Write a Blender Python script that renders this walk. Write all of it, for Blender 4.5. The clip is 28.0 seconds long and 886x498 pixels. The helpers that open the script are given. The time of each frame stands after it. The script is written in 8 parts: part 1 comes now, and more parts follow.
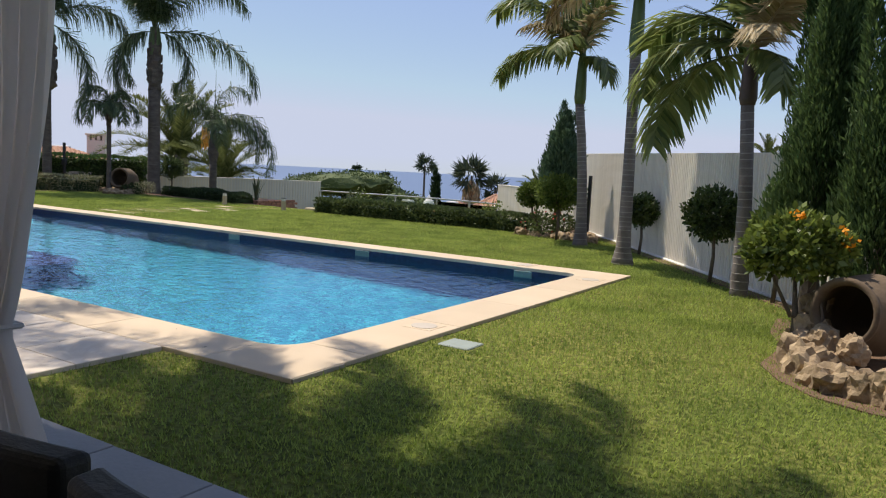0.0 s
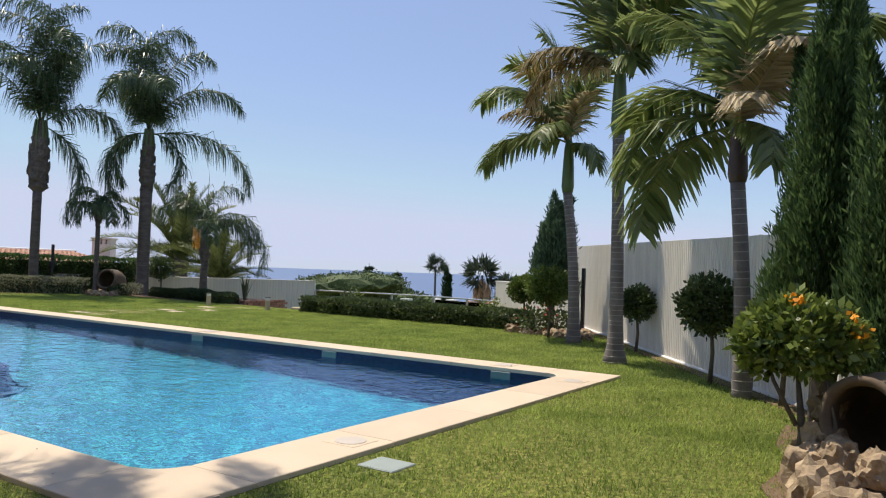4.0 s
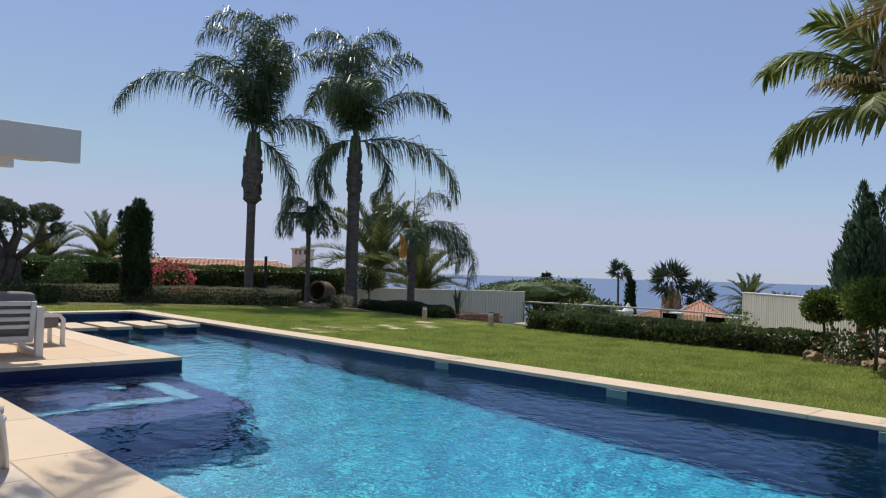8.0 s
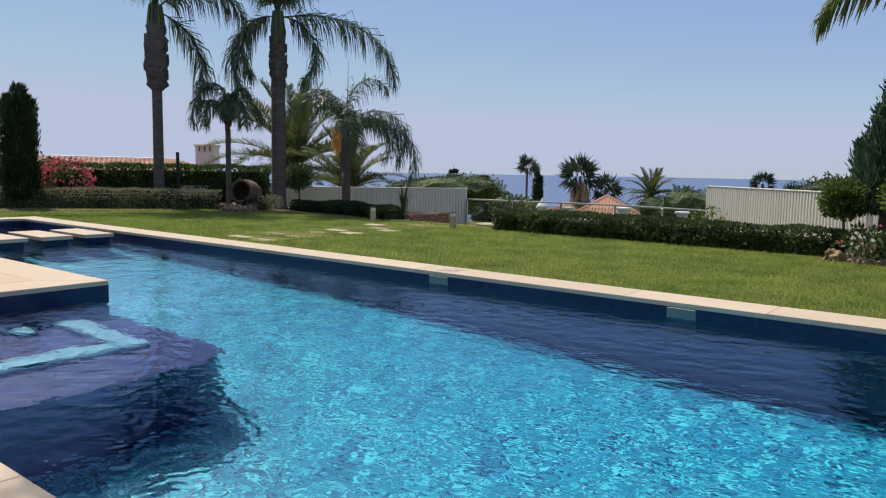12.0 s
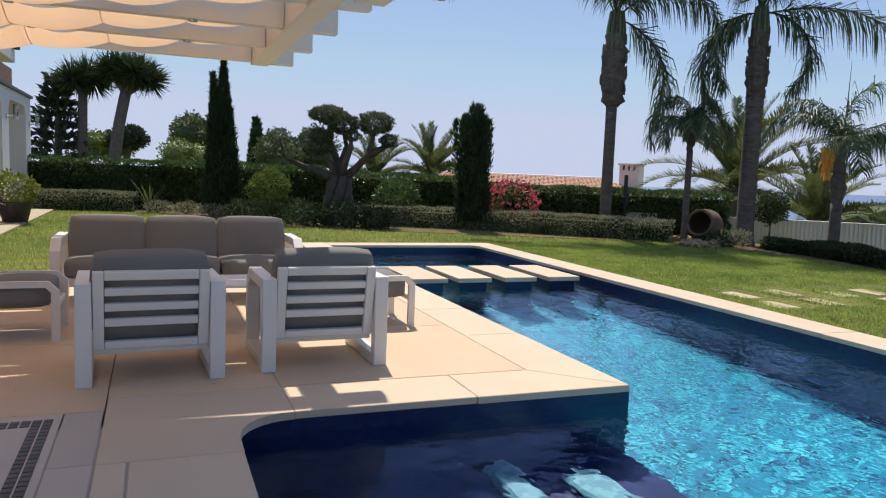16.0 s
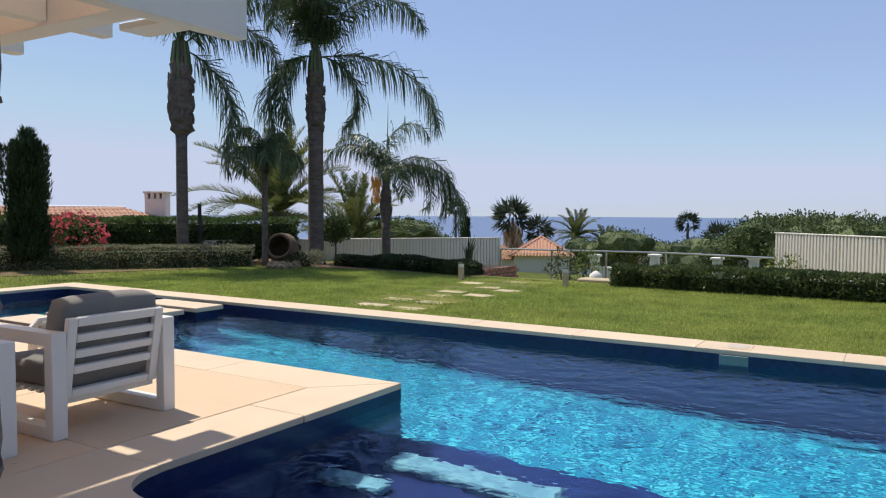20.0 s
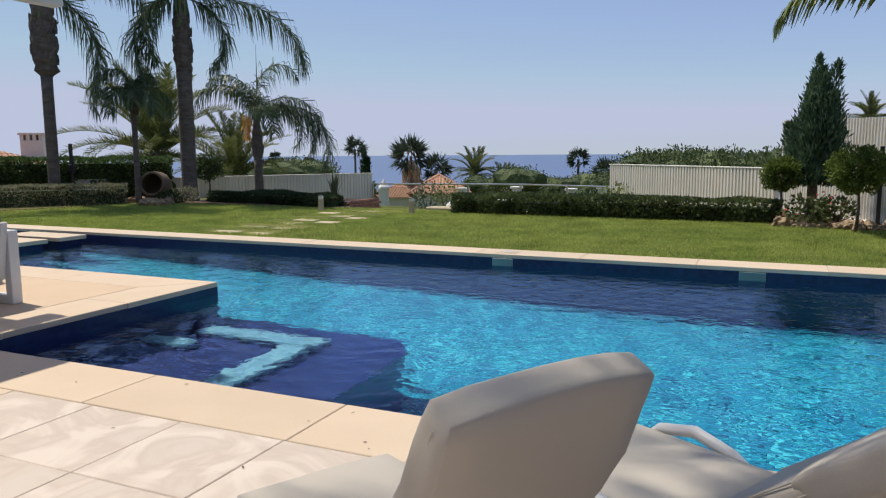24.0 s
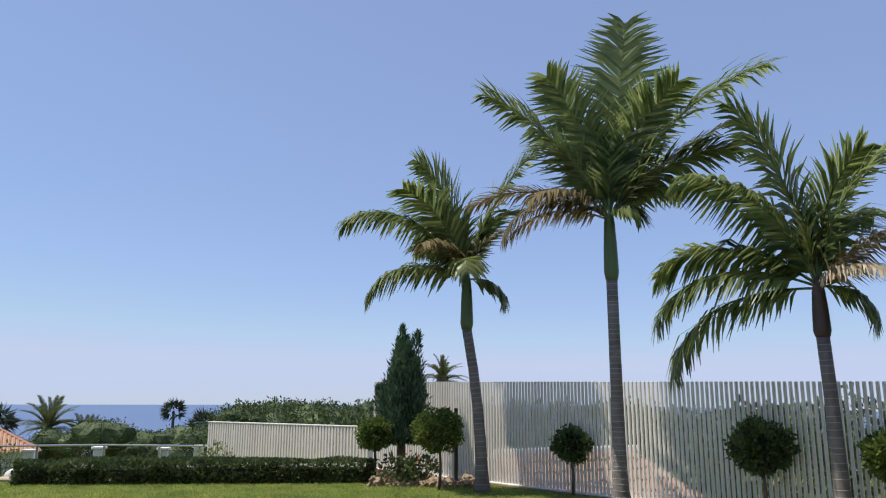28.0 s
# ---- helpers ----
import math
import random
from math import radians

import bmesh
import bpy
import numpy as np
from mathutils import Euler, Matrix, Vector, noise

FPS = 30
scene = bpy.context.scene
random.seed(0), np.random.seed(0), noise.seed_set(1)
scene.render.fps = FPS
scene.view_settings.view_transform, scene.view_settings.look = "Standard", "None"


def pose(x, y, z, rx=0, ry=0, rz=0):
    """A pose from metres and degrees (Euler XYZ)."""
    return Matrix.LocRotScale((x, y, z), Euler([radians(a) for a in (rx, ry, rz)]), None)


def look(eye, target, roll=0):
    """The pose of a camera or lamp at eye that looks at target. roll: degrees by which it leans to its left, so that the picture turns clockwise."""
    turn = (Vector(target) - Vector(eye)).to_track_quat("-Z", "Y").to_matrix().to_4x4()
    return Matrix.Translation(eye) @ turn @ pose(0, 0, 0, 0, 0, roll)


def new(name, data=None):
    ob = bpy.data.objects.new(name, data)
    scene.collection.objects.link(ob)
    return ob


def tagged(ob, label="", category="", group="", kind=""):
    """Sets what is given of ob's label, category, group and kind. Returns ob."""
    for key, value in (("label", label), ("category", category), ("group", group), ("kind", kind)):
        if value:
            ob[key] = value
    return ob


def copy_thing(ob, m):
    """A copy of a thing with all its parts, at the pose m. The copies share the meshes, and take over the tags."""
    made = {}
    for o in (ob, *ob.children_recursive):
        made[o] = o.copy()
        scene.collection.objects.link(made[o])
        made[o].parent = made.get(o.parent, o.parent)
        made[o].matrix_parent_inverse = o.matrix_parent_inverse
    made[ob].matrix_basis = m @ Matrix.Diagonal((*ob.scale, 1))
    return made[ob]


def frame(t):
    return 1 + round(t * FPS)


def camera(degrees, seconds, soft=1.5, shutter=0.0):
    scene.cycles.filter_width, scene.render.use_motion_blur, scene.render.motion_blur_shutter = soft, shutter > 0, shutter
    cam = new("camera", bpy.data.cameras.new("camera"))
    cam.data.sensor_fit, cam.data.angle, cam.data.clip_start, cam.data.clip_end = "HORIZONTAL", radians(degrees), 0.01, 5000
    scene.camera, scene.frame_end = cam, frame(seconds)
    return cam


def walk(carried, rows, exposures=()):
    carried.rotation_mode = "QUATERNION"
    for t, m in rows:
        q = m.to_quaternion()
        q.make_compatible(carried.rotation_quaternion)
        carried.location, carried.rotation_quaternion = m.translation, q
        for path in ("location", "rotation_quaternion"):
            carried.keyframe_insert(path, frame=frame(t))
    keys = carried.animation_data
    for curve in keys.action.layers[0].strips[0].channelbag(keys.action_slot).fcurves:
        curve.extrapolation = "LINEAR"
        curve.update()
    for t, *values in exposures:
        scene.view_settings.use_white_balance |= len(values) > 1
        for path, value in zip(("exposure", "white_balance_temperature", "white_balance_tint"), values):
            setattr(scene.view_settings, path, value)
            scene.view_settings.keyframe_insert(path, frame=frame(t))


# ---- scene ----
import functools

cam = camera(61.6, 28.0, soft=1.15)
PATH = [
    (0, (-0.625, 0.398, 1.239), (-1.665, 2.093, 1.025), 2.9),
    (0.5, (-0.704, 0.345, 1.241), (-1.795, 2.008, 1.030), 2.8),
    (1, (-0.709, 0.352, 1.242), (-1.804, 2.024, 1.176), 2.7),
    (1.5, (-0.648, 0.362, 1.261), (-1.752, 2.030, 1.304), 2.6),
    (2, (-0.560, 0.395, 1.264), (-1.657, 2.061, 1.418), 2.3),
    (2.2, (-0.441, 0.420, 1.258), (-1.550, 2.079, 1.419), 2.2),
    (2.5, (-0.353, 0.523, 1.236), (-1.458, 2.183, 1.401), 1.8),
    (4.5, (-0.916, 1.679, 1.133), (-2.018, 3.349, 1.143), 2.4),
    (5, (-1.319, 1.741, 1.234), (-2.519, 3.341, 1.223), 2.4),
    (5.5, (-1.683, 1.775, 1.229), (-2.948, 3.324, 1.220), 2.4),
    (6, (-2.014, 1.920, 1.200), (-3.331, 3.424, 1.194), 2.1),
    (6.5, (-2.365, 2.014, 1.199), (-3.754, 3.453, 1.210), 2.2),
    (7, (-2.601, 2.061, 1.214), (-4.034, 3.455, 1.249), 1.8),
    (7.5, (-2.803, 2.155, 1.189), (-4.247, 3.538, 1.235), 1.9),
    (8, (-2.981, 2.250, 1.210), (-4.422, 3.634, 1.265), 1.6),
    (8.5, (-3.224, 2.244, 1.195), (-4.605, 3.688, 1.267), 1.4),
    (9, (-3.451, 2.387, 1.152), (-4.782, 3.878, 1.220), 1.6),
    (9.5, (-3.761, 2.507, 1.128), (-5.088, 4.004, 1.107), 1.9),
    (10, (-4.118, 2.595, 1.144), (-5.404, 4.120, 0.994), 1.7),
    (10.5, (-4.489, 2.593, 1.155), (-5.720, 4.158, 0.961), 1.8),
    (11, (-4.797, 2.540, 1.140), (-6.015, 4.115, 0.935), 1.6),
    (11.5, (-5.024, 2.664, 1.179), (-6.247, 4.234, 0.972), 1.5),
    (12, (-5.134, 2.903, 1.141), (-6.373, 4.460, 0.926), 1.0),
    (12.5, (-5.378, 3.106, 1.184), (-6.743, 4.552, 0.960), 1.8),
    (12.8, (-5.548, 3.229, 1.156), (-7.045, 4.536, 0.926), 1.2),
    (13, (-5.683, 3.323, 1.163), (-7.258, 4.533, 0.924), 1.7),
    (13.4, (-5.999, 3.432, 1.156), (-7.696, 4.463, 0.919), 1.3),
    (15.5, (-7.854, 3.645, 1.320), (-9.702, 4.375, 1.100), 2.1),
    (15.6, (-7.920, 3.643, 1.327), (-9.765, 4.383, 1.109), 1.9),
    (16, (-8.213, 3.606, 1.315), (-10.066, 4.331, 1.115), 2.2),
    (16.5, (-8.534, 3.384, 1.308), (-10.391, 4.100, 1.118), 2.4),
    (17, (-8.910, 3.054, 1.318), (-10.771, 3.764, 1.133), 2.3),
    (17.5, (-9.122, 2.714, 1.366), (-10.990, 3.415, 1.188), 2.1),
    (17.9, (-9.218, 2.604, 1.359), (-11.092, 3.297, 1.200), 2.0),
    (18, (-9.238, 2.580, 1.361), (-11.107, 3.289, 1.211), 1.8),
    (18.5, (-9.288, 2.508, 1.342), (-11.049, 3.459, 1.246), 1.3),
    (18.9, (-9.252, 2.379, 1.301), (-10.887, 3.529, 1.213), 1.3),
    (19, (-9.208, 2.314, 1.315), (-10.798, 3.525, 1.234), 1.0),
    (19.5, (-9.112, 2.183, 1.318), (-10.458, 3.658, 1.228), 0.5),
    (20, (-8.976, 1.891, 1.302), (-10.019, 3.594, 1.201), 0.3),
    (20.5, (-8.848, 1.592, 1.282), (-9.811, 3.342, 1.176), 0.0),
    (21, (-8.531, 1.383, 1.277), (-9.471, 3.146, 1.151), 0.0),
    (21.5, (-8.261, 1.169, 1.281), (-9.188, 2.937, 1.150), 0.0),
    (23.5, (-7.504, 0.936, 1.270), (-8.417, 2.706, 1.084), -0.1),
    (23.6, (-7.473, 0.948, 1.267), (-8.373, 2.722, 1.059), -0.4),
    (24, (-7.300, 0.989, 1.232), (-8.117, 2.797, 0.969), -0.4),
    (24.5, (-7.200, 1.048, 1.186), (-7.889, 2.883, 0.794), -0.4),
    (25, (-7.173, 1.092, 1.170), (-7.670, 2.963, 0.670), -0.4),
    (25.5, (-7.219, 1.115, 1.227), (-7.565, 3.012, 0.699), -0.4),
    (26, (-7.257, 1.129, 1.300), (-7.524, 3.080, 0.949), -0.1),
    (26.5, (-7.399, 1.006, 1.335), (-7.446, 3.005, 1.343), 0.0),
    (27, (-7.429, 1.073, 1.390), (-7.253, 3.037, 1.723), 0.2),
    (27.5, (-7.364, 1.193, 1.402), (-7.121, 3.139, 1.796), -0.1),
    (28, (-7.365, 1.139, 1.392), (-7.178, 3.090, 1.790), 0.1),
]
walk(cam, [(t, look(eye, target, roll)) for t, eye, target, roll in PATH],
     [(0, 0.28, 7250, 10), (0.6, 0.52, 7250, 10), (2.5, 0.52, 7200, 10), (5, 0.16, 6960, 10), (8, 0.0, 6860, 10), (9, 0.1, 6900, 10), (11, 0.03, 6900, 10), (13, 0.05, 6800, 10), (16, 0.25, 6900, 10), (18, 0.3, 7000, 10),
      (19, 0.26, 7000, 10), (20, 0.26, 6950, 10), (23, 0.16, 6950, 10), (25, 0.02, 6980, 10), (26, 0.10, 6980, 10), (27, 0.12, 6600, 10), (28, 0.25, 6600, 10)])

# ---- world and sun ----
SUN_FROM = Vector((-0.449, 0.07, 0.891))
world = bpy.data.worlds.new("sky")
scene.world = world
world.use_nodes = True
wn = world.node_tree.nodes
sky = wn.new("ShaderNodeTexSky")
sky.sky_type = "NISHITA"
sky.sun_disc = False
sky.sun_elevation = radians(63)
sky.sun_rotation = radians(-81)
sky.altitude = 60
sky.air_density = 0.9
sky.dust_density = 0.1
sky.ozone_density = 3.0
tone = wn.new("ShaderNodeMix")
tone.data_type, tone.blend_type = "RGBA", "MULTIPLY"
tone.inputs[0].default_value = 1.0
tone.inputs[7].default_value = (1.0, 0.98, 1.04, 1)
cap = wn.new("ShaderNodeMix")
cap.data_type, cap.blend_type = "RGBA", "DARKEN"
cap.inputs[0].default_value = 1.0
cap.inputs[7].default_value = (5.1, 5.5, 6.5, 1)
world.node_tree.links.new(sky.outputs[0], tone.inputs[6])
haze = wn.new("ShaderNodeMix")
haze.data_type = "RGBA"
haze.inputs[0].default_value = 0.5
haze.inputs[7].default_value = (2.45, 3.3, 5.6, 1)
world.node_tree.links.new(tone.outputs[2], cap.inputs[6])
world.node_tree.links.new(cap.outputs[2], haze.inputs[6])
world.node_tree.links.new(haze.outputs[2], wn["Background"].inputs[0])
wn["Background"].inputs[1].default_value = 0.12
sun = new("sun", bpy.data.lights.new("sun", "SUN"))
sun.data.energy = 3.9
sun.data.angle = radians(0.55)
sun.data.color = (1.0, 0.955, 0.88)
sun.matrix_world = look(SUN_FROM * 50, (0, 0, 0))

# ---- material helpers ----
MATS = {}


def nodes_of(name):
    m = bpy.data.materials.new(name)
    m.use_nodes = True
    t = m.node_tree
    return m, t.nodes, t.links, t.nodes["Principled BSDF"]


def rough_mat(name, color, color2=None, rough=0.6, scale=8.0, fine=60.0, bump=0.15, metal=0.0, stretch=(1, 1, 1), rnd=0.0,
              spread=0.35, bump_dist=0.01, trans=0.0, spec=0.5):
    """A surface with variation at two scales, fine relief and, with rnd, a shift from piece to piece."""
    m, n, l, b = nodes_of(name)
    color2 = color2 or tuple(c * 0.78 for c in color)
    tc = n.new("ShaderNodeTexCoord")
    mp = n.new("ShaderNodeMapping")
    mp.inputs["Scale"].default_value = stretch
    l.new(tc.outputs["Object"], mp.inputs[0])
    big = n.new("ShaderNodeTexNoise")
    big.inputs["Scale"].default_value = scale
    big.inputs["Detail"].default_value = 5
    small = n.new("ShaderNodeTexNoise")
    small.inputs["Scale"].default_value = fine
    small.inputs["Detail"].default_value = 4
    for x in (big, small):
        l.new(mp.outputs[0], x.inputs["Vector"])
    mix = n.new("ShaderNodeMath")
    mix.operation = "MULTIPLY_ADD"
    mix.inputs[1].default_value = 0.35
    l.new(small.outputs[0], mix.inputs[0])
    sc = n.new("ShaderNodeMath")
    sc.operation = "MULTIPLY"
    sc.inputs[1].default_value = 0.65
    l.new(big.outputs[0], sc.inputs[0])
    l.new(sc.outputs[0], mix.inputs[2])
    ramp = n.new("ShaderNodeValToRGB")
    ramp.color_ramp.elements[0].position = 0.5 - spread / 2
    ramp.color_ramp.elements[1].position = 0.5 + spread / 2
    ramp.color_ramp.elements[0].color = (*color2, 1)
    ramp.color_ramp.elements[1].color = (*color, 1)
    l.new(mix.outputs[0], ramp.inputs[0])
    out = ramp.outputs[0]
    if rnd:
        oi = n.new("ShaderNodeObjectInfo")
        hsv = n.new("ShaderNodeHueSaturation")
        mr = n.new("ShaderNodeMapRange")
        mr.inputs["To Min"].default_value = 1 - rnd
        mr.inputs["To Max"].default_value = 1 + rnd
        l.new(oi.outputs["Random"], mr.inputs[0])
        l.new(mr.outputs[0], hsv.inputs["Value"])
        l.new(out, hsv.inputs["Color"])
        out = hsv.outputs[0]
    l.new(out, b.inputs["Base Color"])
    b.inputs["Roughness"].default_value = rough
    b.inputs["Metallic"].default_value = metal
    b.inputs["Specular IOR Level"].default_value = spec
    if bump:
        bp = n.new("ShaderNodeBump")
        bp.inputs["Strength"].default_value = bump
        bp.inputs["Distance"].default_value = bump_dist
        l.new(mix.outputs[0], bp.inputs["Height"])
        l.new(bp.outputs[0], b.inputs["Normal"])
    if trans:
        tr = n.new("ShaderNodeBsdfTranslucent")
        l.new(out, tr.inputs[0])
        ms = n.new("ShaderNodeMixShader")
        ms.inputs[0].default_value = trans
        l.new(b.outputs[0], ms.inputs[1])
        l.new(tr.outputs[0], ms.inputs[2])
        l.new(ms.outputs[0], n["Material Output"].inputs[0])
    MATS[name] = m
    return m


def leaf_mat(name, dark, light, rough=0.45, trans=0.3, spec=0.5, accent=None, accent_at=0.9):
    """Leaves: colour varies from leaf to leaf (islands) and over the plant; light shines through."""
    m, n, l, b = nodes_of(name)
    geo = n.new("ShaderNodeNewGeometry")
    tc = n.new("ShaderNodeTexCoord")
    nz = n.new("ShaderNodeTexNoise")
    nz.inputs["Scale"].default_value = 1.7
    nz.inputs["Detail"].default_value = 3
    l.new(tc.outputs["Object"], nz.inputs["Vector"])
    ad = n.new("ShaderNodeMath")
    ad.operation = "MULTIPLY_ADD"
    ad.inputs[1].default_value = 0.6
    l.new(geo.outputs["Random Per Island"], ad.inputs[0])
    sb = n.new("ShaderNodeMath")
    sb.operation = "MULTIPLY_ADD"
    sb.inputs[1].default_value = 1.0
    sb.inputs[2].default_value = -0.3
    l.new(nz.outputs[0], sb.inputs[0])
    l.new(sb.outputs[0], ad.inputs[2])
    ramp = n.new("ShaderNodeValToRGB")
    e = ramp.color_ramp.elements
    e[0].position, e[1].position = 0.1, 0.85
    e[0].color, e[1].color = (*dark, 1), (*light, 1)
    if accent:
        x = e.new(accent_at)
        x.color = (*accent, 1)
    l.new(ad.outputs[0], ramp.inputs[0])
    l.new(ramp.outputs[0], b.inputs["Base Color"])
    b.inputs["Roughness"].default_value = rough
    b.inputs["Specular IOR Level"].default_value = spec
    tr = n.new("ShaderNodeBsdfTranslucent")
    l.new(ramp.outputs[0], tr.inputs[0])
    ms = n.new("ShaderNodeMixShader")
    ms.inputs[0].default_value = trans
    l.new(b.outputs[0], ms.inputs[1])
    l.new(tr.outputs[0], ms.inputs[2])
    l.new(ms.outputs[0], n["Material Output"].inputs[0])
    MATS[name] = m
    return m


# stone, paving, walls
COPING = rough_mat("coping_limestone", (0.66, 0.525, 0.38), (0.57, 0.445, 0.315), 0.75, 2.2, 90, 0.12, rnd=0.05, spread=0.5)
DECK = rough_mat("deck_limestone", (0.66, 0.495, 0.335), (0.56, 0.41, 0.27), 0.72, 1.6, 70, 0.12, rnd=0.05, spread=0.55)
GREYSLAB = rough_mat("grey_slab", (0.56, 0.485, 0.41), (0.46, 0.395, 0.33), 0.6, 1.8, 60, 0.12, rnd=0.06, spread=0.5)
GROUT = rough_mat("joint_mortar", (0.46, 0.40, 0.33), (0.32, 0.28, 0.23), 0.95, 6, 120, 0.3)
SLATE = rough_mat("slate_tile", (0.115, 0.115, 0.125), (0.06, 0.062, 0.07), 0.42, 3.0, 40, 0.5, rnd=0.22, spread=0.6)
GREYSLATE = rough_mat("grey_slate_tile", (0.24, 0.24, 0.255), (0.16, 0.16, 0.175), 0.5, 3.0, 40, 0.4, rnd=0.12, spread=0.6)
STUCCO = rough_mat("white_stucco", (0.80, 0.775, 0.74), (0.72, 0.69, 0.65), 0.85, 1.2, 160, 0.25, spread=0.6)
PAINT = rough_mat("white_metal_paint", (0.80, 0.77, 0.72), (0.74, 0.71, 0.66), 0.42, 3, 200, 0.03, spread=0.5)
FENCEW = rough_mat("fence_white_paint", (0.82, 0.77, 0.69), (0.71, 0.66, 0.58), 0.5, 1.1, 30, 0.05, rnd=0.05, spread=0.6)
PERGW = rough_mat("pergola_white_paint", (0.80, 0.765, 0.71), (0.72, 0.68, 0.62), 0.6, 1.6, 60, 0.1, stretch=(1, 0.2, 1), spread=0.6)
PADMAT = rough_mat("cushion_fabric", (0.215, 0.21, 0.197), (0.165, 0.161, 0.15), 0.92, 3, 420, 0.5, spread=0.7, bump_dist=0.004)
SLING = rough_mat("lounger_pad_fabric", (0.50, 0.455, 0.39), (0.42, 0.38, 0.32), 0.88, 2.4, 380, 0.4, spread=0.6, bump_dist=0.004)
CANVAS = rough_mat("shade_canvas", (0.84, 0.575, 0.375), (0.76, 0.50, 0.315), 0.9, 1.4, 140, 0.2, spread=0.7, trans=0.5)
SHEER = rough_mat("curtain_cloth", (0.76, 0.73, 0.72), (0.68, 0.65, 0.64), 0.9, 2, 260, 0.2, spread=0.6, trans=0.35)
WICKER = rough_mat("black_wicker", (0.022, 0.021, 0.02), (0.009, 0.009, 0.009), 0.6, 30, 160, 0.35)
BLACKM = rough_mat("black_metal", (0.03, 0.03, 0.032), (0.02, 0.02, 0.02), 0.5, 8, 80, 0.1)
RUBBER = rough_mat("rubber", (0.02, 0.02, 0.02), (0.012, 0.012, 0.012), 0.7, 8, 90, 0.2)
STEEL = rough_mat("brushed_steel", (0.62, 0.61, 0.6), (0.5, 0.5, 0.49), 0.32, 6, 90, 0.04, metal=1.0)
TERRA = rough_mat("roof_tile_clay", (0.58, 0.33, 0.22), (0.40, 0.20, 0.12), 0.85, 3, 40, 0.4, rnd=0.25, spread=0.7)
CLAY = rough_mat("urn_clay", (0.20, 0.14, 0.09), (0.095, 0.066, 0.044), 0.9, 6, 40, 0.5, spread=0.6)
ROCK = rough_mat("garden_rock", (0.50, 0.37, 0.23), (0.15, 0.10, 0.06), 0.95, 7, 30, 0.9, rnd=0.18, bump_dist=0.03)
BRICK = rough_mat("red_brick", (0.36, 0.19, 0.13), (0.25, 0.12, 0.08), 0.9, 8, 60, 0.4, rnd=0.2)
SOIL = rough_mat("bed_soil", (0.22, 0.135, 0.085), (0.12, 0.07, 0.045), 1.0, 6, 50, 0.9, bump_dist=0.03)
STONE = rough_mat("stepping_stone", (0.56, 0.455, 0.30), (0.43, 0.345, 0.22), 0.85, 4, 60, 0.25, rnd=0.08)
PINKWALL = rough_mat("pale_render_wall", (0.70, 0.62, 0.57), (0.6, 0.52, 0.48), 0.9, 2, 60, 0.2)
PALEGREEN = rough_mat("skimmer_plastic", (0.16, 0.26, 0.24), (0.12, 0.2, 0.19), 0.5, 4, 60, 0.05)
# bark and wood
BARKQ = rough_mat("queen_palm_bark", (0.17, 0.145, 0.125), (0.08, 0.066, 0.056), 0.95, 5, 40, 0.8, stretch=(1, 1, 2.5), bump_dist=0.02)
BARKK = rough_mat("king_palm_bark", (0.26, 0.225, 0.20), (0.12, 0.10, 0.09), 0.9, 4, 60, 0.5, stretch=(1, 1, 1.5), bump_dist=0.01)
RINGQ = rough_mat("queen_palm_leaf_scar", (0.19, 0.17, 0.15), (0.11, 0.095, 0.08), 0.95, 6, 60, 0.4)
RINGK = rough_mat("palm_leaf_scar", (0.42, 0.38, 0.34), (0.3, 0.27, 0.24), 0.95, 6, 60, 0.4)
SHAFT = rough_mat("palm_crownshaft", (0.115, 0.17, 0.06), (0.07, 0.11, 0.045), 0.5, 3, 50, 0.15, stretch=(3, 3, 0.4))
SHAFTB = rough_mat("dark_palm_crownshaft", (0.10, 0.065, 0.05), (0.055, 0.035, 0.03), 0.6, 3, 50, 0.2, stretch=(3, 3, 0.4))
BARKN = rough_mat("grooved_palm_bark", (0.185, 0.155, 0.135), (0.04, 0.032, 0.028), 0.95, 48, 130, 1.0, stretch=(1, 1, 0.05), bump_dist=0.02, spread=0.35)
BARKO = rough_mat("olive_bark", (0.12, 0.10, 0.08), (0.045, 0.038, 0.03), 0.95, 8, 40, 1.0, stretch=(1, 1, 0.4), bump_dist=0.03)
BARKT = rough_mat("shrub_bark", (0.17, 0.135, 0.10), (0.08, 0.062, 0.046), 0.95, 10, 60, 0.6)
BARKD = rough_mat("dragon_tree_bark", (0.17, 0.14, 0.12), (0.10, 0.08, 0.07), 0.95, 5, 40, 0.6)
# leaves
QFROND = leaf_mat("queen_frond_leaf", (0.031, 0.062, 0.026), (0.125, 0.18, 0.078), 0.36, 0.3, 0.5)
KFROND = leaf_mat("king_frond_leaf", (0.07, 0.112, 0.036), (0.34, 0.39, 0.135), 0.38, 0.5, 0.5)
DFROND = leaf_mat("date_frond_leaf", (0.052, 0.075, 0.023), (0.228, 0.252, 0.096), 0.65, 0.3, 0.25)
DRYFROND = leaf_mat("dry_frond_leaf", (0.34, 0.24, 0.13), (0.72, 0.60, 0.40), 0.8, 0.35, 0.3)
BROWNFROND = leaf_mat("browning_frond_leaf", (0.075, 0.058, 0.022), (0.30, 0.225, 0.09), 0.7, 0.35, 0.35)
JUNIPERB = leaf_mat("blue_juniper_leaf", (0.032, 0.065, 0.04), (0.13, 0.21, 0.12), 0.65, 0.3, 0.25)
HEDGE = leaf_mat("hedge_leaf", (0.03, 0.062, 0.018), (0.13, 0.205, 0.06), 0.4, 0.35, 0.35)
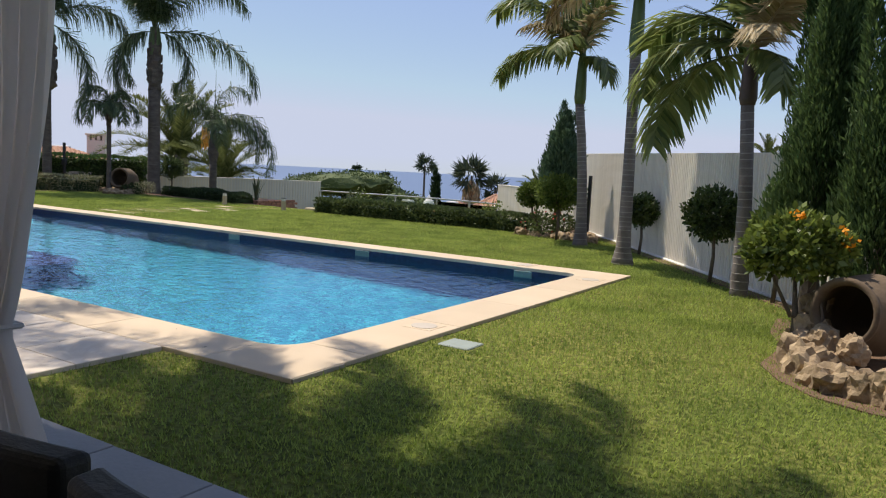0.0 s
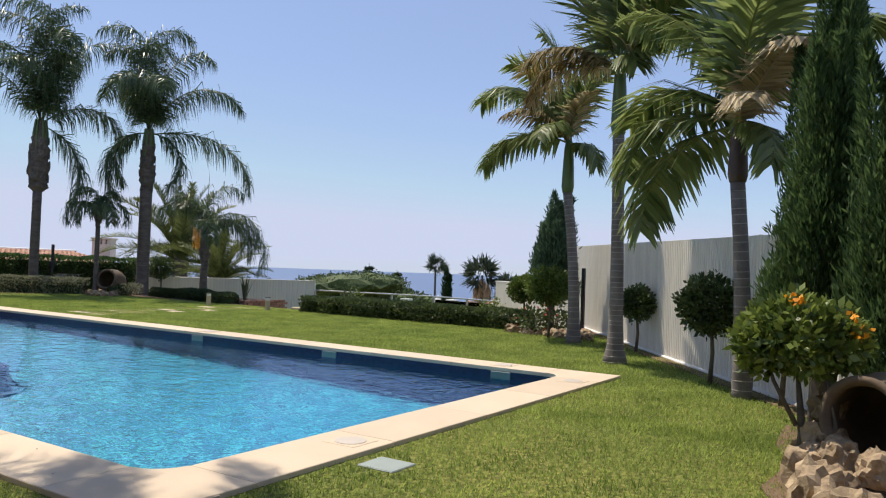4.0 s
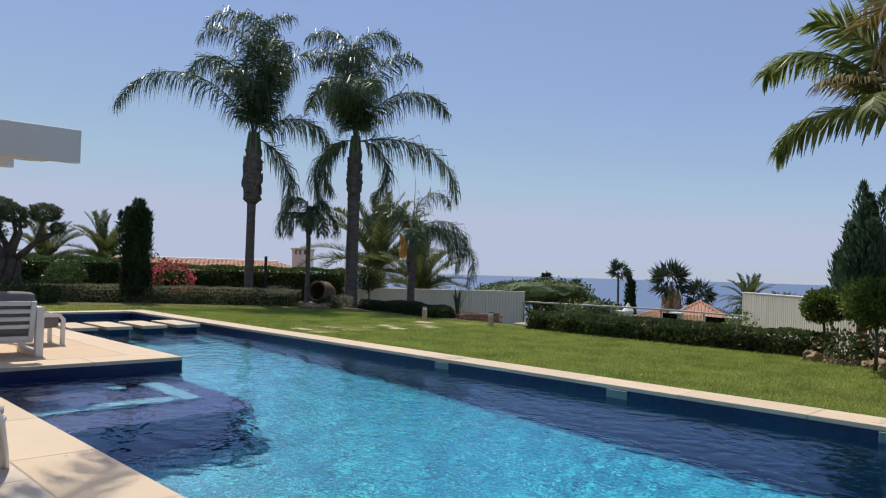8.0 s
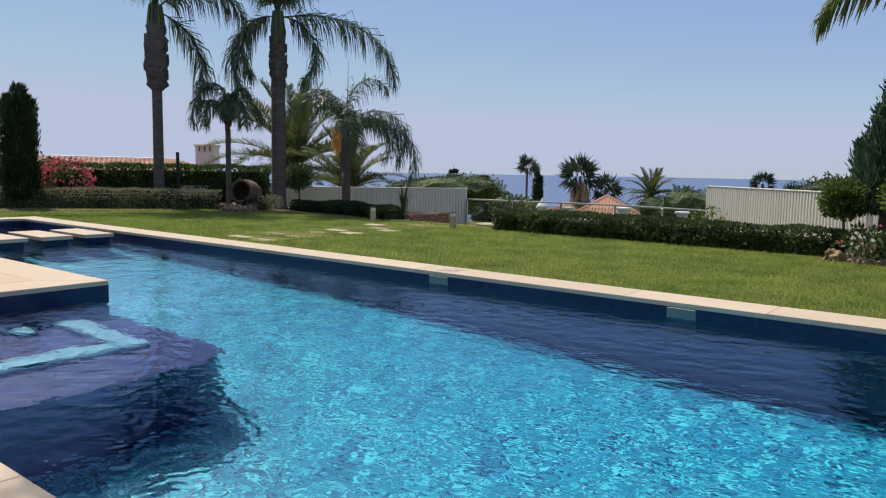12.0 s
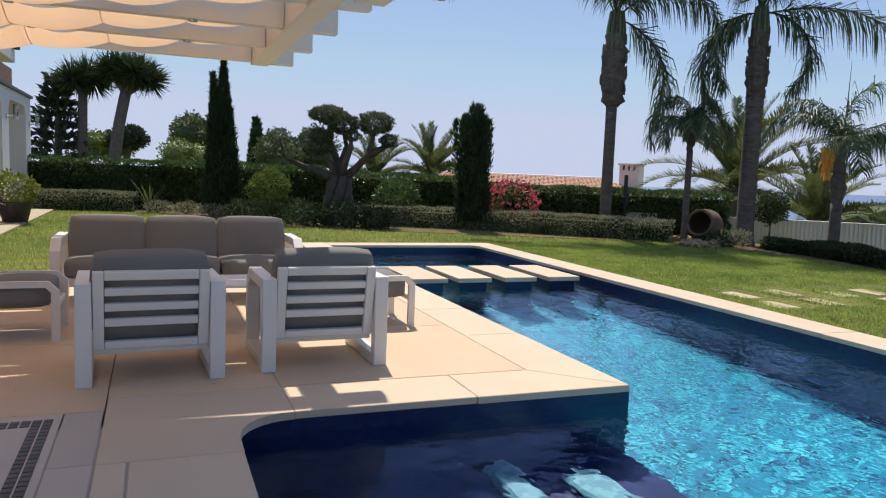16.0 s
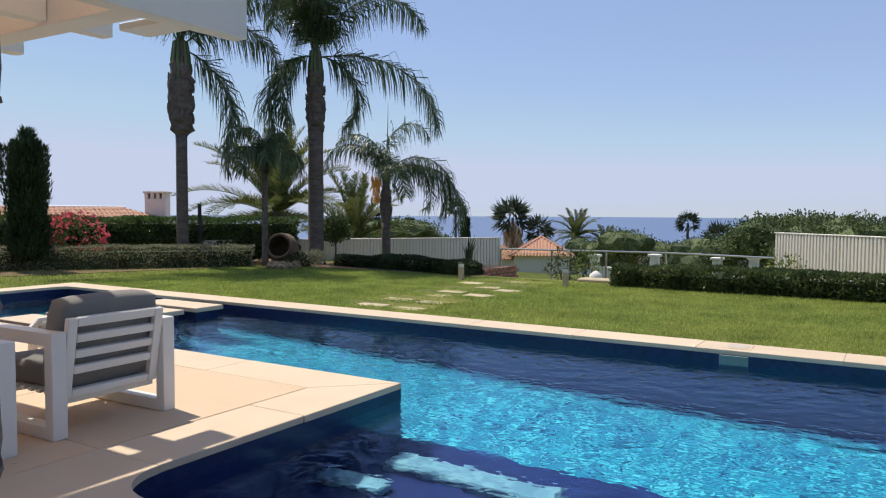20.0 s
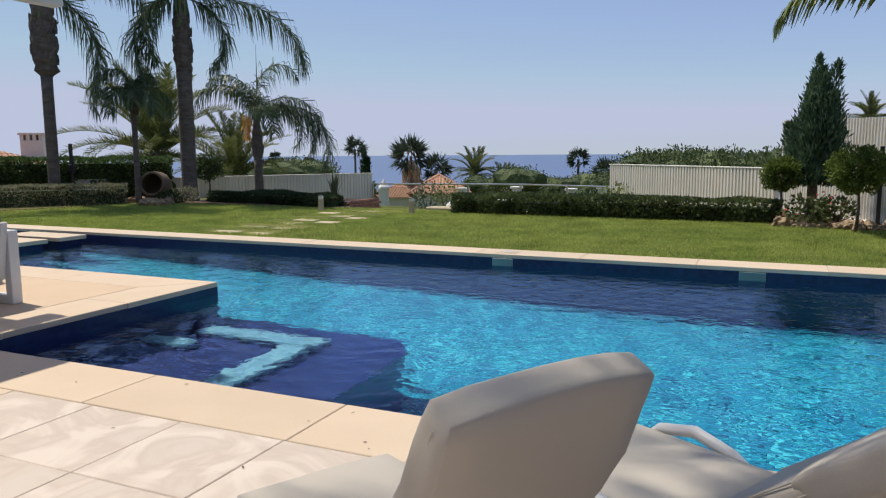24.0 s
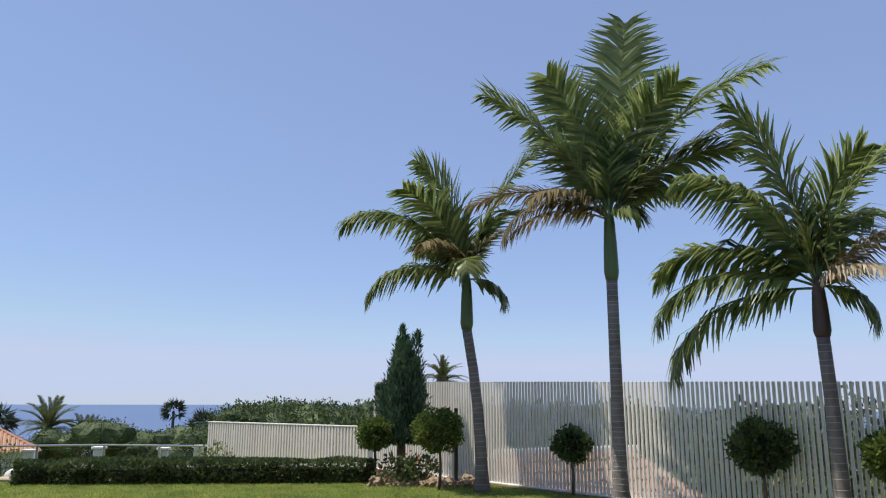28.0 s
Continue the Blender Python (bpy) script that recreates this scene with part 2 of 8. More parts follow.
HEDGEF = leaf_mat("front_hedge_leaf", (0.035, 0.06, 0.02), (0.15, 0.19, 0.065), 0.5, 0.3, 0.35)
GREYHEDGE = leaf_mat("grey_hedge_leaf", (0.13, 0.135, 0.075), (0.44, 0.43, 0.27), 0.8, 0.25, 0.2)
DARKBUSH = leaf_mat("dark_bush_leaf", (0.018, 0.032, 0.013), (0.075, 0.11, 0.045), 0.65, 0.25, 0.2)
CYPRESS = leaf_mat("cypress_leaf", (0.01, 0.025, 0.012), (0.045, 0.085, 0.03), 0.6, 0.15, 0.3)
JUNIPER = leaf_mat("juniper_leaf", (0.028, 0.058, 0.02), (0.125, 0.195, 0.065), 0.65, 0.45, 0.25)
CITRUS = leaf_mat("orb_tree_leaf", (0.04, 0.075, 0.016), (0.20, 0.26, 0.06), 0.6, 0.35, 0.2)
ORBDARK = leaf_mat("dark_orb_leaf", (0.024, 0.046, 0.015), (0.125, 0.175, 0.05), 0.45, 0.3, 0.4)
LANTANA = leaf_mat("shrub_leaf", (0.05, 0.088, 0.018), (0.25, 0.31, 0.065), 0.38, 0.35, 0.5)
OLIVE = leaf_mat("olive_leaf", (0.04, 0.06, 0.03), (0.16, 0.19, 0.10), 0.6, 0.25, 0.3)
PINE = leaf_mat("pine_leaf", (0.035, 0.06, 0.022), (0.145, 0.185, 0.07), 0.7, 0.2, 0.3)
FARTREE = leaf_mat("far_tree_leaf", (0.045, 0.07, 0.03), (0.16, 0.20, 0.085), 0.8, 0.2, 0.2)
# dark leaves, lifted and greyed a little to put distance haze into the colour
FARDARK = leaf_mat("far_dark_leaf", (0.035, 0.05, 0.036), (0.09, 0.12, 0.075), 0.8, 0.2, 0.2)
BRIGHTTREE = leaf_mat("bright_tree_leaf", (0.07, 0.11, 0.02), (0.25, 0.31, 0.08), 0.6, 0.3)
BOUG = leaf_mat("bougainvillea_bract", (0.45, 0.045, 0.07), (0.78, 0.19, 0.21), 0.6, 0.4, 0.3)
ORANGEFL = leaf_mat("orange_petal", (0.75, 0.22, 0.01), (0.95, 0.42, 0.03), 0.6, 0.35, 0.3)
REDFL = leaf_mat("red_petal", (0.45, 0.04, 0.04), (0.7, 0.12, 0.1), 0.6, 0.3, 0.3)
FRUIT = leaf_mat("palm_fruit_strand", (0.70, 0.34, 0.06), (0.95, 0.60, 0.16), 0.6, 0.2, 0.3)
SNAKE = leaf_mat("snake_plant_leaf", (0.03, 0.05, 0.025), (0.12, 0.15, 0.06), 0.4, 0.1)
SNAKEEDGE = leaf_mat("snake_plant_margin", (0.35, 0.30, 0.09), (0.50, 0.44, 0.16), 0.45, 0.1)
GRASS = leaf_mat("grass_blade", (0.12, 0.19, 0.035), (0.46, 0.54, 0.135), 0.6, 0.55, 0.3)


def lawn_material():
    m, n, l, b = nodes_of("lawn")
    tc = n.new("ShaderNodeTexCoord")
    a = n.new("ShaderNodeTexNoise")
    a.inputs["Scale"].default_value = 0.45
    a.inputs["Detail"].default_value = 6
    c = n.new("ShaderNodeTexNoise")
    c.inputs["Scale"].default_value = 26
    c.inputs["Detail"].default_value = 6
    for x in (a, c):
        l.new(tc.outputs["Object"], x.inputs["Vector"])
    r1 = n.new("ShaderNodeValToRGB")
    r1.color_ramp.elements[0].position, r1.color_ramp.elements[1].position = 0.35, 0.68
    r1.color_ramp.elements[0].color = (0.098, 0.134, 0.029, 1)
    r1.color_ramp.elements[1].color = (0.235, 0.23, 0.07, 1)
    r2 = n.new("ShaderNodeValToRGB")
    r2.color_ramp.elements[0].position, r2.color_ramp.elements[1].position = 0.35, 0.65
    r2.color_ramp.elements[0].color = (0.45, 0.45, 0.4, 1)
    r2.color_ramp.elements[1].color = (1.35, 1.3, 1.15, 1)
    l.new(a.outputs[0], r1.inputs[0])
    l.new(c.outputs[0], r2.inputs[0])
    mx = n.new("ShaderNodeMix")
    mx.data_type, mx.blend_type = "RGBA", "MULTIPLY"
    mx.inputs[0].default_value = 1.0
    l.new(r1.outputs[0], mx.inputs[6])
    l.new(r2.outputs[0], mx.inputs[7])
    l.new(mx.outputs[2], b.inputs["Base Color"])
    b.inputs["Roughness"].default_value = 0.95
    b.inputs["Specular IOR Level"].default_value = 0.2
    bp = n.new("ShaderNodeBump")
    bp.inputs["Strength"].default_value = 0.9
    bp.inputs["Distance"].default_value = 0.04
    l.new(c.outputs[0], bp.inputs["Height"])
    l.new(bp.outputs[0], b.inputs["Normal"])
    return m


def marble_material():
    m, n, l, b = nodes_of("veined_marble")
    tc = n.new("ShaderNodeTexCoord")
    oi = n.new("ShaderNodeObjectInfo")
    off = n.new("ShaderNodeVectorMath")
    off.operation = "MULTIPLY_ADD"
    off.inputs[1].default_value = (37, 19, 11)
    l.new(oi.outputs["Random"], off.inputs[0])
    l.new(tc.outputs["Object"], off.inputs[2])
    v = n.new("ShaderNodeTexNoise")
    v.inputs["Scale"].default_value = 2.3
    v.inputs["Detail"].default_value = 8
    v.inputs["Distortion"].default_value = 1.6
    l.new(off.outputs[0], v.inputs["Vector"])
    r = n.new("ShaderNodeValToRGB")
    e = r.color_ramp.elements
    e[0].position, e[0].color = 0.36, (0.62, 0.53, 0.44, 1)
    e[1].position, e[1].color = 0.60, (0.70, 0.60, 0.50, 1)
    x = e.new(0.47)
    x.color = (0.57, 0.47, 0.38, 1)
    l.new(v.outputs[0], r.inputs[0])
    l.new(r.outputs[0], b.inputs["Base Color"])
    b.inputs["Roughness"].default_value = 0.5
    return m


def mosaic_material(name, cols, cell=0.06, rough=0.3):
    """Small glazed tiles: a shade for each cell of the grid, with darker grout."""
    m, n, l, b = nodes_of(name)
    tc = n.new("ShaderNodeTexCoord")
    q = n.new("ShaderNodeVectorMath")
    q.operation = "SNAP"
    q.inputs[1].default_value = (cell, cell, cell)
    l.new(tc.outputs["Object"], q.inputs[0])
    w = n.new("ShaderNodeTexWhiteNoise")
    l.new(q.outputs[0], w.inputs["Vector"])
    r = n.new("ShaderNodeValToRGB")
    r.color_ramp.interpolation = "CONSTANT"
    e = r.color_ramp.elements
    e[0].color = (*cols[0], 1)
    e[1].position, e[1].color = 1 / len(cols), (*cols[1], 1)
    for i, c in enumerate(cols[2:], 2):
        x = e.new(i / len(cols))
        x.color = (*c, 1)
    l.new(w.outputs["Value"], r.inputs[0])
    l.new(r.outputs[0], b.inputs["Base Color"])
    b.inputs["Roughness"].default_value = rough
    return m


def water_material(name, tint, ripple, dist):
    m, n, l, b = nodes_of(name)
    n.remove(b)
    g = n.new("ShaderNodeBsdfRefraction")
    g.inputs["Color"].default_value = (*tint, 1)
    g.inputs["IOR"].default_value = 1.33
    g.inputs["Roughness"].default_value = 0.0
    gl = n.new("ShaderNodeBsdfGlossy")
    gl.inputs["Roughness"].default_value = 0.0
    gl.inputs["Color"].default_value = (0.58, 0.70, 0.96, 1)
    fr = n.new("ShaderNodeFresnel")
    fr.inputs["IOR"].default_value = 1.2
    mx = n.new("ShaderNodeMixShader")
    tc = n.new("ShaderNodeTexCoord")
    mp = n.new("ShaderNodeMapping")
    mp.inputs["Scale"].default_value = (1.0, 1.25, 1.0)
    l.new(tc.outputs["Object"], mp.inputs[0])
    a = n.new("ShaderNodeTexNoise")
    a.inputs["Scale"].default_value = 5.6
    a.inputs["Detail"].default_value = 0.6
    a.inputs["Distortion"].default_value = 0.2
    c = n.new("ShaderNodeTexNoise")
    c.inputs["Scale"].default_value = 20
    c.inputs["Detail"].default_value = 0
    ad = n.new("ShaderNodeMath")
    ad.operation = "MULTIPLY_ADD"
    ad.inputs[1].default_value = 0.27
    for x in (a, c):
        l.new(mp.outputs[0], x.inputs["Vector"])
    l.new(c.outputs[0], ad.inputs[0])
    l.new(a.outputs[0], ad.inputs[2])
    bp = n.new("ShaderNodeBump")
    bp.inputs["Distance"].default_value = dist
    # calm and ruffled patches
    calm = n.new("ShaderNodeTexNoise")
    calm.inputs["Scale"].default_value = 0.32
    calm.inputs["Detail"].default_value = 2
    l.new(tc.outputs["Object"], calm.inputs["Vector"])
    patch = n.new("ShaderNodeMapRange")
    patch.inputs["From Min"].default_value, patch.inputs["From Max"].default_value = 0.36, 0.62
    patch.inputs["To Min"].default_value, patch.inputs["To Max"].default_value = ripple * 0.8, ripple * 1.35
    l.new(calm.outputs[0], patch.inputs[0])
    l.new(patch.outputs[0], bp.inputs["Strength"])
    l.new(ad.outputs[0], bp.inputs["Height"])
    for x in (g, gl, fr):
        l.new(bp.outputs[0], x.inputs["Normal"])
    l.new(fr.outputs[0], mx.inputs[0])
    l.new(g.outputs[0], mx.inputs[1])
    l.new(gl.outputs[0], mx.inputs[2])
    l.new(mx.outputs[0], n["Material Output"].inputs[0])
    return m


def glass_material():
    m, n, l, b = nodes_of("railing_glass")
    n.remove(b)
    t = n.new("ShaderNodeBsdfTransparent")
    t.inputs[0].default_value = (0.86, 0.9, 0.88, 1)
    g = n.new("ShaderNodeBsdfGlossy")
    g.inputs["Roughness"].default_value = 0.02
    fr = n.new("ShaderNodeFresnel")
    mx = n.new("ShaderNodeMixShader")
    l.new(fr.outputs[0], mx.inputs[0])
    l.new(t.outputs[0], mx.inputs[1])
    l.new(g.outputs[0], mx.inputs[2])
    l.new(mx.outputs[0], n["Material Output"].inputs[0])
    return m


LAWN = lawn_material()
MARBLE = marble_material()
POOLBLUE = mosaic_material("pool_mosaic", [(0.002, 0.165, 0.285), (0.003, 0.215, 0.345), (0.002, 0.12, 0.23), (0.014, 0.31, 0.43), (0.003, 0.18, 0.305), (0.001, 0.06, 0.14), (0.05, 0.43, 0.53), (0.002, 0.15, 0.27)], 0.05)
NAVY = mosaic_material("navy_mosaic", [(0.006, 0.014, 0.06), (0.010, 0.022, 0.085), (0.008, 0.018, 0.07)], 0.05)
SPANAVY = mosaic_material("spa_navy_mosaic", [(0.0008, 0.009, 0.07), (0.001, 0.015, 0.10), (0.001, 0.012, 0.085)], 0.05)
PALETILE = mosaic_material("pale_pool_tile", [(0.11, 0.28, 0.37), (0.14, 0.33, 0.41), (0.09, 0.24, 0.33)], 0.05)
WATER = water_material("pool_water", (0.93, 0.98, 1.0), 0.5, 0.021)
GLASS = glass_material()

# ---- geometry helpers ----
rng = np.random.default_rng(7)


def mesh_obj(name, me, mat, parent=None, label="", m=None):
    ob = new(name, me)
    if mat and not me.materials:
        me.materials.append(mat)
    if parent is not None:
        ob.parent = parent
    if m is not None:
        ob.matrix_basis = m
    if label:
        ob["label"] = label
    return ob


def part(name, bm, material, parent, label="", smooth=False):
    """Links a bmesh as one mesh object under a thing or a part."""
    me = bpy.data.meshes.new(name)
    bm.to_mesh(me)
    bm.free()
    if smooth:
        me.shade_smooth()
    return mesh_obj(name, me, material, parent, label)


def thing(name, label, category, m=None, group="", kind=""):
    ob = new(name)
    ob.empty_display_size = 0.2
    if m is not None:
        ob.matrix_basis = m
    return tagged(ob, label, category, group, kind)


def bm_box(bm, x0, x1, y0, y1, z0, z1, m=None):
    vs = [bm.verts.new((x, y, z)) for z in (z0, z1) for x, y in ((x0, y0), (x1, y0), (x1, y1), (x0, y1))]
    if m is not None:
        for v in vs:
            v.co = m @ v.co
    for f in ((3, 2, 1, 0), (4, 5, 6, 7), (0, 1, 5, 4), (1, 2, 6, 5), (2, 3, 7, 6), (3, 0, 4, 7)):
        bm.faces.new([vs[i] for i in f])
    return vs


def box_bm(x0, x1, y0, y1, z0, z1, bevel=0.0, seg=1):
    bm = bmesh.new()
    bm_box(bm, x0, x1, y0, y1, z0, z1)
    if bevel:
        bmesh.ops.bevel(bm, geom=bm.edges[:], offset=bevel, segments=seg, affect="EDGES", profile=0.5)
    return bm


BOXES = {}


def box_mesh(sx, sy, sz, bevel=0.004, mat=None, top=True):
    """A shared bevelled box, its top (or its middle) at the origin."""
    key = (round(sx, 3), round(sy, 3), round(sz, 3), bevel, mat.name if mat else "", top)
    if key not in BOXES:
        bm = box_bm(-sx / 2, sx / 2, -sy / 2, sy / 2, -sz if top else -sz / 2, 0 if top else sz / 2, bevel)
        me = bpy.data.meshes.new("piece")
        bm.to_mesh(me)
        bm.free()
        if mat:
            me.materials.append(mat)
        BOXES[key] = me
    return BOXES[key]


def prism_bm(pts, z0, z1, bevel=0.0):
    """An upright prism over the polygon pts (anticlockwise)."""
    bm = bmesh.new()
    lo = [bm.verts.new((x, y, z0)) for x, y in pts]
    hi = [bm.verts.new((x, y, z1)) for x, y in pts]
    bm.faces.new(lo[::-1])
    top = bm.faces.new(hi)
    n = len(pts)
    for i in range(n):
        bm.faces.new((lo[i], lo[(i + 1) % n], hi[(i + 1) % n], hi[i]))
    if bevel:
        bmesh.ops.bevel(bm, geom=list(top.edges), offset=bevel, segments=1, affect="EDGES")
    return bm


def tube_bm(path, radii, seg=10, cap=True, bm=None):
    """A tube along path, with a radius for each point."""
    bm = bm or bmesh.new()
    path = [Vector(p) for p in path]
    rings = []
    side = None
    for i, p in enumerate(path):
        a, b = path[max(i - 1, 0)], path[min(i + 1, len(path) - 1)]
        d = (b - a).normalized()
        if side is None:
            side = d.orthogonal().normalized()
        side = (side - d * side.dot(d)).normalized()
        up = d.cross(side)
        r = radii[i] if hasattr(radii, "__len__") else radii
        rings.append([bm.verts.new(p + (side * math.cos(t) + up * math.sin(t)) * r) for t in [2 * math.pi * k / seg for k in range(seg)]])
    for a, b in zip(rings, rings[1:]):
        for k in range(seg):
            bm.faces.new((a[k], a[(k + 1) % seg], b[(k + 1) % seg], b[k]))
    if cap:
        bm.faces.new(rings[0][::-1])
        bm.faces.new(rings[-1])
    return bm


def lathe_bm(profile, seg=20):
    """A turned shape: profile of (radius, z)."""
    bm = bmesh.new()
    rings = [[bm.verts.new((max(r, 1e-4) * math.cos(2 * math.pi * k / seg), max(r, 1e-4) * math.sin(2 * math.pi * k / seg), z)) for k in range(seg)] for r, z in profile]
    for a, b in zip(rings, rings[1:]):
        for k in range(seg):
            bm.faces.new((a[k], a[(k + 1) % seg], b[(k + 1) % seg], b[k]))
    bm.faces.new(rings[0][::-1])
    bm.faces.new(rings[-1])
    return bm


def fast_mesh(name, verts, faces, mat, smooth=False):
    """A mesh from numpy arrays: verts (n,3), faces (m,3 or 4)."""
    me = bpy.data.meshes.new(name)
    verts = np.asarray(verts, dtype=np.float32)
    faces = np.asarray(faces, dtype=np.int32)
    k = faces.shape[1]
    me.vertices.add(len(verts))
    me.vertices.foreach_set("co", verts.ravel())
    me.loops.add(faces.size)
    me.loops.foreach_set("vertex_index", faces.ravel())
    me.polygons.add(len(faces))
    me.polygons.foreach_set("loop_start", np.arange(0, faces.size, k, dtype=np.int32))
    me.update(calc_edges=True)
    me.validate()
    if smooth:
        me.shade_smooth()
    me.materials.append(mat)
    return me


def leaves(name, centres, length, width, mat, up=None, spread=1.0, fold=0.0):
    """One small four-sided leaf at each centre, turned at random about its outward way (up), if given."""
    c = np.asarray(centres, float)
    n = len(c)
    d = rng.normal(size=(n, 3))
    if up is not None:
        d = d * spread + np.asarray(up, float)
    d /= np.linalg.norm(d, axis=1)[:, None] + 1e-9
    e = rng.normal(size=(n, 3))
    s = np.cross(d, e)
    s /= np.linalg.norm(s, axis=1)[:, None] + 1e-9
    L = (length * (0.65 + 0.7 * rng.random(n)))[:, None]
    W = (width * (0.65 + 0.7 * rng.random(n)))[:, None]
    v = np.stack([c, c + d * L * 0.45 + s * W / 2, c + d * L, c + d * L * 0.45 - s * W / 2], 1).reshape(-1, 3)
    f = np.arange(4 * n).reshape(-1, 4)
    return fast_mesh(name, v, f, mat)


# ---- the setting: plan in metres ----
WATER_Z = -0.13
FLOOR_Z = -2.35
NEAR_Y0, NEAR_Y1 = 3.50, 4.00
FAR_Y0, FAR_Y1 = 9.29, 9.74
RIGHT_X0, RIGHT_X1 = -4.03, -3.51
BACK_X0, BACK_X1 = -21.05, -21.52
PLAT_X, PLAT_Y = -12.16, 6.49
DECK_X = -17.25
FENCE_A, FENCE_B = Vector((-7.26, 17.35)), Vector((0.9, 5.6))


def ground_height(x, y):
    """The garden plateau, the lower terrace behind the hedge and the slope down to the sea."""
    z = -0.03
    s = y - 15.55
    fx = (FENCE_B - FENCE_A).normalized()
    nf = Vector((-fx.y, fx.x))
    if nf.x < 0:
        nf = -nf
    s = max(s, (Vector((x, y)) - FENCE_A).dot(nf) - 0.15)
    s = max(s, -33.2 - x)
    if x < -19.5:
        s = max(s, y - 17.5 + (x + 21.5) * -0.4) if x < -22.5 else max(min(s, y - 18), -33.2 - x)
    if s > 0:
        z -= 0.72 * min(1, s / 0.5)
        z -= 0.085 * max(0, s - 7)
        if s < 300:
            z += 0.5 * noise.noise((x * 0.05, y * 0.05, 0)) * min(1, s / 40)
    return z


def in_paved(x, y):
    e = 0.12
    return (BACK_X1 + e < x < RIGHT_X1 - e and 6.0 + e < y < FAR_Y1 - e) or (DECK_X + e < x < RIGHT_X1 - e and 3.5 + e < y < FAR_Y1 - e) \
        or (DECK_X + e < x < -4.63 - e and -6 < y < 3.6) or (-4.7 < x < 6 and -6 < y < 2.28 - e) or (-33 < x < DECK_X + 0.2 and -6 < y < 0.25)


def build_ground():
    xs = set(np.round(np.concatenate([np.arange(-36, 9, 0.5), -36 - np.geomspace(0.5, 1400, 34), 9 + np.geomspace(0.5, 1400, 30)]), 3))
    ys = set(np.round(np.concatenate([np.arange(-8, 26, 0.5), -8 - np.geomspace(0.5, 1400, 18), 26 + np.geomspace(0.5, 1400, 36)]), 3))
    for v in (BACK_X1, RIGHT_X1, DECK_X, -4.63, 6.0):
        xs |= {v + 0.11, v - 0.11, v + 0.13, v - 0.13, v}
    for v in (FAR_Y1, 3.5, 6.0, 2.28):
        ys |= {v + 0.11, v - 0.11, v + 0.13, v - 0.13, v}
    xs, ys = sorted(xs), sorted(ys)
    verts = []
    for y in ys:
        for x in xs:
            verts.append((x, y, -2.8 if in_paved(x, y) else ground_height(x, y)))
    n = len(xs)
    faces = [(j * n + i, j * n + i + 1, (j + 1) * n + i + 1, (j + 1) * n + i) for j in range(len(ys) - 1) for i in range(n - 1)]
    ob = mesh_obj("ground", fast_mesh("ground", verts, faces, LAWN), LAWN)
    return tagged(ob, "sunlit green lawn with dry patches round the pool", "lawn", kind="structure")


build_ground()

# sea
SEA, sn, sl, sb = nodes_of("sea")
sb.inputs["Base Color"].default_value = (0.10, 0.155, 0.275, 1)
sb.inputs["Roughness"].default_value = 0.5
sw = sn.new("ShaderNodeTexNoise")
sw.inputs["Scale"].default_value = 0.05
sw.inputs["Detail"].default_value = 8
stc = sn.new("ShaderNodeTexCoord")
sl.new(stc.outputs["Object"], sw.inputs["Vector"])
sbp = sn.new("ShaderNodeBump")
sbp.inputs["Strength"].default_value = 0.35
sbp.inputs["Distance"].default_value = 3.0
sl.new(sw.outputs[0], sbp.inputs["Height"])
sl.new(sbp.outputs[0], sb.inputs["Normal"])
bm = bmesh.new()
sv = [bm.verts.new(p) for p in ((-4900, 250, -31), (1500, 250, -31), (1500, 4900, -31), (-4900, 4900, -31))]
bm.faces.new(sv)
sea = part("water", bm, SEA, None)
tagged(sea, "hazy blue sea reaching the horizon", "sea", kind="structure")

# ---- pool shell ----
pool = thing("pool", "long rectangular swimming pool with blue mosaic and navy sides", "pool", kind="structure")
bm = bmesh.new()
DEPTHS = ((BACK_X0 - 0.3, -1.45), (-16.5, -1.6), (-12.5, -1.9), (-8.0, -2.12), (RIGHT_X0 + 0.3, -2.25))
for (xa, za), (xb, zb) in zip(DEPTHS, DEPTHS[1:]):
    q = [bm.verts.new(p) for p in ((xa, 3.7, za), (xb, 3.7, zb), (xb, FAR_Y0 + 0.3, zb), (xa, FAR_Y0 + 0.3, za))]
    w = [bm.verts.new(v.co - Vector((0, 0, 0.2))) for v in q]
    bm.faces.new(q)
    bm.faces.new(w[::-1])
    bm.faces.new((q[1], q[0], w[0], w[1]))
    bm.faces.new((q[3], q[2], w[2], w[3]))
part("pool_floor", bm, POOLBLUE, pool, "pale and deep blue mosaic floor sloping to the deep end")
for nm, q in (("far_wall", (BACK_X0 - 0.3, RIGHT_X0 + 0.3, FAR_Y0, FAR_Y0 + 0.3)), ("end_wall", (RIGHT_X0, RIGHT_X0 + 0.3, NEAR_Y1 - 0.3, FAR_Y0)),
              ("back_wall", (BACK_X0 - 0.3, BACK_X0, PLAT_Y, FAR_Y0)), ("near_wall", (PLAT_X - 0.3, RIGHT_X0, NEAR_Y1 - 0.3, NEAR_Y1)),
              ("platform_wall", (PLAT_X - 0.3, PLAT_X, NEAR_Y1, PLAT_Y)), ("platform_side_wall", (BACK_X0 - 0.3, PLAT_X - 0.3, PLAT_Y - 0.3, PLAT_Y))):
    bm = bmesh.new()
    bm_box(bm, *q, FLOOR_Z, -0.045)
    part("pool_side", bm, NAVY, pool, "navy mosaic pool side")
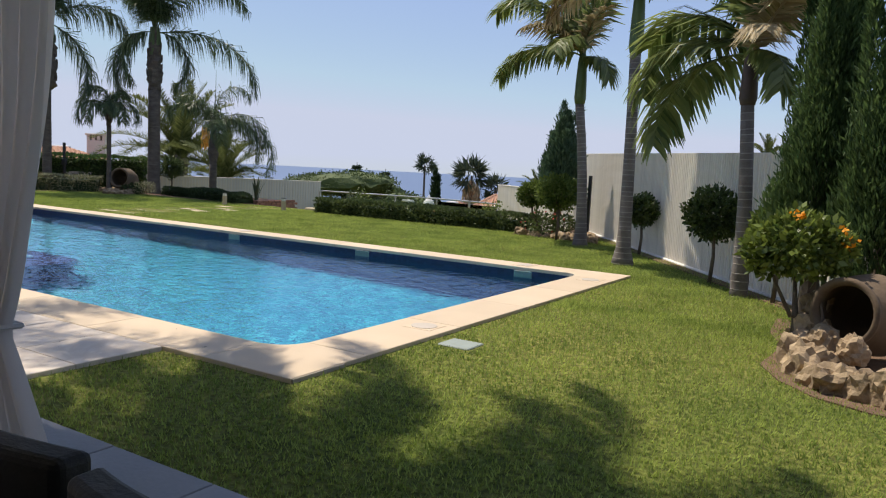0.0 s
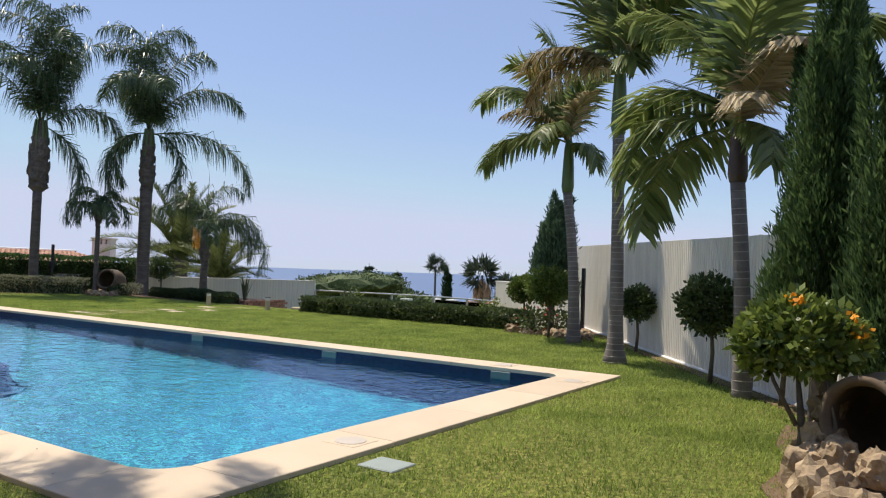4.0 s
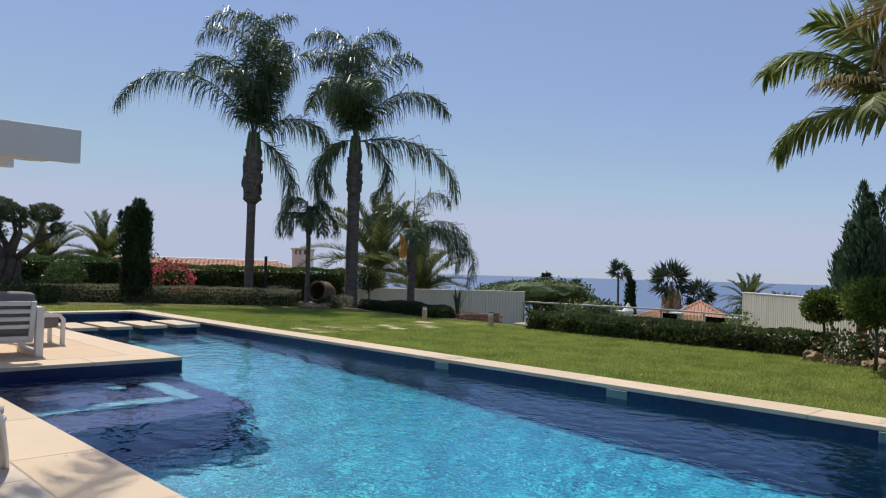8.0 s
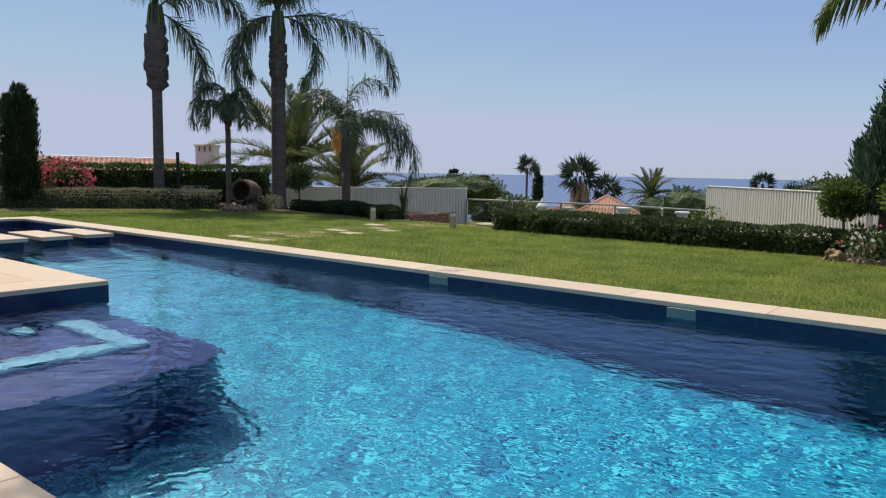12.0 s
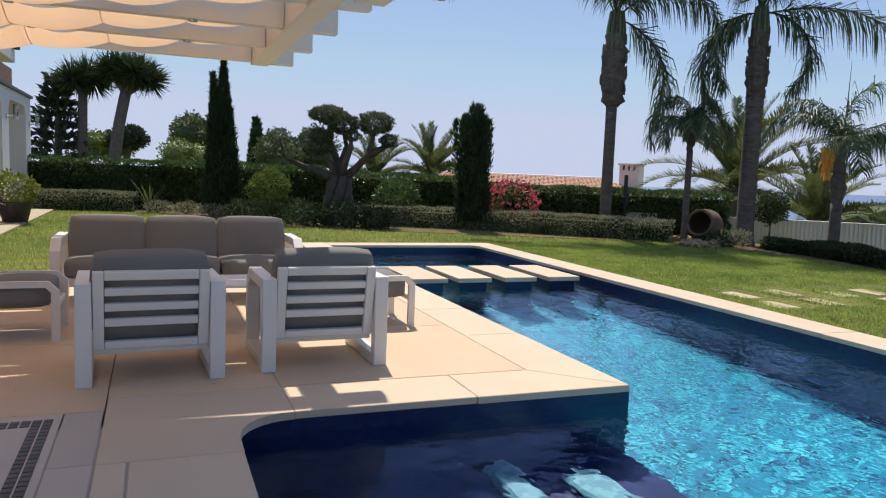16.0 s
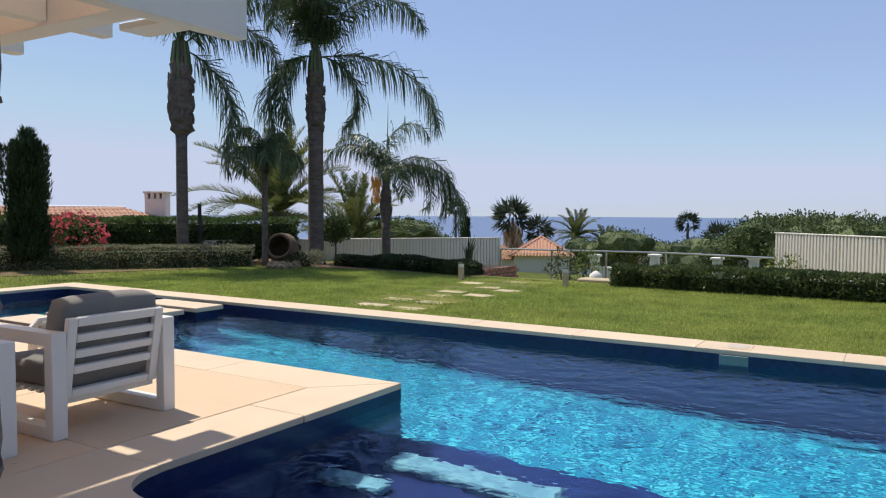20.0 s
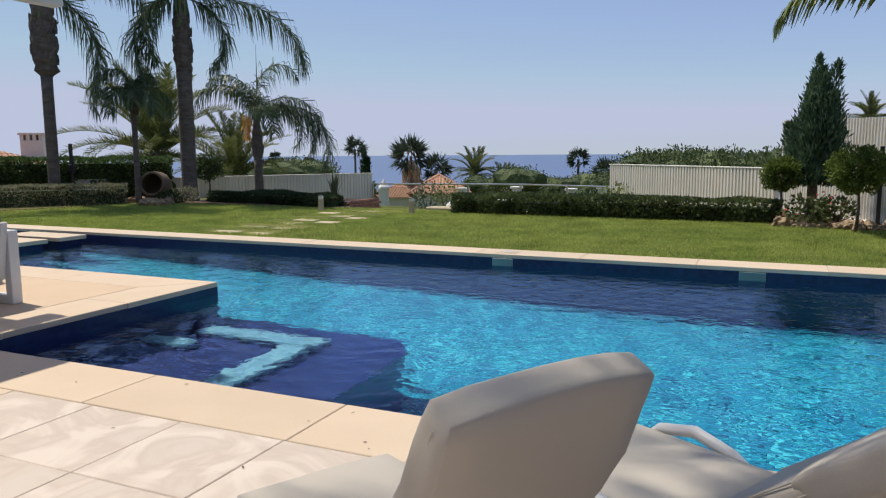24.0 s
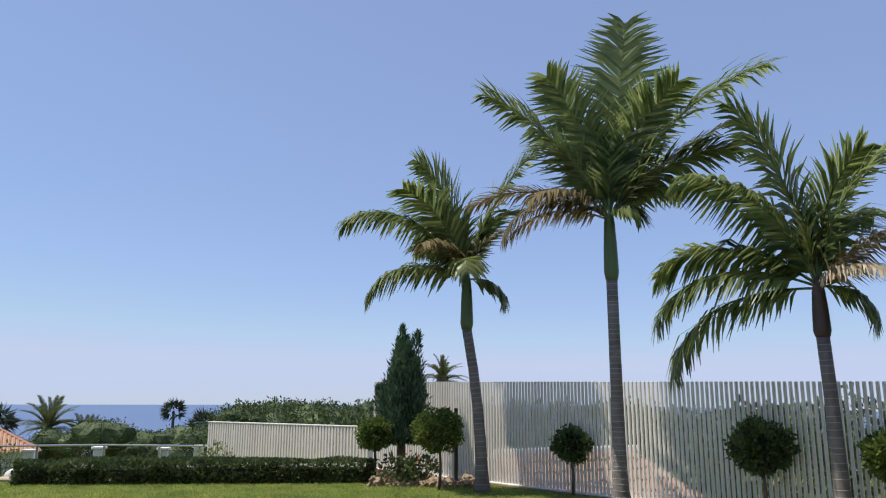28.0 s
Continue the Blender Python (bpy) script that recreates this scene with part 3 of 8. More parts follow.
# shallow spa shelf with two pale tiled bench strips and a short bubble streak
pts = [(PLAT_X, NEAR_Y1), (-9.93, NEAR_Y1)]
for k in range(9):
    a = k / 8 * math.pi / 2
    pts.append((-10.33 + 0.4 * math.cos(a), 6.0 + 0.4 * math.sin(a)))
pts += [(PLAT_X, 6.4)]
part("spa_shelf", prism_bm(pts, FLOOR_Z, -0.90), SPANAVY, pool, "dark blue mosaic spa shelf")
# the last, short block stands in for pale jet bubbles, drawn in tile
for q in ((-10.9, -10.62, 4.0, 5.80), (-11.85, -10.62, 5.805, 6.06), (-12.08, -11.58, 5.42, 5.60)):
    part("shelf_strip", box_bm(*q, -0.90, -0.78, 0.03), PALETILE, pool, "pale strip on the spa shelf")
# skimmer mouths
for x in (-10.27, -7.51, -4.82):
    part("skimmer", box_bm(x - 0.13, x + 0.13, FAR_Y0 - 0.012, FAR_Y0 + 0.02, -0.20, -0.05, 0.004), PALEGREEN, pool, "pale green skimmer mouth")
# water sheet
bm = bmesh.new()
xs = [BACK_X0, PLAT_X, RIGHT_X0]
ys = [NEAR_Y1, PLAT_Y, FAR_Y0]
g = {(i, j): bm.verts.new((xs[i], ys[j], WATER_Z)) for i in range(3) for j in range(3) if not (i == 0 and j == 0)}
bm.faces.new((g[0, 1], g[1, 1], g[1, 2], g[0, 2]))
bm.faces.new((g[1, 0], g[2, 0], g[2, 1], g[1, 1]))
bm.faces.new((g[1, 1], g[2, 1], g[2, 2], g[1, 2]))
water = part("water", bm, WATER, None)
water.visible_shadow = False
tagged(water, "clear rippling blue pool water", "water", kind="structure")

# ---- paving: bed under the joints, then slab by slab ----
pav = thing("pavement", "beige limestone pool surround of large slabs", "pavement", kind="structure")
for q in ((-12.62, RIGHT_X1 + 0.01, NEAR_Y0 + 0.01, NEAR_Y1 - 0.02), (RIGHT_X0 + 0.02, RIGHT_X1 - 0.01, NEAR_Y1 - 0.02, FAR_Y1 - 0.01), (BACK_X1 + 0.01, RIGHT_X0 + 0.02, FAR_Y0 + 0.02, FAR_Y1 - 0.01),
          (BACK_X1 + 0.01, BACK_X0 - 0.02, 6.01, FAR_Y0 + 0.02), (BACK_X0 - 0.02, DECK_X, 6.01, PLAT_Y - 0.02), (DECK_X + 0.01, PLAT_X - 0.02, 1.8, PLAT_Y - 0.02), (DECK_X + 0.01, -4.64, -2.2, NEAR_Y0 + 0.01)):
    bm = bmesh.new()
    bm_box(bm, *q, -0.4, -0.006)
    part("slab_bed", bm, GROUT, pav, "dark joint mortar")


def slabs(x0, x1, y0, y1, nx, ny, mat, name="slab", gap=0.005, t=0.045, z=0.0, brk=0.0, jitter=0.0008, parent=None):
    """A field of slabs of one size, with open joints; brk shifts every second row by that share."""
    dx, dy = (x1 - x0) / nx, (y1 - y0) / ny
    me = box_mesh(dx - gap, dy - gap, t, 0.004, mat)
    for j in range(ny):
        for i in range(nx):
            o = mesh_obj(name, me, mat, parent or pav)
            o.location = (x0 + (i + 0.5) * dx, y0 + (j + 0.5) * dy, z + rng.normal() * jitter)
            if brk and j % 2 and i < nx - 1:
                o.location.x += dx * brk


def corner_slab(cx, cy, sx, sy, r, w, mat=COPING):
    """An L-shaped corner of the coping, its inner corner rounded; (cx, cy) the inner corner, sx, sy the ways into the pool."""
    pts = [(cx - sx * w[0], cy - sy * w[1]), (cx + sx * r, cy - sy * w[1]), (cx + sx * r, cy)]
    for k in range(1, 8):
        a = k / 8 * math.pi / 2
        pts.append((cx + sx * (r - r * math.sin(a)), cy + sy * (r - r * math.cos(a))))
    pts += [(cx, cy + sy * r), (cx - sx * w[0], cy + sy * r)]
    if sx * sy < 0:
        pts = pts[::-1]
    part("corner_slab", prism_bm(pts, -0.045, 0.0, 0.004), mat, pav)


R = 0.22
corner_slab(RIGHT_X0, NEAR_Y1, -1, 1, R, (0.52, 0.5))
corner_slab(RIGHT_X0, FAR_Y0, -1, -1, R, (0.52, 0.45))
corner_slab(BACK_X0, FAR_Y0, 1, -1, R, (0.47, 0.45))
slabs(-11.65, RIGHT_X0 - R, NEAR_Y0, NEAR_Y1, 6, 1, COPING)
slabs(RIGHT_X0, RIGHT_X1, NEAR_Y1 + R, FAR_Y0 - R, 1, 4, COPING)
slabs(BACK_X0 + R, RIGHT_X0 - R, FAR_Y0, FAR_Y1, 13, 1, COPING)
slabs(BACK_X1, BACK_X0, PLAT_Y, FAR_Y0 - R, 1, 2, COPING)
slabs(BACK_X1, DECK_X, 6.0, PLAT_Y, 4, 1, COPING)
# inner corner of platform and near edge, rounded outwards
pts = [(-12.65, 3.367), (-11.65, 3.367), (-11.65, NEAR_Y1)]
for k in range(9):
    a = k / 8 * math.pi / 2
    pts.append((PLAT_X + 0.32 - 0.32 * math.sin(a), NEAR_Y1 + 0.32 - 0.32 * math.cos(a)))
pts += [(-12.65, NEAR_Y1 + 0.32)]
part("corner_slab", prism_bm(pts, -0.045, 0.0, 0.004), COPING, pav)
slabs(-12.65, PLAT_X, NEAR_Y1 + 0.32, 5.41, 1, 1, COPING)
part("corner_slab", prism_bm([(-12.65, 5.417), (PLAT_X, 5.417), (PLAT_X, PLAT_Y), (-12.65, 5.99)], -0.045, 0.0, 0.004), COPING, pav)
part("corner_slab", prism_bm([(-12.657, 5.995), (PLAT_X - 0.006, PLAT_Y), (-13.75, PLAT_Y), (-13.75, 5.995)], -0.045, 0.0, 0.004), COPING, pav)
slabs(DECK_X, -13.757, 6.0, PLAT_Y, 3, 1, COPING)
slabs(DECK_X, -12.42, 1.80, 3.362, 3, 1, DECK)
slabs(DECK_X, -12.657, 3.362, 4.32, 3, 1, DECK)
slabs(DECK_X, -12.657, 4.32, 5.99, 3, 1, DECK)
# grey slabs and mosaic panel, marble terrace, slate
slabs(-12.42, -10.9, 3.17, 3.36, 2, 1, GREYSLAB)
slabs(-11.65, -10.9, 3.365, 3.494, 1, 1, COPING)
slabs(-11.05, -10.9, 1.0, 3.17, 1, 2, GREYSLAB)
slabs(-10.9, -4.63, 2.90, 3.494, 11, 1, MARBLE, gap=0.003)
slabs(-10.9, -4.63, -2.2, 2.9, 11, 13, MARBLE, brk=0.5, name="marble_tile", gap=0.003)
slabs(DECK_X, -12.65, -2.2, 1.795, 11, 9, SLATE, name="slate_tile", t=0.03)
slabs(-12.65, -10.9, -2.2, 0.995, 4, 7, SLATE, name="slate_tile", t=0.03)
panel = thing("mosaic_panel", "grey marble floor panel with dark mosaic border and leaf motif", "floor panel", kind="structure")
part("field", box_bm(-12.415, -11.055, 1.0, 3.166, -0.045, 0.0, 0.003), GREYSLAB, panel)
DARKTILE = rough_mat("dark_mosaic_chip", (0.10, 0.095, 0.095), (0.05, 0.048, 0.05), 0.5, 8, 60, 0.2, rnd=0.3)
chip = box_mesh(0.042, 0.042, 0.012, 0.002, DARKTILE)
for k in range(22):
    for row in (0, 1):
        o = mesh_obj("chip", chip, DARKTILE, panel)
        o.location = (-12.31 + row * 0.05, 3.06 - 0.05 * k - 0.05, 0.004)
        o = mesh_obj("chip", chip, DARKTILE, panel)
        o.location = (-12.31 + 0.05 * k, 3.11 - row * 0.05, 0.004)
for k in range(5):
    a = 0.5 + k * 0.42
    c = Vector((-11.9 + 0.12 * k, 2.6 - 0.16 * (k % 2), 0.003))
    d = Vector((math.cos(a), -math.sin(a), 0))
    s = Vector((-d.y, d.x, 0))
    bm = bmesh.new()
    lo = [bm.verts.new(c + d * u + s * w) for u, w in ((-0.17, 0), (-0.03, 0.05), (0.17, 0), (-0.03, -0.05))]
    hi = [bm.verts.new(v.co + Vector((0, 0, 0.004))) for v in lo]
    bm.faces.new(hi)
    for i in range(4):
        bm.faces.new((lo[i], lo[(i + 1) % 4], hi[(i + 1) % 4], hi[i]))
    part("leaf_motif", bm, DARKTILE, panel)

# covered terrace near the house: slate floor with pale edge
terr = thing("terrace_floor", "grey slate terrace floor along the lawn", "floor", kind="structure")
bm = bmesh.new()
bm_box(bm, -4.62, 4.0, -4.0, 2.27, -0.4, -0.012)
part("floor_bed", bm, GROUT, terr)
slabs(-4.6, 4.0, 1.72, 2.29, 14, 1, GREYSLATE, name="slate_tile", parent=terr)
slabs(-4.6, 4.0, -4.0, 1.72, 14, 10, SLATE, name="slate_tile", parent=terr)


def box_thing(name, label, cat, mat, *q, bevel=0.01, kind="structure", parent=None):
    ob = part(name, box_bm(*q, bevel), mat, parent)
    return tagged(ob, label, cat, kind=kind) if parent is None else ob


# house walls that close the place behind the camera
box_thing("wall_south", "white stucco house wall", "wall", STUCCO, -17.4, 4.2, -4.3, -4.0, -0.4, 3.6)
box_thing("wall_west", "white stucco end wall of the terrace", "wall", STUCCO, 4.0, 4.3, -4.0, 2.0, -0.4, 3.6)
porch = thing("porch_roof", "white plastered terrace ceiling with a deep edge beam", "roof", kind="structure")
part("ceiling", box_bm(-4.9, 4.3, -4.0, 1.95, 2.315, 2.6), STUCCO, porch)
part("edge_beam", box_bm(-4.9, 4.3, 1.953, 2.30, 2.335, 2.75, 0.01), STUCCO, porch)
for x in (-4.75, 3.6):
    box_thing("porch_column", "square white stucco terrace column", "column", STUCCO, x - 0.17, x + 0.17, 1.6, 1.94, -0.012, 2.313)

# ---- plants ----
def frond_mesh(name, mat, length, a0, bend, leaf, count, width, mode, seed, twist=0.0, stem=0.022, curl=1.5, start=0.1):
    """A feather leaf in the x-z plane, growing from the origin. a0: rise in degrees at the base, bend: degrees by which it curves down to the tip.
    mode 'plume': leaflets at all angles that hang; 'flat': leaflets in one plane; 'stiff': leaflets in a V, straight."""
    r = np.random.default_rng(seed)
    N = 26
    s = np.linspace(0, 1, N)
    ang = np.radians(a0 - bend * s ** curl)
    dx, dz = np.cos(ang), np.sin(ang)
    px = np.concatenate([[0], np.cumsum((dx[:-1] + dx[1:]) / 2)]) * length / (N - 1)
    pz = np.concatenate([[0], np.cumsum((dz[:-1] + dz[1:]) / 2)]) * length / (N - 1)
    py = twist * length * 0.25 * s ** 2
    V, F = [], []
    # midrib, a flat tapered strip with three sides
    for i in range(N):
        w = stem * (1 - 0.85 * s[i])
        nx, nz = -dz[i], dx[i]
        V += [(px[i], py[i] - w, pz[i]), (px[i], py[i] + w, pz[i]), (px[i] - nx * w * 1.3, py[i], pz[i] - nz * w * 1.3)]
    for i in range(N - 1):
        a, b = 3 * i, 3 * i + 3
        for u, v in ((0, 1), (1, 2), (2, 0)):
            F.append((a + u, a + v, b + v, b + u))
    for side in (-1, 1):
        for k in range(count):
            t = start + (0.995 - start) * (k + r.random() * 0.6) / count
            i = min(int(t * (N - 1)), N - 2)
            u = t * (N - 1) - i
            p = np.array([px[i] + (px[i + 1] - px[i]) * u, py[i] + (py[i + 1] - py[i]) * u, pz[i] + (pz[i + 1] - pz[i]) * u])
            tan = np.array([dx[i], 0, dz[i]])
            nrm = np.array([-dz[i], 0, dx[i]])
            ll = leaf * (0.30 + 0.70 * math.sin(math.pi * min(1, 0.12 + 0.86 * t)) ** 0.7) * (0.85 + 0.3 * r.random())
            if mode == "plume":
                el = r.normal() * 0.42 - 0.05
                sw = 0.35 + 0.35 * r.random()
                d = side * np.array([0, 1, 0]) * math.cos(el) + nrm * math.sin(el)
                d = d * math.cos(sw) + tan * math.sin(sw) + np.array([0, 0, -0.45])
                hang = 2.6
            elif mode == "flat":
                el = (-0.28 if bend > 70 else 0.02) + 0.14 * r.normal()
                sw = 0.42 + 0.40 * t + 0.06 * r.normal()
                d = side * np.array([0, 1, 0]) * math.cos(el) + nrm * math.sin(el)
                d = d * math.cos(sw) + tan * math.sin(sw)
                hang = 0.95 if bend > 70 else 0.42
            else:
                el = 0.45 + 0.2 * r.normal()
                sw = 0.75 + 0.1 * r.normal()
                d = side * np.array([0, 1, 0]) * math.cos(el) + nrm * math.sin(el)
                d = d * math.cos(sw) + tan * math.sin(sw)
                hang = 0.06
            d /= np.linalg.norm(d)
            pts, q, dd = [p], p, d
            for j in range(2):
                q = q + dd * ll / 2
                pts.append(q)
                dd = dd + np.array([0, 0, -hang * (0.7 + 0.5 * r.random())])
                dd /= np.linalg.norm(dd)
            wv = np.cross(d, nrm + r.normal(size=3) * (0.6 if mode == "plume" else 0.15))
            wv /= np.linalg.norm(wv) + 1e-9
            w = width * (0.8 + 0.4 * r.random())
            b = len(V)
            V += [tuple(pts[0] - wv * w * 0.35), tuple(pts[0] + wv * w * 0.35), tuple(pts[1] + wv * w * 0.5), tuple(pts[1] - wv * w * 0.5), tuple(pts[2] + wv * w * 0.06), tuple(pts[2] - wv * w * 0.06)]
            F += [(b, b + 1, b + 2, b + 3), (b + 3, b + 2, b + 4, b + 5)]
    return fast_mesh(name, V, F, mat)


QUEEN = {k: [frond_mesh("queen_frond", QFROND, ln, a0, bd, 0.86, 230, 0.027, "plume", 10 * i + k, tw, 0.03, cu) for i, tw in enumerate((-0.25, 0.05, 0.3))]
         for k, (ln, a0, bd, cu) in enumerate(((5.0, 86, 150, 3.4), (4.7, 76, 150, 1.9), (4.6, 52, 132, 1.5), (3.4, 28, 122, 1.2)))}
DATE = {k: [frond_mesh("date_frond", DFROND, ln, a0, bd, 0.5, 110, 0.03, "stiff", 500 + 10 * i + k, tw, 0.03, cu) for i, tw in enumerate((-0.15, 0.2))]
        for k, (ln, a0, bd, cu) in enumerate(((3.4, 80, 30, 2.0), (3.6, 58, 55, 1.6), (3.6, 32, 60, 1.4), (3.4, 6, 50, 1.3)))}


@functools.lru_cache(maxsize=None)
def arch_shape(bend, curl):
    """Slope and length of the chord of an arch of unit length that starts level and bends down."""
    q = np.linspace(0, 1, 60)
    a = np.radians(-bend * q ** curl)
    x, z = np.mean(np.cos(a)), np.mean(np.sin(a))
    return math.atan2(z, x), math.hypot(x, z)


def arching(tree, top, fronds, style, seed, name="frond", label=""):
    """Fronds given one by one as (azimuth, reach, rise of the tip, bend in degrees, how late the bend comes)."""
    mat, leaf, count, width, mode, stem, arc = style
    r = random.Random(seed)
    for i, (az, reach, rise, bend, *late) in enumerate(fronds):
        curl = late[0] if late else arc
        slope, chord = arch_shape(bend, curl)
        d = math.hypot(reach, rise)
        a0 = math.degrees(math.atan2(rise, reach) - slope)
        me = frond_mesh(name, mat, d / chord, a0, bend, leaf * min(1.0, 0.45 + 0.22 * d), int(count * min(1.0, 0.4 + 0.25 * d)), width, mode, seed * 31 + i, r.uniform(-0.25, 0.25), stem, curl)
        o = mesh_obj(name, me, None, tree, label)
        o.matrix_basis = pose(top[0], top[1], top[2] - 0.02 * (i % 3), r.uniform(-16, 16), 0, az + r.uniform(-3, 3))


def crown(tree, kinds, plan, top, seed, scale=1.0, name="frond"):
    """Fronds round the top of a palm. plan: (kind, how many, first azimuth in degrees)."""
    r = random.Random(seed)
    for kind, n, first in plan:
        azimuths = n if isinstance(n, tuple) else [first + 360 * i / n for i in range(n)]
        for az in azimuths:
            me = r.choice(kinds[kind])
            o = mesh_obj(name, me, None, tree)
            s = scale * r.uniform(0.9, 1.08)
            o.matrix_basis = Matrix.Translation((top[0], top[1], top[2] - 0.03 * kind)) @ pose(0, 0, 0, r.uniform(-14, 14), r.uniform(-8, 8), az + r.uniform(-9, 9)) @ Matrix.Scale(s, 4)


def ring_trunk(tree, path, radii, bark, ring, step, ringw=0.009, lift=0.003, seg=14):
    part("trunk", tube_bm(path, radii, seg), bark, tree, smooth=True)
    if not ring:
        return
    P = [Vector(p) for p in path]
    for i in range(len(P) - 1):
        L = (P[i + 1] - P[i]).length
        k = max(1, int(L / step))
        for j in range(k):
            u = (j + rng.random() * 0.4) / k
            c = P[i].lerp(P[i + 1], u)
            d = (P[i + 1] - P[i]).normalized()
            r = radii[i] + (radii[i + 1] - radii[i]) * u
            part("leaf_scar", tube_bm([c - d * ringw / 2, c, c + d * ringw / 2], [r, r + lift, r], seg, cap=False), ring, tree)


KINGLEAF = (KFROND, 0.80, 78, 0.054, "flat", 0.024, 1.6)
KINGBROWN = (BROWNFROND, 0.66, 80, 0.032, "flat", 0.022, 1.4)
KINGDRY = (DRYFROND, 0.62, 60, 0.034, "flat", 0.022, 1.3)


def king_palm(x, y, shaft0, shaft1, top_xy, r0, fronds, brown, dry, seed, label, shaft=None, flare=1.6, step=0.08):
    t = thing("king_palm", label, "palm tree", pose(x, y, -0.03), group="king palms by the fence")
    tx, ty = top_xy[0] - x, top_xy[1] - y
    H = shaft0 + 0.03
    path = [(tx * u * u, ty * u * u, H * u) for u in (0, 0.03, 0.08, 0.16, 0.3, 0.5, 0.75, 1.0)]
    ring_trunk(t, path, [r0 * flare, r0 * flare * 0.88, r0 * 1.22, r0 * 1.08, r0, r0 * 0.93, r0 * 0.88, r0 * 0.86], BARKK, RINGK, step)
    c = Vector((tx, ty, H))
    g = shaft1 - shaft0
    part("crownshaft", tube_bm([c, c + Vector((0, 0, g * 0.12)), c + Vector((0, 0, g * 0.5)), c + Vector((0, 0, g * 0.85)), c + Vector((0, 0, g * 1.12))],
                               [r0 * 0.95, r0 * 1.16, r0 * 1.04, r0 * 0.85, r0 * 0.4], 14), shaft or SHAFT, t, "smooth crownshaft", smooth=True)
    top = (tx, ty, H + g)
    part("spear_leaf", tube_bm([(tx, ty, H + g), (tx + 0.02, ty, H + g + 0.6), (tx + 0.05, ty + 0.02, H + g + 1.25)], [0.03, 0.022, 0.004], 6), SHAFT, t, "unopened spear leaf")
    arching(t, top, fronds, KINGLEAF, seed)
    arching(t, (tx, ty, H + g - 0.04), brown, KINGBROWN, seed + 40, "frond", "browning frond")
    arching(t, (tx, ty, H + g - 0.06), dry, KINGDRY, seed + 80, "dry_frond", "brown dry frond")
    return t


king_palm(-5.58, 13.25, 2.53, 3.42, (-5.80, 13.32), 0.092,
          ((170, 2.15, 0.95, 95, 2.0), (183, 1.65, -0.4, 95), (190, 0.75, 2.25, 45), (215, 1.0, 1.5, 70), (350, 1.25, 2.3, 30), (340, 0.62, -0.45, 100), (262, 1.0, -0.1, 105), (20, 0.9, 1.2, 70), (95, 1.3, 1.3, 80), (135, 1.2, 0.6, 90)),
          ((235, 1.2, 0.4, 85),), ((330, 0.8, 0.75, 60),), 3, "slender king palm with green crownshaft on the lawn")
king_palm(-4.06, 11.06, 3.02, 3.96, (-4.08, 11.0), 0.09,
          ((70, 0.1, 2.95, 14), (345, 2.3, 2.1, 45), (165, 1.75, 1.95, 35), (215, 0.75, 2.05, 45), (335, 1.75, 0.85, 50), (300, 0.9, 1.9, 50), (10, 1.1, 0.35, 80), (320, 0.45, -0.1, 110), (100, 1.5, 1.6, 65)),
          ((160, 2.0, 0.3, 60), (178, 1.5, -0.35, 110), (200, 1.3, 0.1, 90)), ((350, 1.75, 1.3, 30), (170, 1.45, -0.3, 80)), 5, "tall king palm with pale ringed trunk and browning lower fronds", step=0.07, flare=1.85)
king_palm(-2.12, 9.30, 2.11, 2.73, (-2.20, 9.25), 0.084,
          ((150, 1.85, 0.25, 90), (146, 1.9, -0.4, 95), (140, 1.75, -1.0, 85), (165, 0.85, 2.25, 32), (172, 1.4, 1.45, 75), (300, 0.5, 1.7, 55), (330, 1.15, 1.6, 60), (320, 0.55, -0.5, 100), (75, 1.5, 0.9, 85), (20, 1.4, 1.0, 80)),
          (), ((300, 1.3, 0.5, 75), (285, 0.9, 0.1, 80), (318, 1.0, 0.6, 60)), 8, "short king palm with dark crownshaft beside the fence", SHAFTB, 1.3)


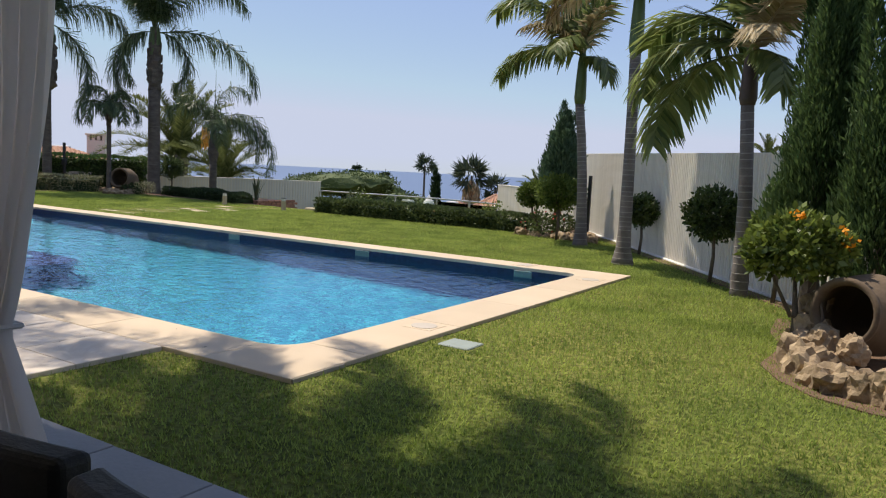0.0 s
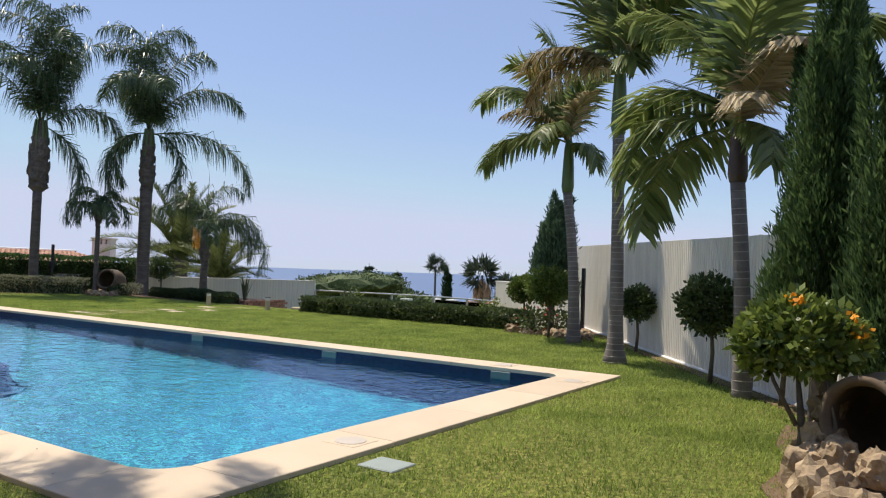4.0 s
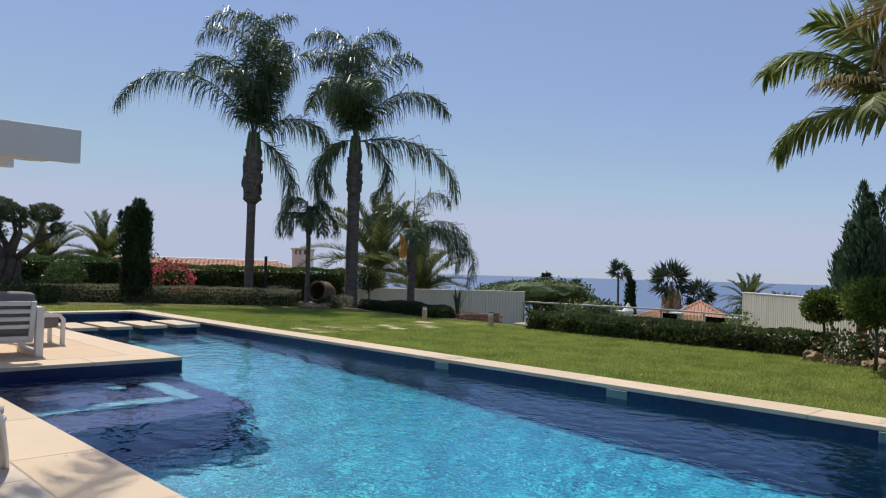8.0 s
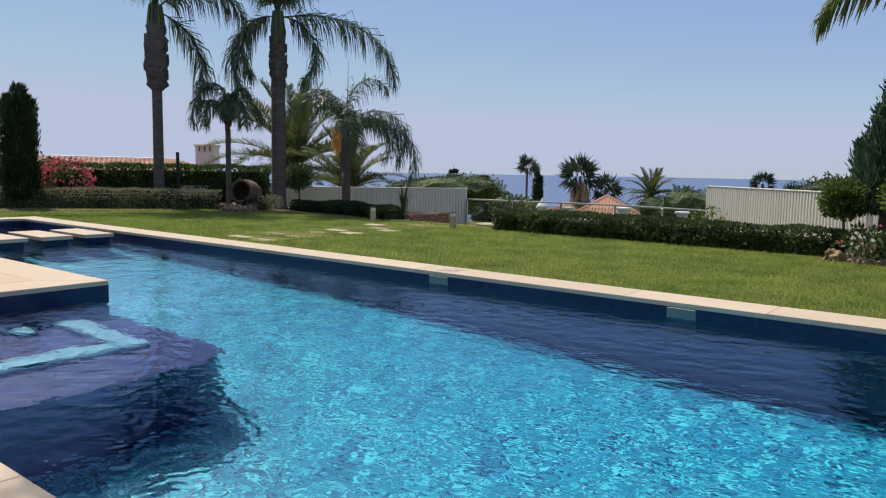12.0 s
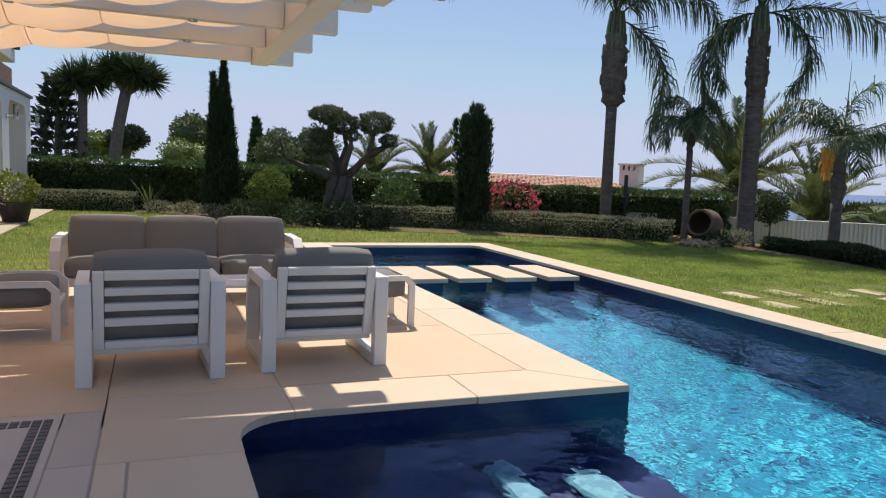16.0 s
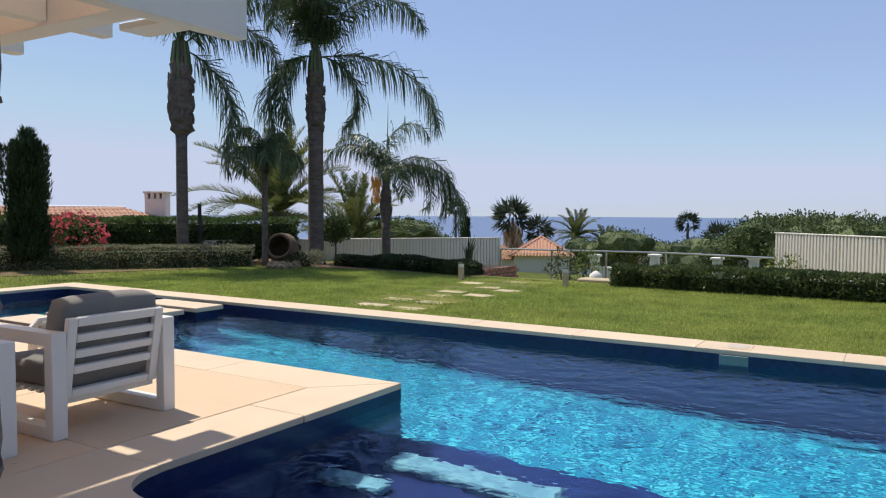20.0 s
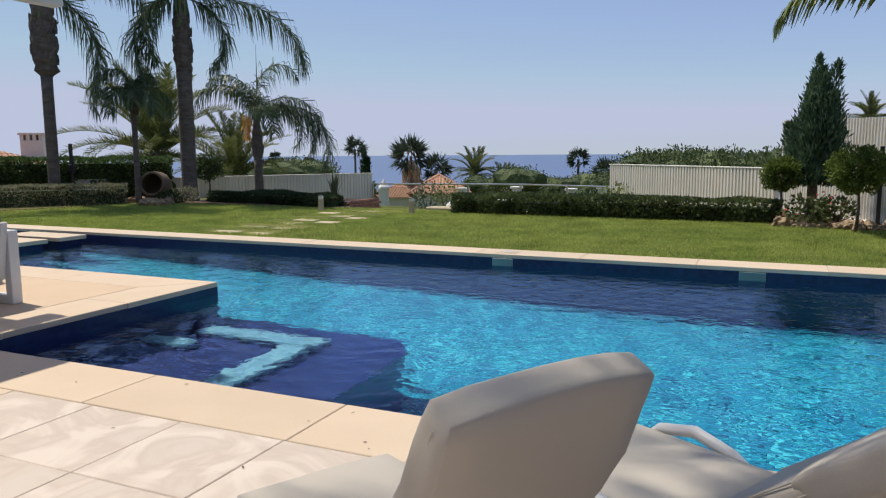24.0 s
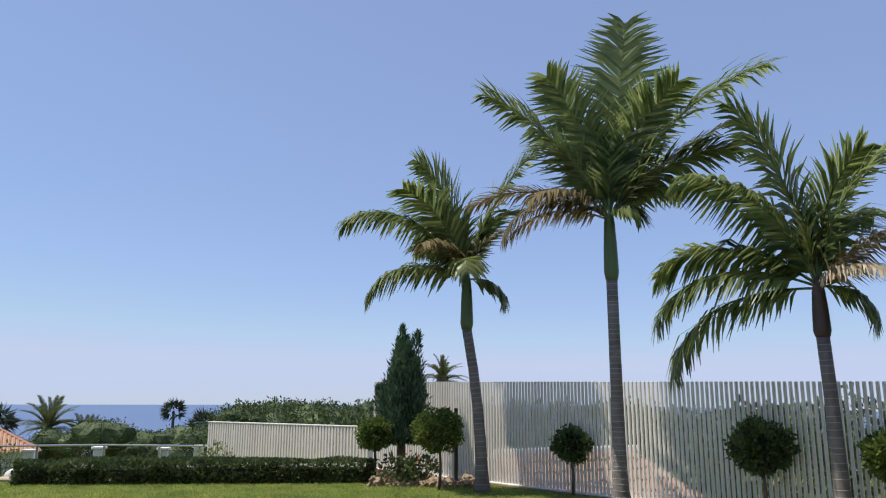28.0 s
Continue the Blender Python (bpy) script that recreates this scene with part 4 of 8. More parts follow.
def queen_palm(x, y, h, r0, bulge, plan, seed, label, lean=(0, 0), z0=-0.03, rings=True):
    """bulge: (height where it begins, swollen radius, height where it ends)."""
    t = thing("queen_palm", label, "palm tree", pose(x, y, z0), group="queen palms")
    lx, ly = lean

    def at(z):
        return (lx * (z / h) ** 1.6, ly * (z / h) ** 1.6, z)
    b0, br, b1 = bulge
    zs = [0, 0.12, 0.4, b0 * 0.5, b0 * 0.85, b0]
    rs = [r0 * 1.35, r0 * 1.15, r0 * 1.02, r0, r0 * 0.97, r0]
    ring_trunk(t, [at(z) for z in zs], rs, BARKQ, RINGQ if rings else None, 0.22, 0.02, 0.002)
    zz = [b0 - 0.02 + (h + 0.1 - b0) * k / 17 for k in range(18)]
    shape = ((0.0, r0 * 0.98), (0.06, br * 0.82), (0.28, br), (0.55, br * 0.9), (0.8, br * 0.66), (1.0, br * 0.4))
    rz = np.interp([k / 17 for k in range(18)], [u for u, _ in shape], [q for _, q in shape])
    bm = tube_bm([at(z) for z in zz], list(rz), 22)
    for v in bm.verts:
        v.co += Vector((noise.noise(v.co * 7), noise.noise(v.co * 7 + Vector((7, 0, 0))), 0)) * 0.09 * (br / 0.25)
    part("leaf_base_boot", bm, BARKQ, t, "swollen boot of old leaf bases")
    for k in range(26 if br > 0.15 else 8):
        a = k * 2.4
        u = 0.05 + 0.7 * k / 26
        c = Vector(at(b0 + (h - b0) * u)) + Vector((math.cos(a), math.sin(a), 0)) * float(np.interp(u, [q for q, _ in shape], [q for _, q in shape])) * 0.86
        d = Vector((math.cos(a), math.sin(a), 4.5)).normalized()
        part("leaf_stub", tube_bm([c, c + d * 0.12, c + d * 0.24], [0.07 * br / 0.3, 0.055 * br / 0.3, 0.012], 5), BARKQ, t)
    if br > 0.15:
        for k in range(9):
            a = k * 2.4 + 0.5
            e = Vector((math.cos(a), math.sin(a), 0))
            part("petiole", tube_bm([Vector(at(h - 0.75)) + e * br * 0.62, Vector(at(h - 0.3)) + e * br * 0.66, Vector(at(h + 0.12)) + e * br * 0.5], [0.05, 0.04, 0.028], 6), SHAFT, t, "green petiole base")
    arching(t, at(h), plan, QUEENLEAF if h > 3 else YOUNGLEAF, seed)
    return t


QUEENLEAF = (QFROND, 1.0, 150, 0.027, "plume", 0.028, 1.5)
YOUNGLEAF = (QFROND, 0.9, 120, 0.02, "plume", 0.022, 1.4)
QL = ((241, 1.5, 3.55, 165, 3.0), (241, 3.95, 0.60, 135, 1.3), (250, 1.7, 2.75, 170, 2.4), (61, 2.9, 2.65, 135, 2.0), (55, 2.25, -0.45, 150, 1.4), (67, 0.85, -2.45, 110, 0.9), (30, 1.3, 3.55, 120, 2.6),
      (331, 2.0, 2.35, 150, 1.8), (290, 1.9, 1.40, 150, 1.5), (205, 2.2, 2.05, 150, 1.8), (151, 2.3, 2.25, 150, 1.8), (110, 1.8, 3.05, 150, 2.0), (270, 1.0, 3.45, 130, 3.0))
QM = ((50, 1.25, 2.95, 165, 2.6), (57, 2.85, 1.00, 130, 1.6), (50, 3.1, -1.65, 105, 1.7), (240, 1.3, 2.25, 165, 2.0), (236, 0.85, -1.95, 140, 0.9), (260, 0.65, -1.60, 150, 0.9), (45, 0.65, -1.80, 140, 1.0), (215, 1.6, 3.05, 150, 2.6),
      (331, 2.2, 1.00, 150, 1.6), (10, 2.0, 2.25, 150, 1.8), (290, 2.0, 1.10, 150, 1.6), (151, 2.4, 1.20, 150, 1.6), (120, 1.6, 2.85, 150, 2.0), (182, 2.2, 1.30, 150, 1.6))
queen_palm(-23.58, 13.8, 5.2, 0.135, (3.12, 0.30, 4.75), QL, 21, "tall queen palm with a swollen boot and drooping fronds")
queen_palm(-21.35, 16.03, 5.15, 0.19, (3.3, 0.23, 4.9), QM, 33, "tall queen palm with a thick dark trunk behind the urn")
QS = ((51, 0.75, -0.5, 165, 1.3), (231, 0.8, -0.5, 165, 1.3), (70, 0.6, 0.35, 165, 1.8), (215, 0.65, 0.4, 165, 1.8), (141, 0.5, -0.2, 160), (321, 0.5, -0.2, 160), (0, 0.6, -0.5, 165, 1.3), (270, 0.6, -0.5, 165, 1.3), (110, 0.35, 0.3, 150, 1.6))
queen_palm(-21.82, 14.75, 2.7, 0.07, (2.1, 0.09, 2.6), QS, 41, "young queen palm at the end of the grey hedge", rings=False)
QY = ((36, 1.75, -1.45, 150, 1.2), (26, 1.35, -1.1, 165, 1.2), (50, 1.0, -0.9, 180, 1.2), (45, 1.6, -0.6, 160, 1.3), (36, 1.05, 0.95, 190, 2.2), (216, 1.55, 0.2, 150, 1.4), (207, 1.2, 0.8, 130, 1.5), (126, 1.2, 0.0, 150), (320, 1.0, -0.6, 160), (250, 0.8, 0.5, 150))
qp = queen_palm(-20.3, 17.55, 2.5, 0.12, (1.2, 0.15, 2.3), QY, 52, "young queen palm with an orange fruit cluster before the white wall", z0=-0.2, rings=False)
strands = []
for k in range(150):
    a = rng.random() * 6.28
    strands.append((0.13 * math.cos(a) * rng.random() - 0.20, 0.13 * math.sin(a) * rng.random() - 0.17, 2.45 - 0.62 * rng.random()))
part_me = leaves("fruit_cluster", strands, 0.22, 0.035, FRUIT, up=np.array([0, 0, -1.6]), spread=0.35)
mesh_obj("fruit_cluster", part_me, None, qp, "hanging orange fruit strands")
part("spear_leaf", tube_bm([(0, 0, 2.5), (0.03, 0.02, 3.3), (0.02, 0.05, 4.3)], [0.022, 0.014, 0.003], 5), QFROND, qp, "unopened spear leaf")


def date_palm(x, y, z0, h, r0, scale, seed, label, plan=((0, 7, 0), (1, 11, 20), (2, 12, 40), (3, 9, 10)), group="date palms", wonky=0.03):
    t = thing("date_palm", label, "palm tree", pose(x, y, z0), group=group)
    bm = tube_bm([(0, 0, 0), (0, 0, h * 0.5), (0, 0, h * 0.85), (0, 0, h * 0.97), (0, 0, h * 1.05)], [r0, r0 * 0.9, r0 * 1.05, r0 * 1.35, r0 * 0.6], 14)
    for v in bm.verts:
        v.co += Vector((noise.noise(v.co * 5), noise.noise(v.co * 5 + Vector((3, 0, 0))), 0)) * wonky * 3 * r0
    part("trunk", bm, BARKQ, t)
    crown(t, DATE, plan, (0, 0, h), seed, scale)
    return t


date_palm(-32.0, 25.6, -1.6, 2.75, 0.38, 1.2, 61, "date palm with stiff pale fronds behind the queen palms")
date_palm(-25.0, 22.2, -1.6, 1.9, 0.3, 0.72, 62, "low date palm behind the white wall")


def crown_points(n, c, radii, seed, gaps=0.35, shell=0.55, freq=1.2):
    """Points in a lumpy crown: an ellipsoid shell broken by noise."""
    r = np.random.default_rng(seed)
    d = r.normal(size=(n * 2, 3))
    d /= np.linalg.norm(d, axis=1)[:, None]
    rad = shell + (1 - shell) * r.random(n * 2) ** 0.5
    nv = np.array([noise.noise(Vector(v * freq * 2.2) + Vector((seed * 3.1, 0, 0))) for v in d])
    rad *= 1 + 0.35 * nv
    keep = nv > -gaps
    p = d * rad[:, None] * np.asarray(radii) + np.asarray(c)
    return p[keep][:n], d[keep][:n]


def stem_tree(name, label, cat, x, y, z0, stems, crowns, mat, leaf=(0.09, 0.05), count=1400, bark=None, group="", seed=1, upw=0.6):
    """A tree: stems are tubes (path, radii), crowns are (centre, radii, share of the leaves)."""
    t = thing(name, label, cat, pose(x, y, z0), group=group)
    for i, (pth, rad) in enumerate(stems):
        part("trunk" if i == 0 else "limb", tube_bm(pth, rad, 9), bark or BARKT, t, smooth=True)
    pts, ups = [], []
    for i, (c, rd, sh) in enumerate(crowns):
        p, d = crown_points(int(count * sh), c, rd, seed + i * 7)
        pts.append(p)
        ups.append(d)
    me = leaves("crown", np.concatenate(pts), leaf[0], leaf[1], mat, np.concatenate(ups) + np.array([0, 0, upw * 0.5]), 0.8)
    mesh_obj("crown", me, None, t)
    return t


def orb_tree(x, y, cz, r, mat, label, seed, group="clipped orb trees", n=1500, base=-0.03, stem=0.022):
    st = [([(0, 0, 0), (0.02, 0.01, (cz) * 0.4), (-0.01, 0, cz)], [stem * 1.2, stem, stem * 0.7])]
    for k in range(4):
        a = k * 1.6 + seed
        st.append(([(0, 0, cz - r * 0.9), (r * 0.5 * math.cos(a), r * 0.5 * math.sin(a), cz), (r * 0.7 * math.cos(a), r * 0.7 * math.sin(a), cz + r * 0.3)], [stem * 0.7, stem * 0.5, 0.004]))
    return stem_tree("orb_tree", label, "tree", x, y, base, st, [((0, 0, cz), (r, r, r * 0.88), 0.7), ((0, 0, cz), (r * 0.62, r * 0.62, r * 0.55), 0.3)], mat, (0.055, 0.034), int(n * 2.2), group=group, seed=seed)


orb_tree(-6.22, 13.63, 0.93, 0.39, CITRUS, "round-clipped green tree on thin stems by the rock bed", 11, n=2000)
orb_tree(-7.27, 14.72, 0.83, 0.31, CITRUS, "round-clipped leafy tree beside the dark juniper", 12, n=1500)
orb_tree(-4.29, 12.61, 0.75, 0.275, ORBDARK, "small round-clipped dark tree against the slatted fence", 13, n=1300)
orb_tree(-2.61, 10.08, 0.87, 0.365, ORBDARK, "round-clipped dark tree with leaning stem by the fence", 14, n=2000)
orb_tree(-1.72, 9.0, 0.84, 0.27, CITRUS, "round-clipped green tree near the large cypresses", 15, n=1500)
orb_tree(-21.23, 16.62, 0.85, 0.38, ORBDARK, "round-clipped dark tree between the palms", 16, n=1700)


def cypress(x, y, h, r, label, seed, mat=CYPRESS, z0=-0.03, n=6000, tips=7, base=0.18, name="cypress", group="cypresses", square=0.35, leaf=(0.17, 0.05), low=0.86, spread=0.38, rough=0.22):
    """A column of upright sprays with several tips."""
    t = thing(name, label, "tree", pose(x, y, z0), group=group)
    part("trunk", tube_bm([(0, 0, 0), (0, 0, base + 0.2), (0, 0, h * 0.6)], [0.09, 0.07, 0.03], 8), BARKT, t)
    rr = np.random.default_rng(seed)
    P, U = [], []
    tip = [(rr.normal() * r * spread, rr.normal() * r * spread, h * (low + (1 - low) * rr.random())) for _ in range(tips)]
    tip[0] = (0, 0, h)
    for k in range(n):
        tx, ty, th = tip[k % tips]
        u = rr.random() ** 0.8
        z = base + (th - base) * u
        prof = (min(1, (u + 0.03) / 0.10)) ** 0.6 * (1 - u ** 2.2) ** (square + 0.2)
        a = rr.random() * 6.283
        q = r * prof * (0.62 + 0.38 * rr.random())
        lump = 1 + rough * noise.noise(Vector((math.cos(a) * 1.6 + seed, math.sin(a) * 1.6, z * 1.4))) + rough * 0.6 * noise.noise(Vector((math.cos(a) * 4 + seed, math.sin(a) * 4, z * 4.0)))
        w = u ** 1.5
        x1 = q * lump * math.cos(a) * (1 - 0.5 * w) + tx * w
        y1 = q * lump * math.sin(a) * (1 - 0.5 * w) + ty * w
        P.append((x1, y1, z))
        U.append((0.35 * math.cos(a), 0.35 * math.sin(a), 1.0))
    mesh_obj("crown", leaves("crown", P, leaf[0], leaf[1], mat, np.array(U), 0.3), None, t)
    return t


cypress(-28.95, 5.32, 4.12, 0.52, "tall dark pointed cypress at the back of the lawn", 71, tips=3, n=18000, leaf=(0.14, 0.03), square=0.95, low=0.74)
cypress(-24.98, 10.88, 3.02, 0.43, "clipped dark cypress with ragged top behind the hedge", 72, n=13000, square=0.12, tips=10, leaf=(0.14, 0.03), low=0.82, spread=0.5)
cypress(-6.79, 14.95, 2.72, 0.46, "blue-green juniper with ragged tips beside the slatted fence", 73, JUNIPERB, n=16000, leaf=(0.11, 0.024), tips=13, base=0.6, group="junipers", square=0.6, low=0.6, spread=0.5, rough=0.5)
cypress(-1.3, 8.05, 3.72, 0.46, "large green juniper against the slatted fence", 74, JUNIPER, n=44000, leaf=(0.075, 0.016), tips=12, base=0.5, group="junipers", square=0.75, low=0.6, spread=0.55, rough=0.45)
cypress(-0.72, 7.38, 3.05, 0.42, "large green juniper next to its taller neighbour", 75, JUNIPER, n=40000, leaf=(0.075, 0.016), tips=11, base=0.5, group="junipers", square=0.7, low=0.6, spread=0.5, rough=0.45)


def hedge(name, label, line, width, height, mat, n, leaf=(0.07, 0.04), z0=-0.03, core=None, round_top=0.15, group="", wob=0.06, seed=1):
    """A clipped hedge along a line of (x, y): a solid box, dark for the shade inside, and a skin of single leaves."""
    t = thing(name, label, "hedge", group=group)
    P, D = [], []
    rr = np.random.default_rng(seed)
    segs = [(Vector((*a, 0)), Vector((*b, 0))) for a, b in zip(line, line[1:])]
    lens = [(b - a).length for a, b in segs]
    tot = sum(lens)
    bm = bmesh.new()
    for (a, b), L in zip(segs, lens):
        d = (b - a).normalized()
        s = Vector((-d.y, d.x, 0))
        m = Matrix((( d.x, s.x, 0, a.x), (d.y, s.y, 0, a.y), (0, 0, 1, z0), (0, 0, 0, 1)))
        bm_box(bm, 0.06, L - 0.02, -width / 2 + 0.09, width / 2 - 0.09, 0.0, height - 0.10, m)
        k = int(n * L / tot)
        for _ in range(k):
            u = rr.random() * (L + 0.1) - 0.05
            per = rr.random() * (2 * height + width)
            if per < height:
                y, z, o = -width / 2, per, -s
            elif per < height + width:
                y, z, o = per - height - width / 2, height, Vector((0, 0, 1))
            else:
                y, z, o = width / 2, per - height - width, s
            if rr.random() < 0.07 and (a is segs[0][0] or b is segs[-1][1]):
                u = 0 if a is segs[0][0] else L
                y, z, o = (rr.random() - 0.5) * width, rr.random() * height, (-d if u == 0 else d)
            p = a + d * u + s * y
            nz = noise.noise(Vector((p.x * 1.6 + seed, p.y * 1.6, z * 2.2)))
            n2 = noise.noise(Vector((p.x * 6 + seed, p.y * 6, z * 6)))
            p = p + o * (wob * nz * 1.6 + wob * 0.7 * n2 - 0.05 * rr.random())
            zz = z0 + z + (wob * nz if z > height * 0.8 else 0)
            e = abs(y) / (width / 2)
            if z > height - round_top and e > 0.9:
                zz -= round_top * 0.4 * rr.random()
            P.append((p.x, p.y, zz))
            D.append(tuple(o + Vector((0, 0, 0.35))))
    # plain box whose dark colour stands for the shade behind the leaves
    part("dark_fill", bm, core or DARKBUSH, t, "solid dark fill standing for the shade between the leaves")
    ob = mesh_obj("foliage", leaves("foliage", P, leaf[0], leaf[1], mat, np.array(D), 0.75), None, t)
    return t


hedge("hedge", "low clipped evergreen hedge along the edge of the lawn", [(-13.3, 15.1), (-11, 15.05), (-9, 14.98), (-7.3, 14.9)], 0.62, 0.34, HEDGEF, 15000, (0.07, 0.045), seed=2)
for hl, hh, hn, hs in (([(-32.2, -1.0), (-31.6, 4.0), (-29.2, 8.0)], 1.36, 24000, 3), ([(-29.15, 8.05), (-26.9, 11.2)], 1.24, 10500, 13), ([(-26.85, 11.25), (-25.2, 13.8), (-22.7, 16.7)], 1.08, 16500, 23)):
    hedge("hedge", "tall dark clipped hedge closing the garden", hl, 1.0, hh, HEDGE, hn, (0.09, 0.055), seed=hs, wob=0.09, group="tall garden hedges")
hedge("hedge", "low grey-green clipped hedge before the tall hedge", [(-25.9, 8.4), (-26.0, 9.4), (-25.15, 10.95), (-24.05, 12.35), (-23.05, 13.6), (-22.1, 14.6)], 0.75, 0.48, GREYHEDGE, 17000, (0.06, 0.02), seed=4, wob=0.07)
hedge("hedge", "low trimmed hedge beside the house end", [(-30.7, 0.6), (-30.4, 3.1)], 0.7, 0.5, GREYHEDGE, 6000, (0.06, 0.03), seed=5)
hedge("hedge", "low dark hedge in front of the white ribbed wall", [(-20.4, 16.0), (-19.2, 15.95), (-17.8, 15.7), (-16.5, 15.3)], 0.6, 0.24, DARKBUSH, 9000, (0.07, 0.04), seed=6, wob=0.09)


def bush(x, y, r, h, mat, label, seed, n=900, leaf=(0.08, 0.045), z0=-0.03, extra=None, name="bush", cat="shrub", group="shrubs"):
    t = thing(name, label, cat, pose(x, y, z0), group=group)
    for k in range(5):
        a = k * 1.3 + seed
        part("stem", tube_bm([(0, 0, 0), (r * 0.3 * math.cos(a), r * 0.3 * math.sin(a), h * 0.4), (r * 0.6 * math.cos(a), r * 0.6 * math.sin(a), h * 0.8)], [0.018, 0.012, 0.005], 5), BARKT, t)
    p, d = crown_points(n, (0, 0, h * 0.52), (r, r, h * 0.5), seed, 0.4, 0.35)
    mesh_obj("foliage", leaves("foliage", p, leaf[0], leaf[1], mat, d + np.array([0, 0, 0.3]), 0.8), None, t)
    if extra:
        emat, en, el = extra
        p, d = crown_points(en, (0, 0, h * 0.6), (r * 1.04, r * 1.04, h * 0.5), seed + 50, 0.1, 0.9, 2.2)
        tagged(mesh_obj("bloom", leaves("bloom", p, el, el * 0.8, emat, d, 0.9), None, t), kind="stuff")
    return t


def orb_bush(x, y, r, cz, mat, label, seed):
    """A shrub clipped to a ball that reaches down to the bed."""
    return stem_tree("clipped_shrub", label, "shrub", x, y, -0.03, [([(0, 0, 0), (0.02, 0, cz)], [0.03, 0.015])],
                     [((0, 0, cz), (r, r, r * 0.92), 0.6), ((0, 0, cz * 0.5), (r * 0.85, r * 0.85, cz * 0.5), 0.4)], mat, (0.07, 0.042), 4200, group="shrubs", seed=seed)


bush(-25.1, 12.06, 0.58, 1.12, HEDGE, "bougainvillea covered in coral-red bracts over the hedge", 91, 900, extra=(BOUG, 900, 0.075), group="")
for i, (x, y, r, h) in enumerate(((-26.4, 6.1, 0.45, 0.6), (-25.6, 6.9, 0.55, 0.55), (-25.3, 7.8, 0.6, 0.62), (-26.2, 8.8, 0.6, 0.6), (-26.9, 7.0, 0.5, 0.6), (-27.2, 5.6, 0.4, 0.5), (-25.0, 8.5, 0.5, 0.5))):
    bush(x, y, r, h, DARKBUSH, "low dark mounded shrub under the olive tree", 100 + i, 1000)
orb_bush(-27.6, 6.38, 0.54, 0.80, CITRUS, "bright round-clipped shrub before the tall hedge", 110)
orb_bush(-26.4, 9.42, 0.55, 0.74, HEDGE, "dark round-clipped shrub before the tall hedge", 111)
for i, (x, y) in enumerate(((-29.7, 3.7), (-29.3, 4.4), (-28.5, 5.0), (-28.0, 5.5))):
    bush(x, y, 0.42, 0.34, GREYHEDGE, "low grey ground-cover shrub in the bed", 120 + i, 600, (0.06, 0.03))
bush(-6.85, 14.35, 0.35, 0.5, HEDGEF, "small flowering shrub with red blooms in the rock bed", 130, 500, extra=(REDFL, 26, 0.05))
bush(-6.45, 14.45, 0.30, 0.45, HEDGEF, "leafy shrub with red blooms among the rocks", 131, 400, extra=(REDFL, 14, 0.05))
bush(-20.9, 15.3, 0.4, 0.4, GREYHEDGE, "silvery low shrub by the palm trunk", 132, 700, (0.06, 0.025))
bush(-21.0, 15.0, 0.3, 0.3, DARKBUSH, "low shrub behind the tilted urn", 133, 400)
bush(-11.1, 20.4, 0.5, 1.1, BRIGHTTREE, "bright green shrub by the glass railing", 134, 600, z0=-0.75)
bush(-15.6, 19.6, 0.35, 1.15, BRIGHTTREE, "slim young tree beside the glass railing", 135, 350, z0=-0.75)
bush(-16.5, 20.4, 0.5, 1.05, OLIVE, "grey-green shrub behind the glass railing", 136, 600, z0=-0.75)

# orange-flowered shrub by the large urn
sh = stem_tree("flowering_shrub", "leafy lime-green shrub with orange blooms behind the urn", "shrub", -1.26, 6.45, -0.03,
               [([(0.02, 0, 0), (0.03, 0.03, 0.25), (0.0, 0.02, 0.6)], [0.032, 0.027, 0.012]), ([(0.05, 0.05, 0.2), (0.18, 0.1, 0.5), (0.22, 0.1, 0.75)], [0.018, 0.013, 0.007]),
                ([(0, 0, 0.3), (-0.14, 0.05, 0.55), (-0.22, 0.05, 0.8)], [0.016, 0.012, 0.006]), ([(0.2, -0.05, 0), (0.22, -0.1, 0.35), (0.16, -0.04, 0.6)], [0.014, 0.012, 0.006])],
               [((0, 0.03, 0.84), (0.29, 0.28, 0.24), 0.45), ((0.22, 0.05, 0.82), (0.15, 0.17, 0.17), 0.2), ((-0.2, 0.1, 0.78), (0.2, 0.18, 0.19), 0.3)], LANTANA, (0.065, 0.04), 2900, seed=77)
for cx, cy, cz in ((-0.02, -0.16, 1.08), (0.36, -0.05, 0.90), (0.31, -0.07, 0.87), (0.02, -0.12, 1.06), (0.3, -0.16, 0.99)):
    fl = [(cx + rng.normal() * 0.015, cy + rng.normal() * 0.015, cz + rng.normal() * 0.014) for _ in range(9)]
    tagged(mesh_obj("bloom", leaves("bloom", fl, 0.036, 0.032, ORANGEFL), None, sh, "orange bloom"), kind="stuff")

# sculpted olive tree: gnarled stems braided into one trunk, limbs and clipped pads
def olive_at(d, z, q=0.0):
    return (0.38 * d - 0.92 * q, 0.92 * d + 0.38 * q, z)


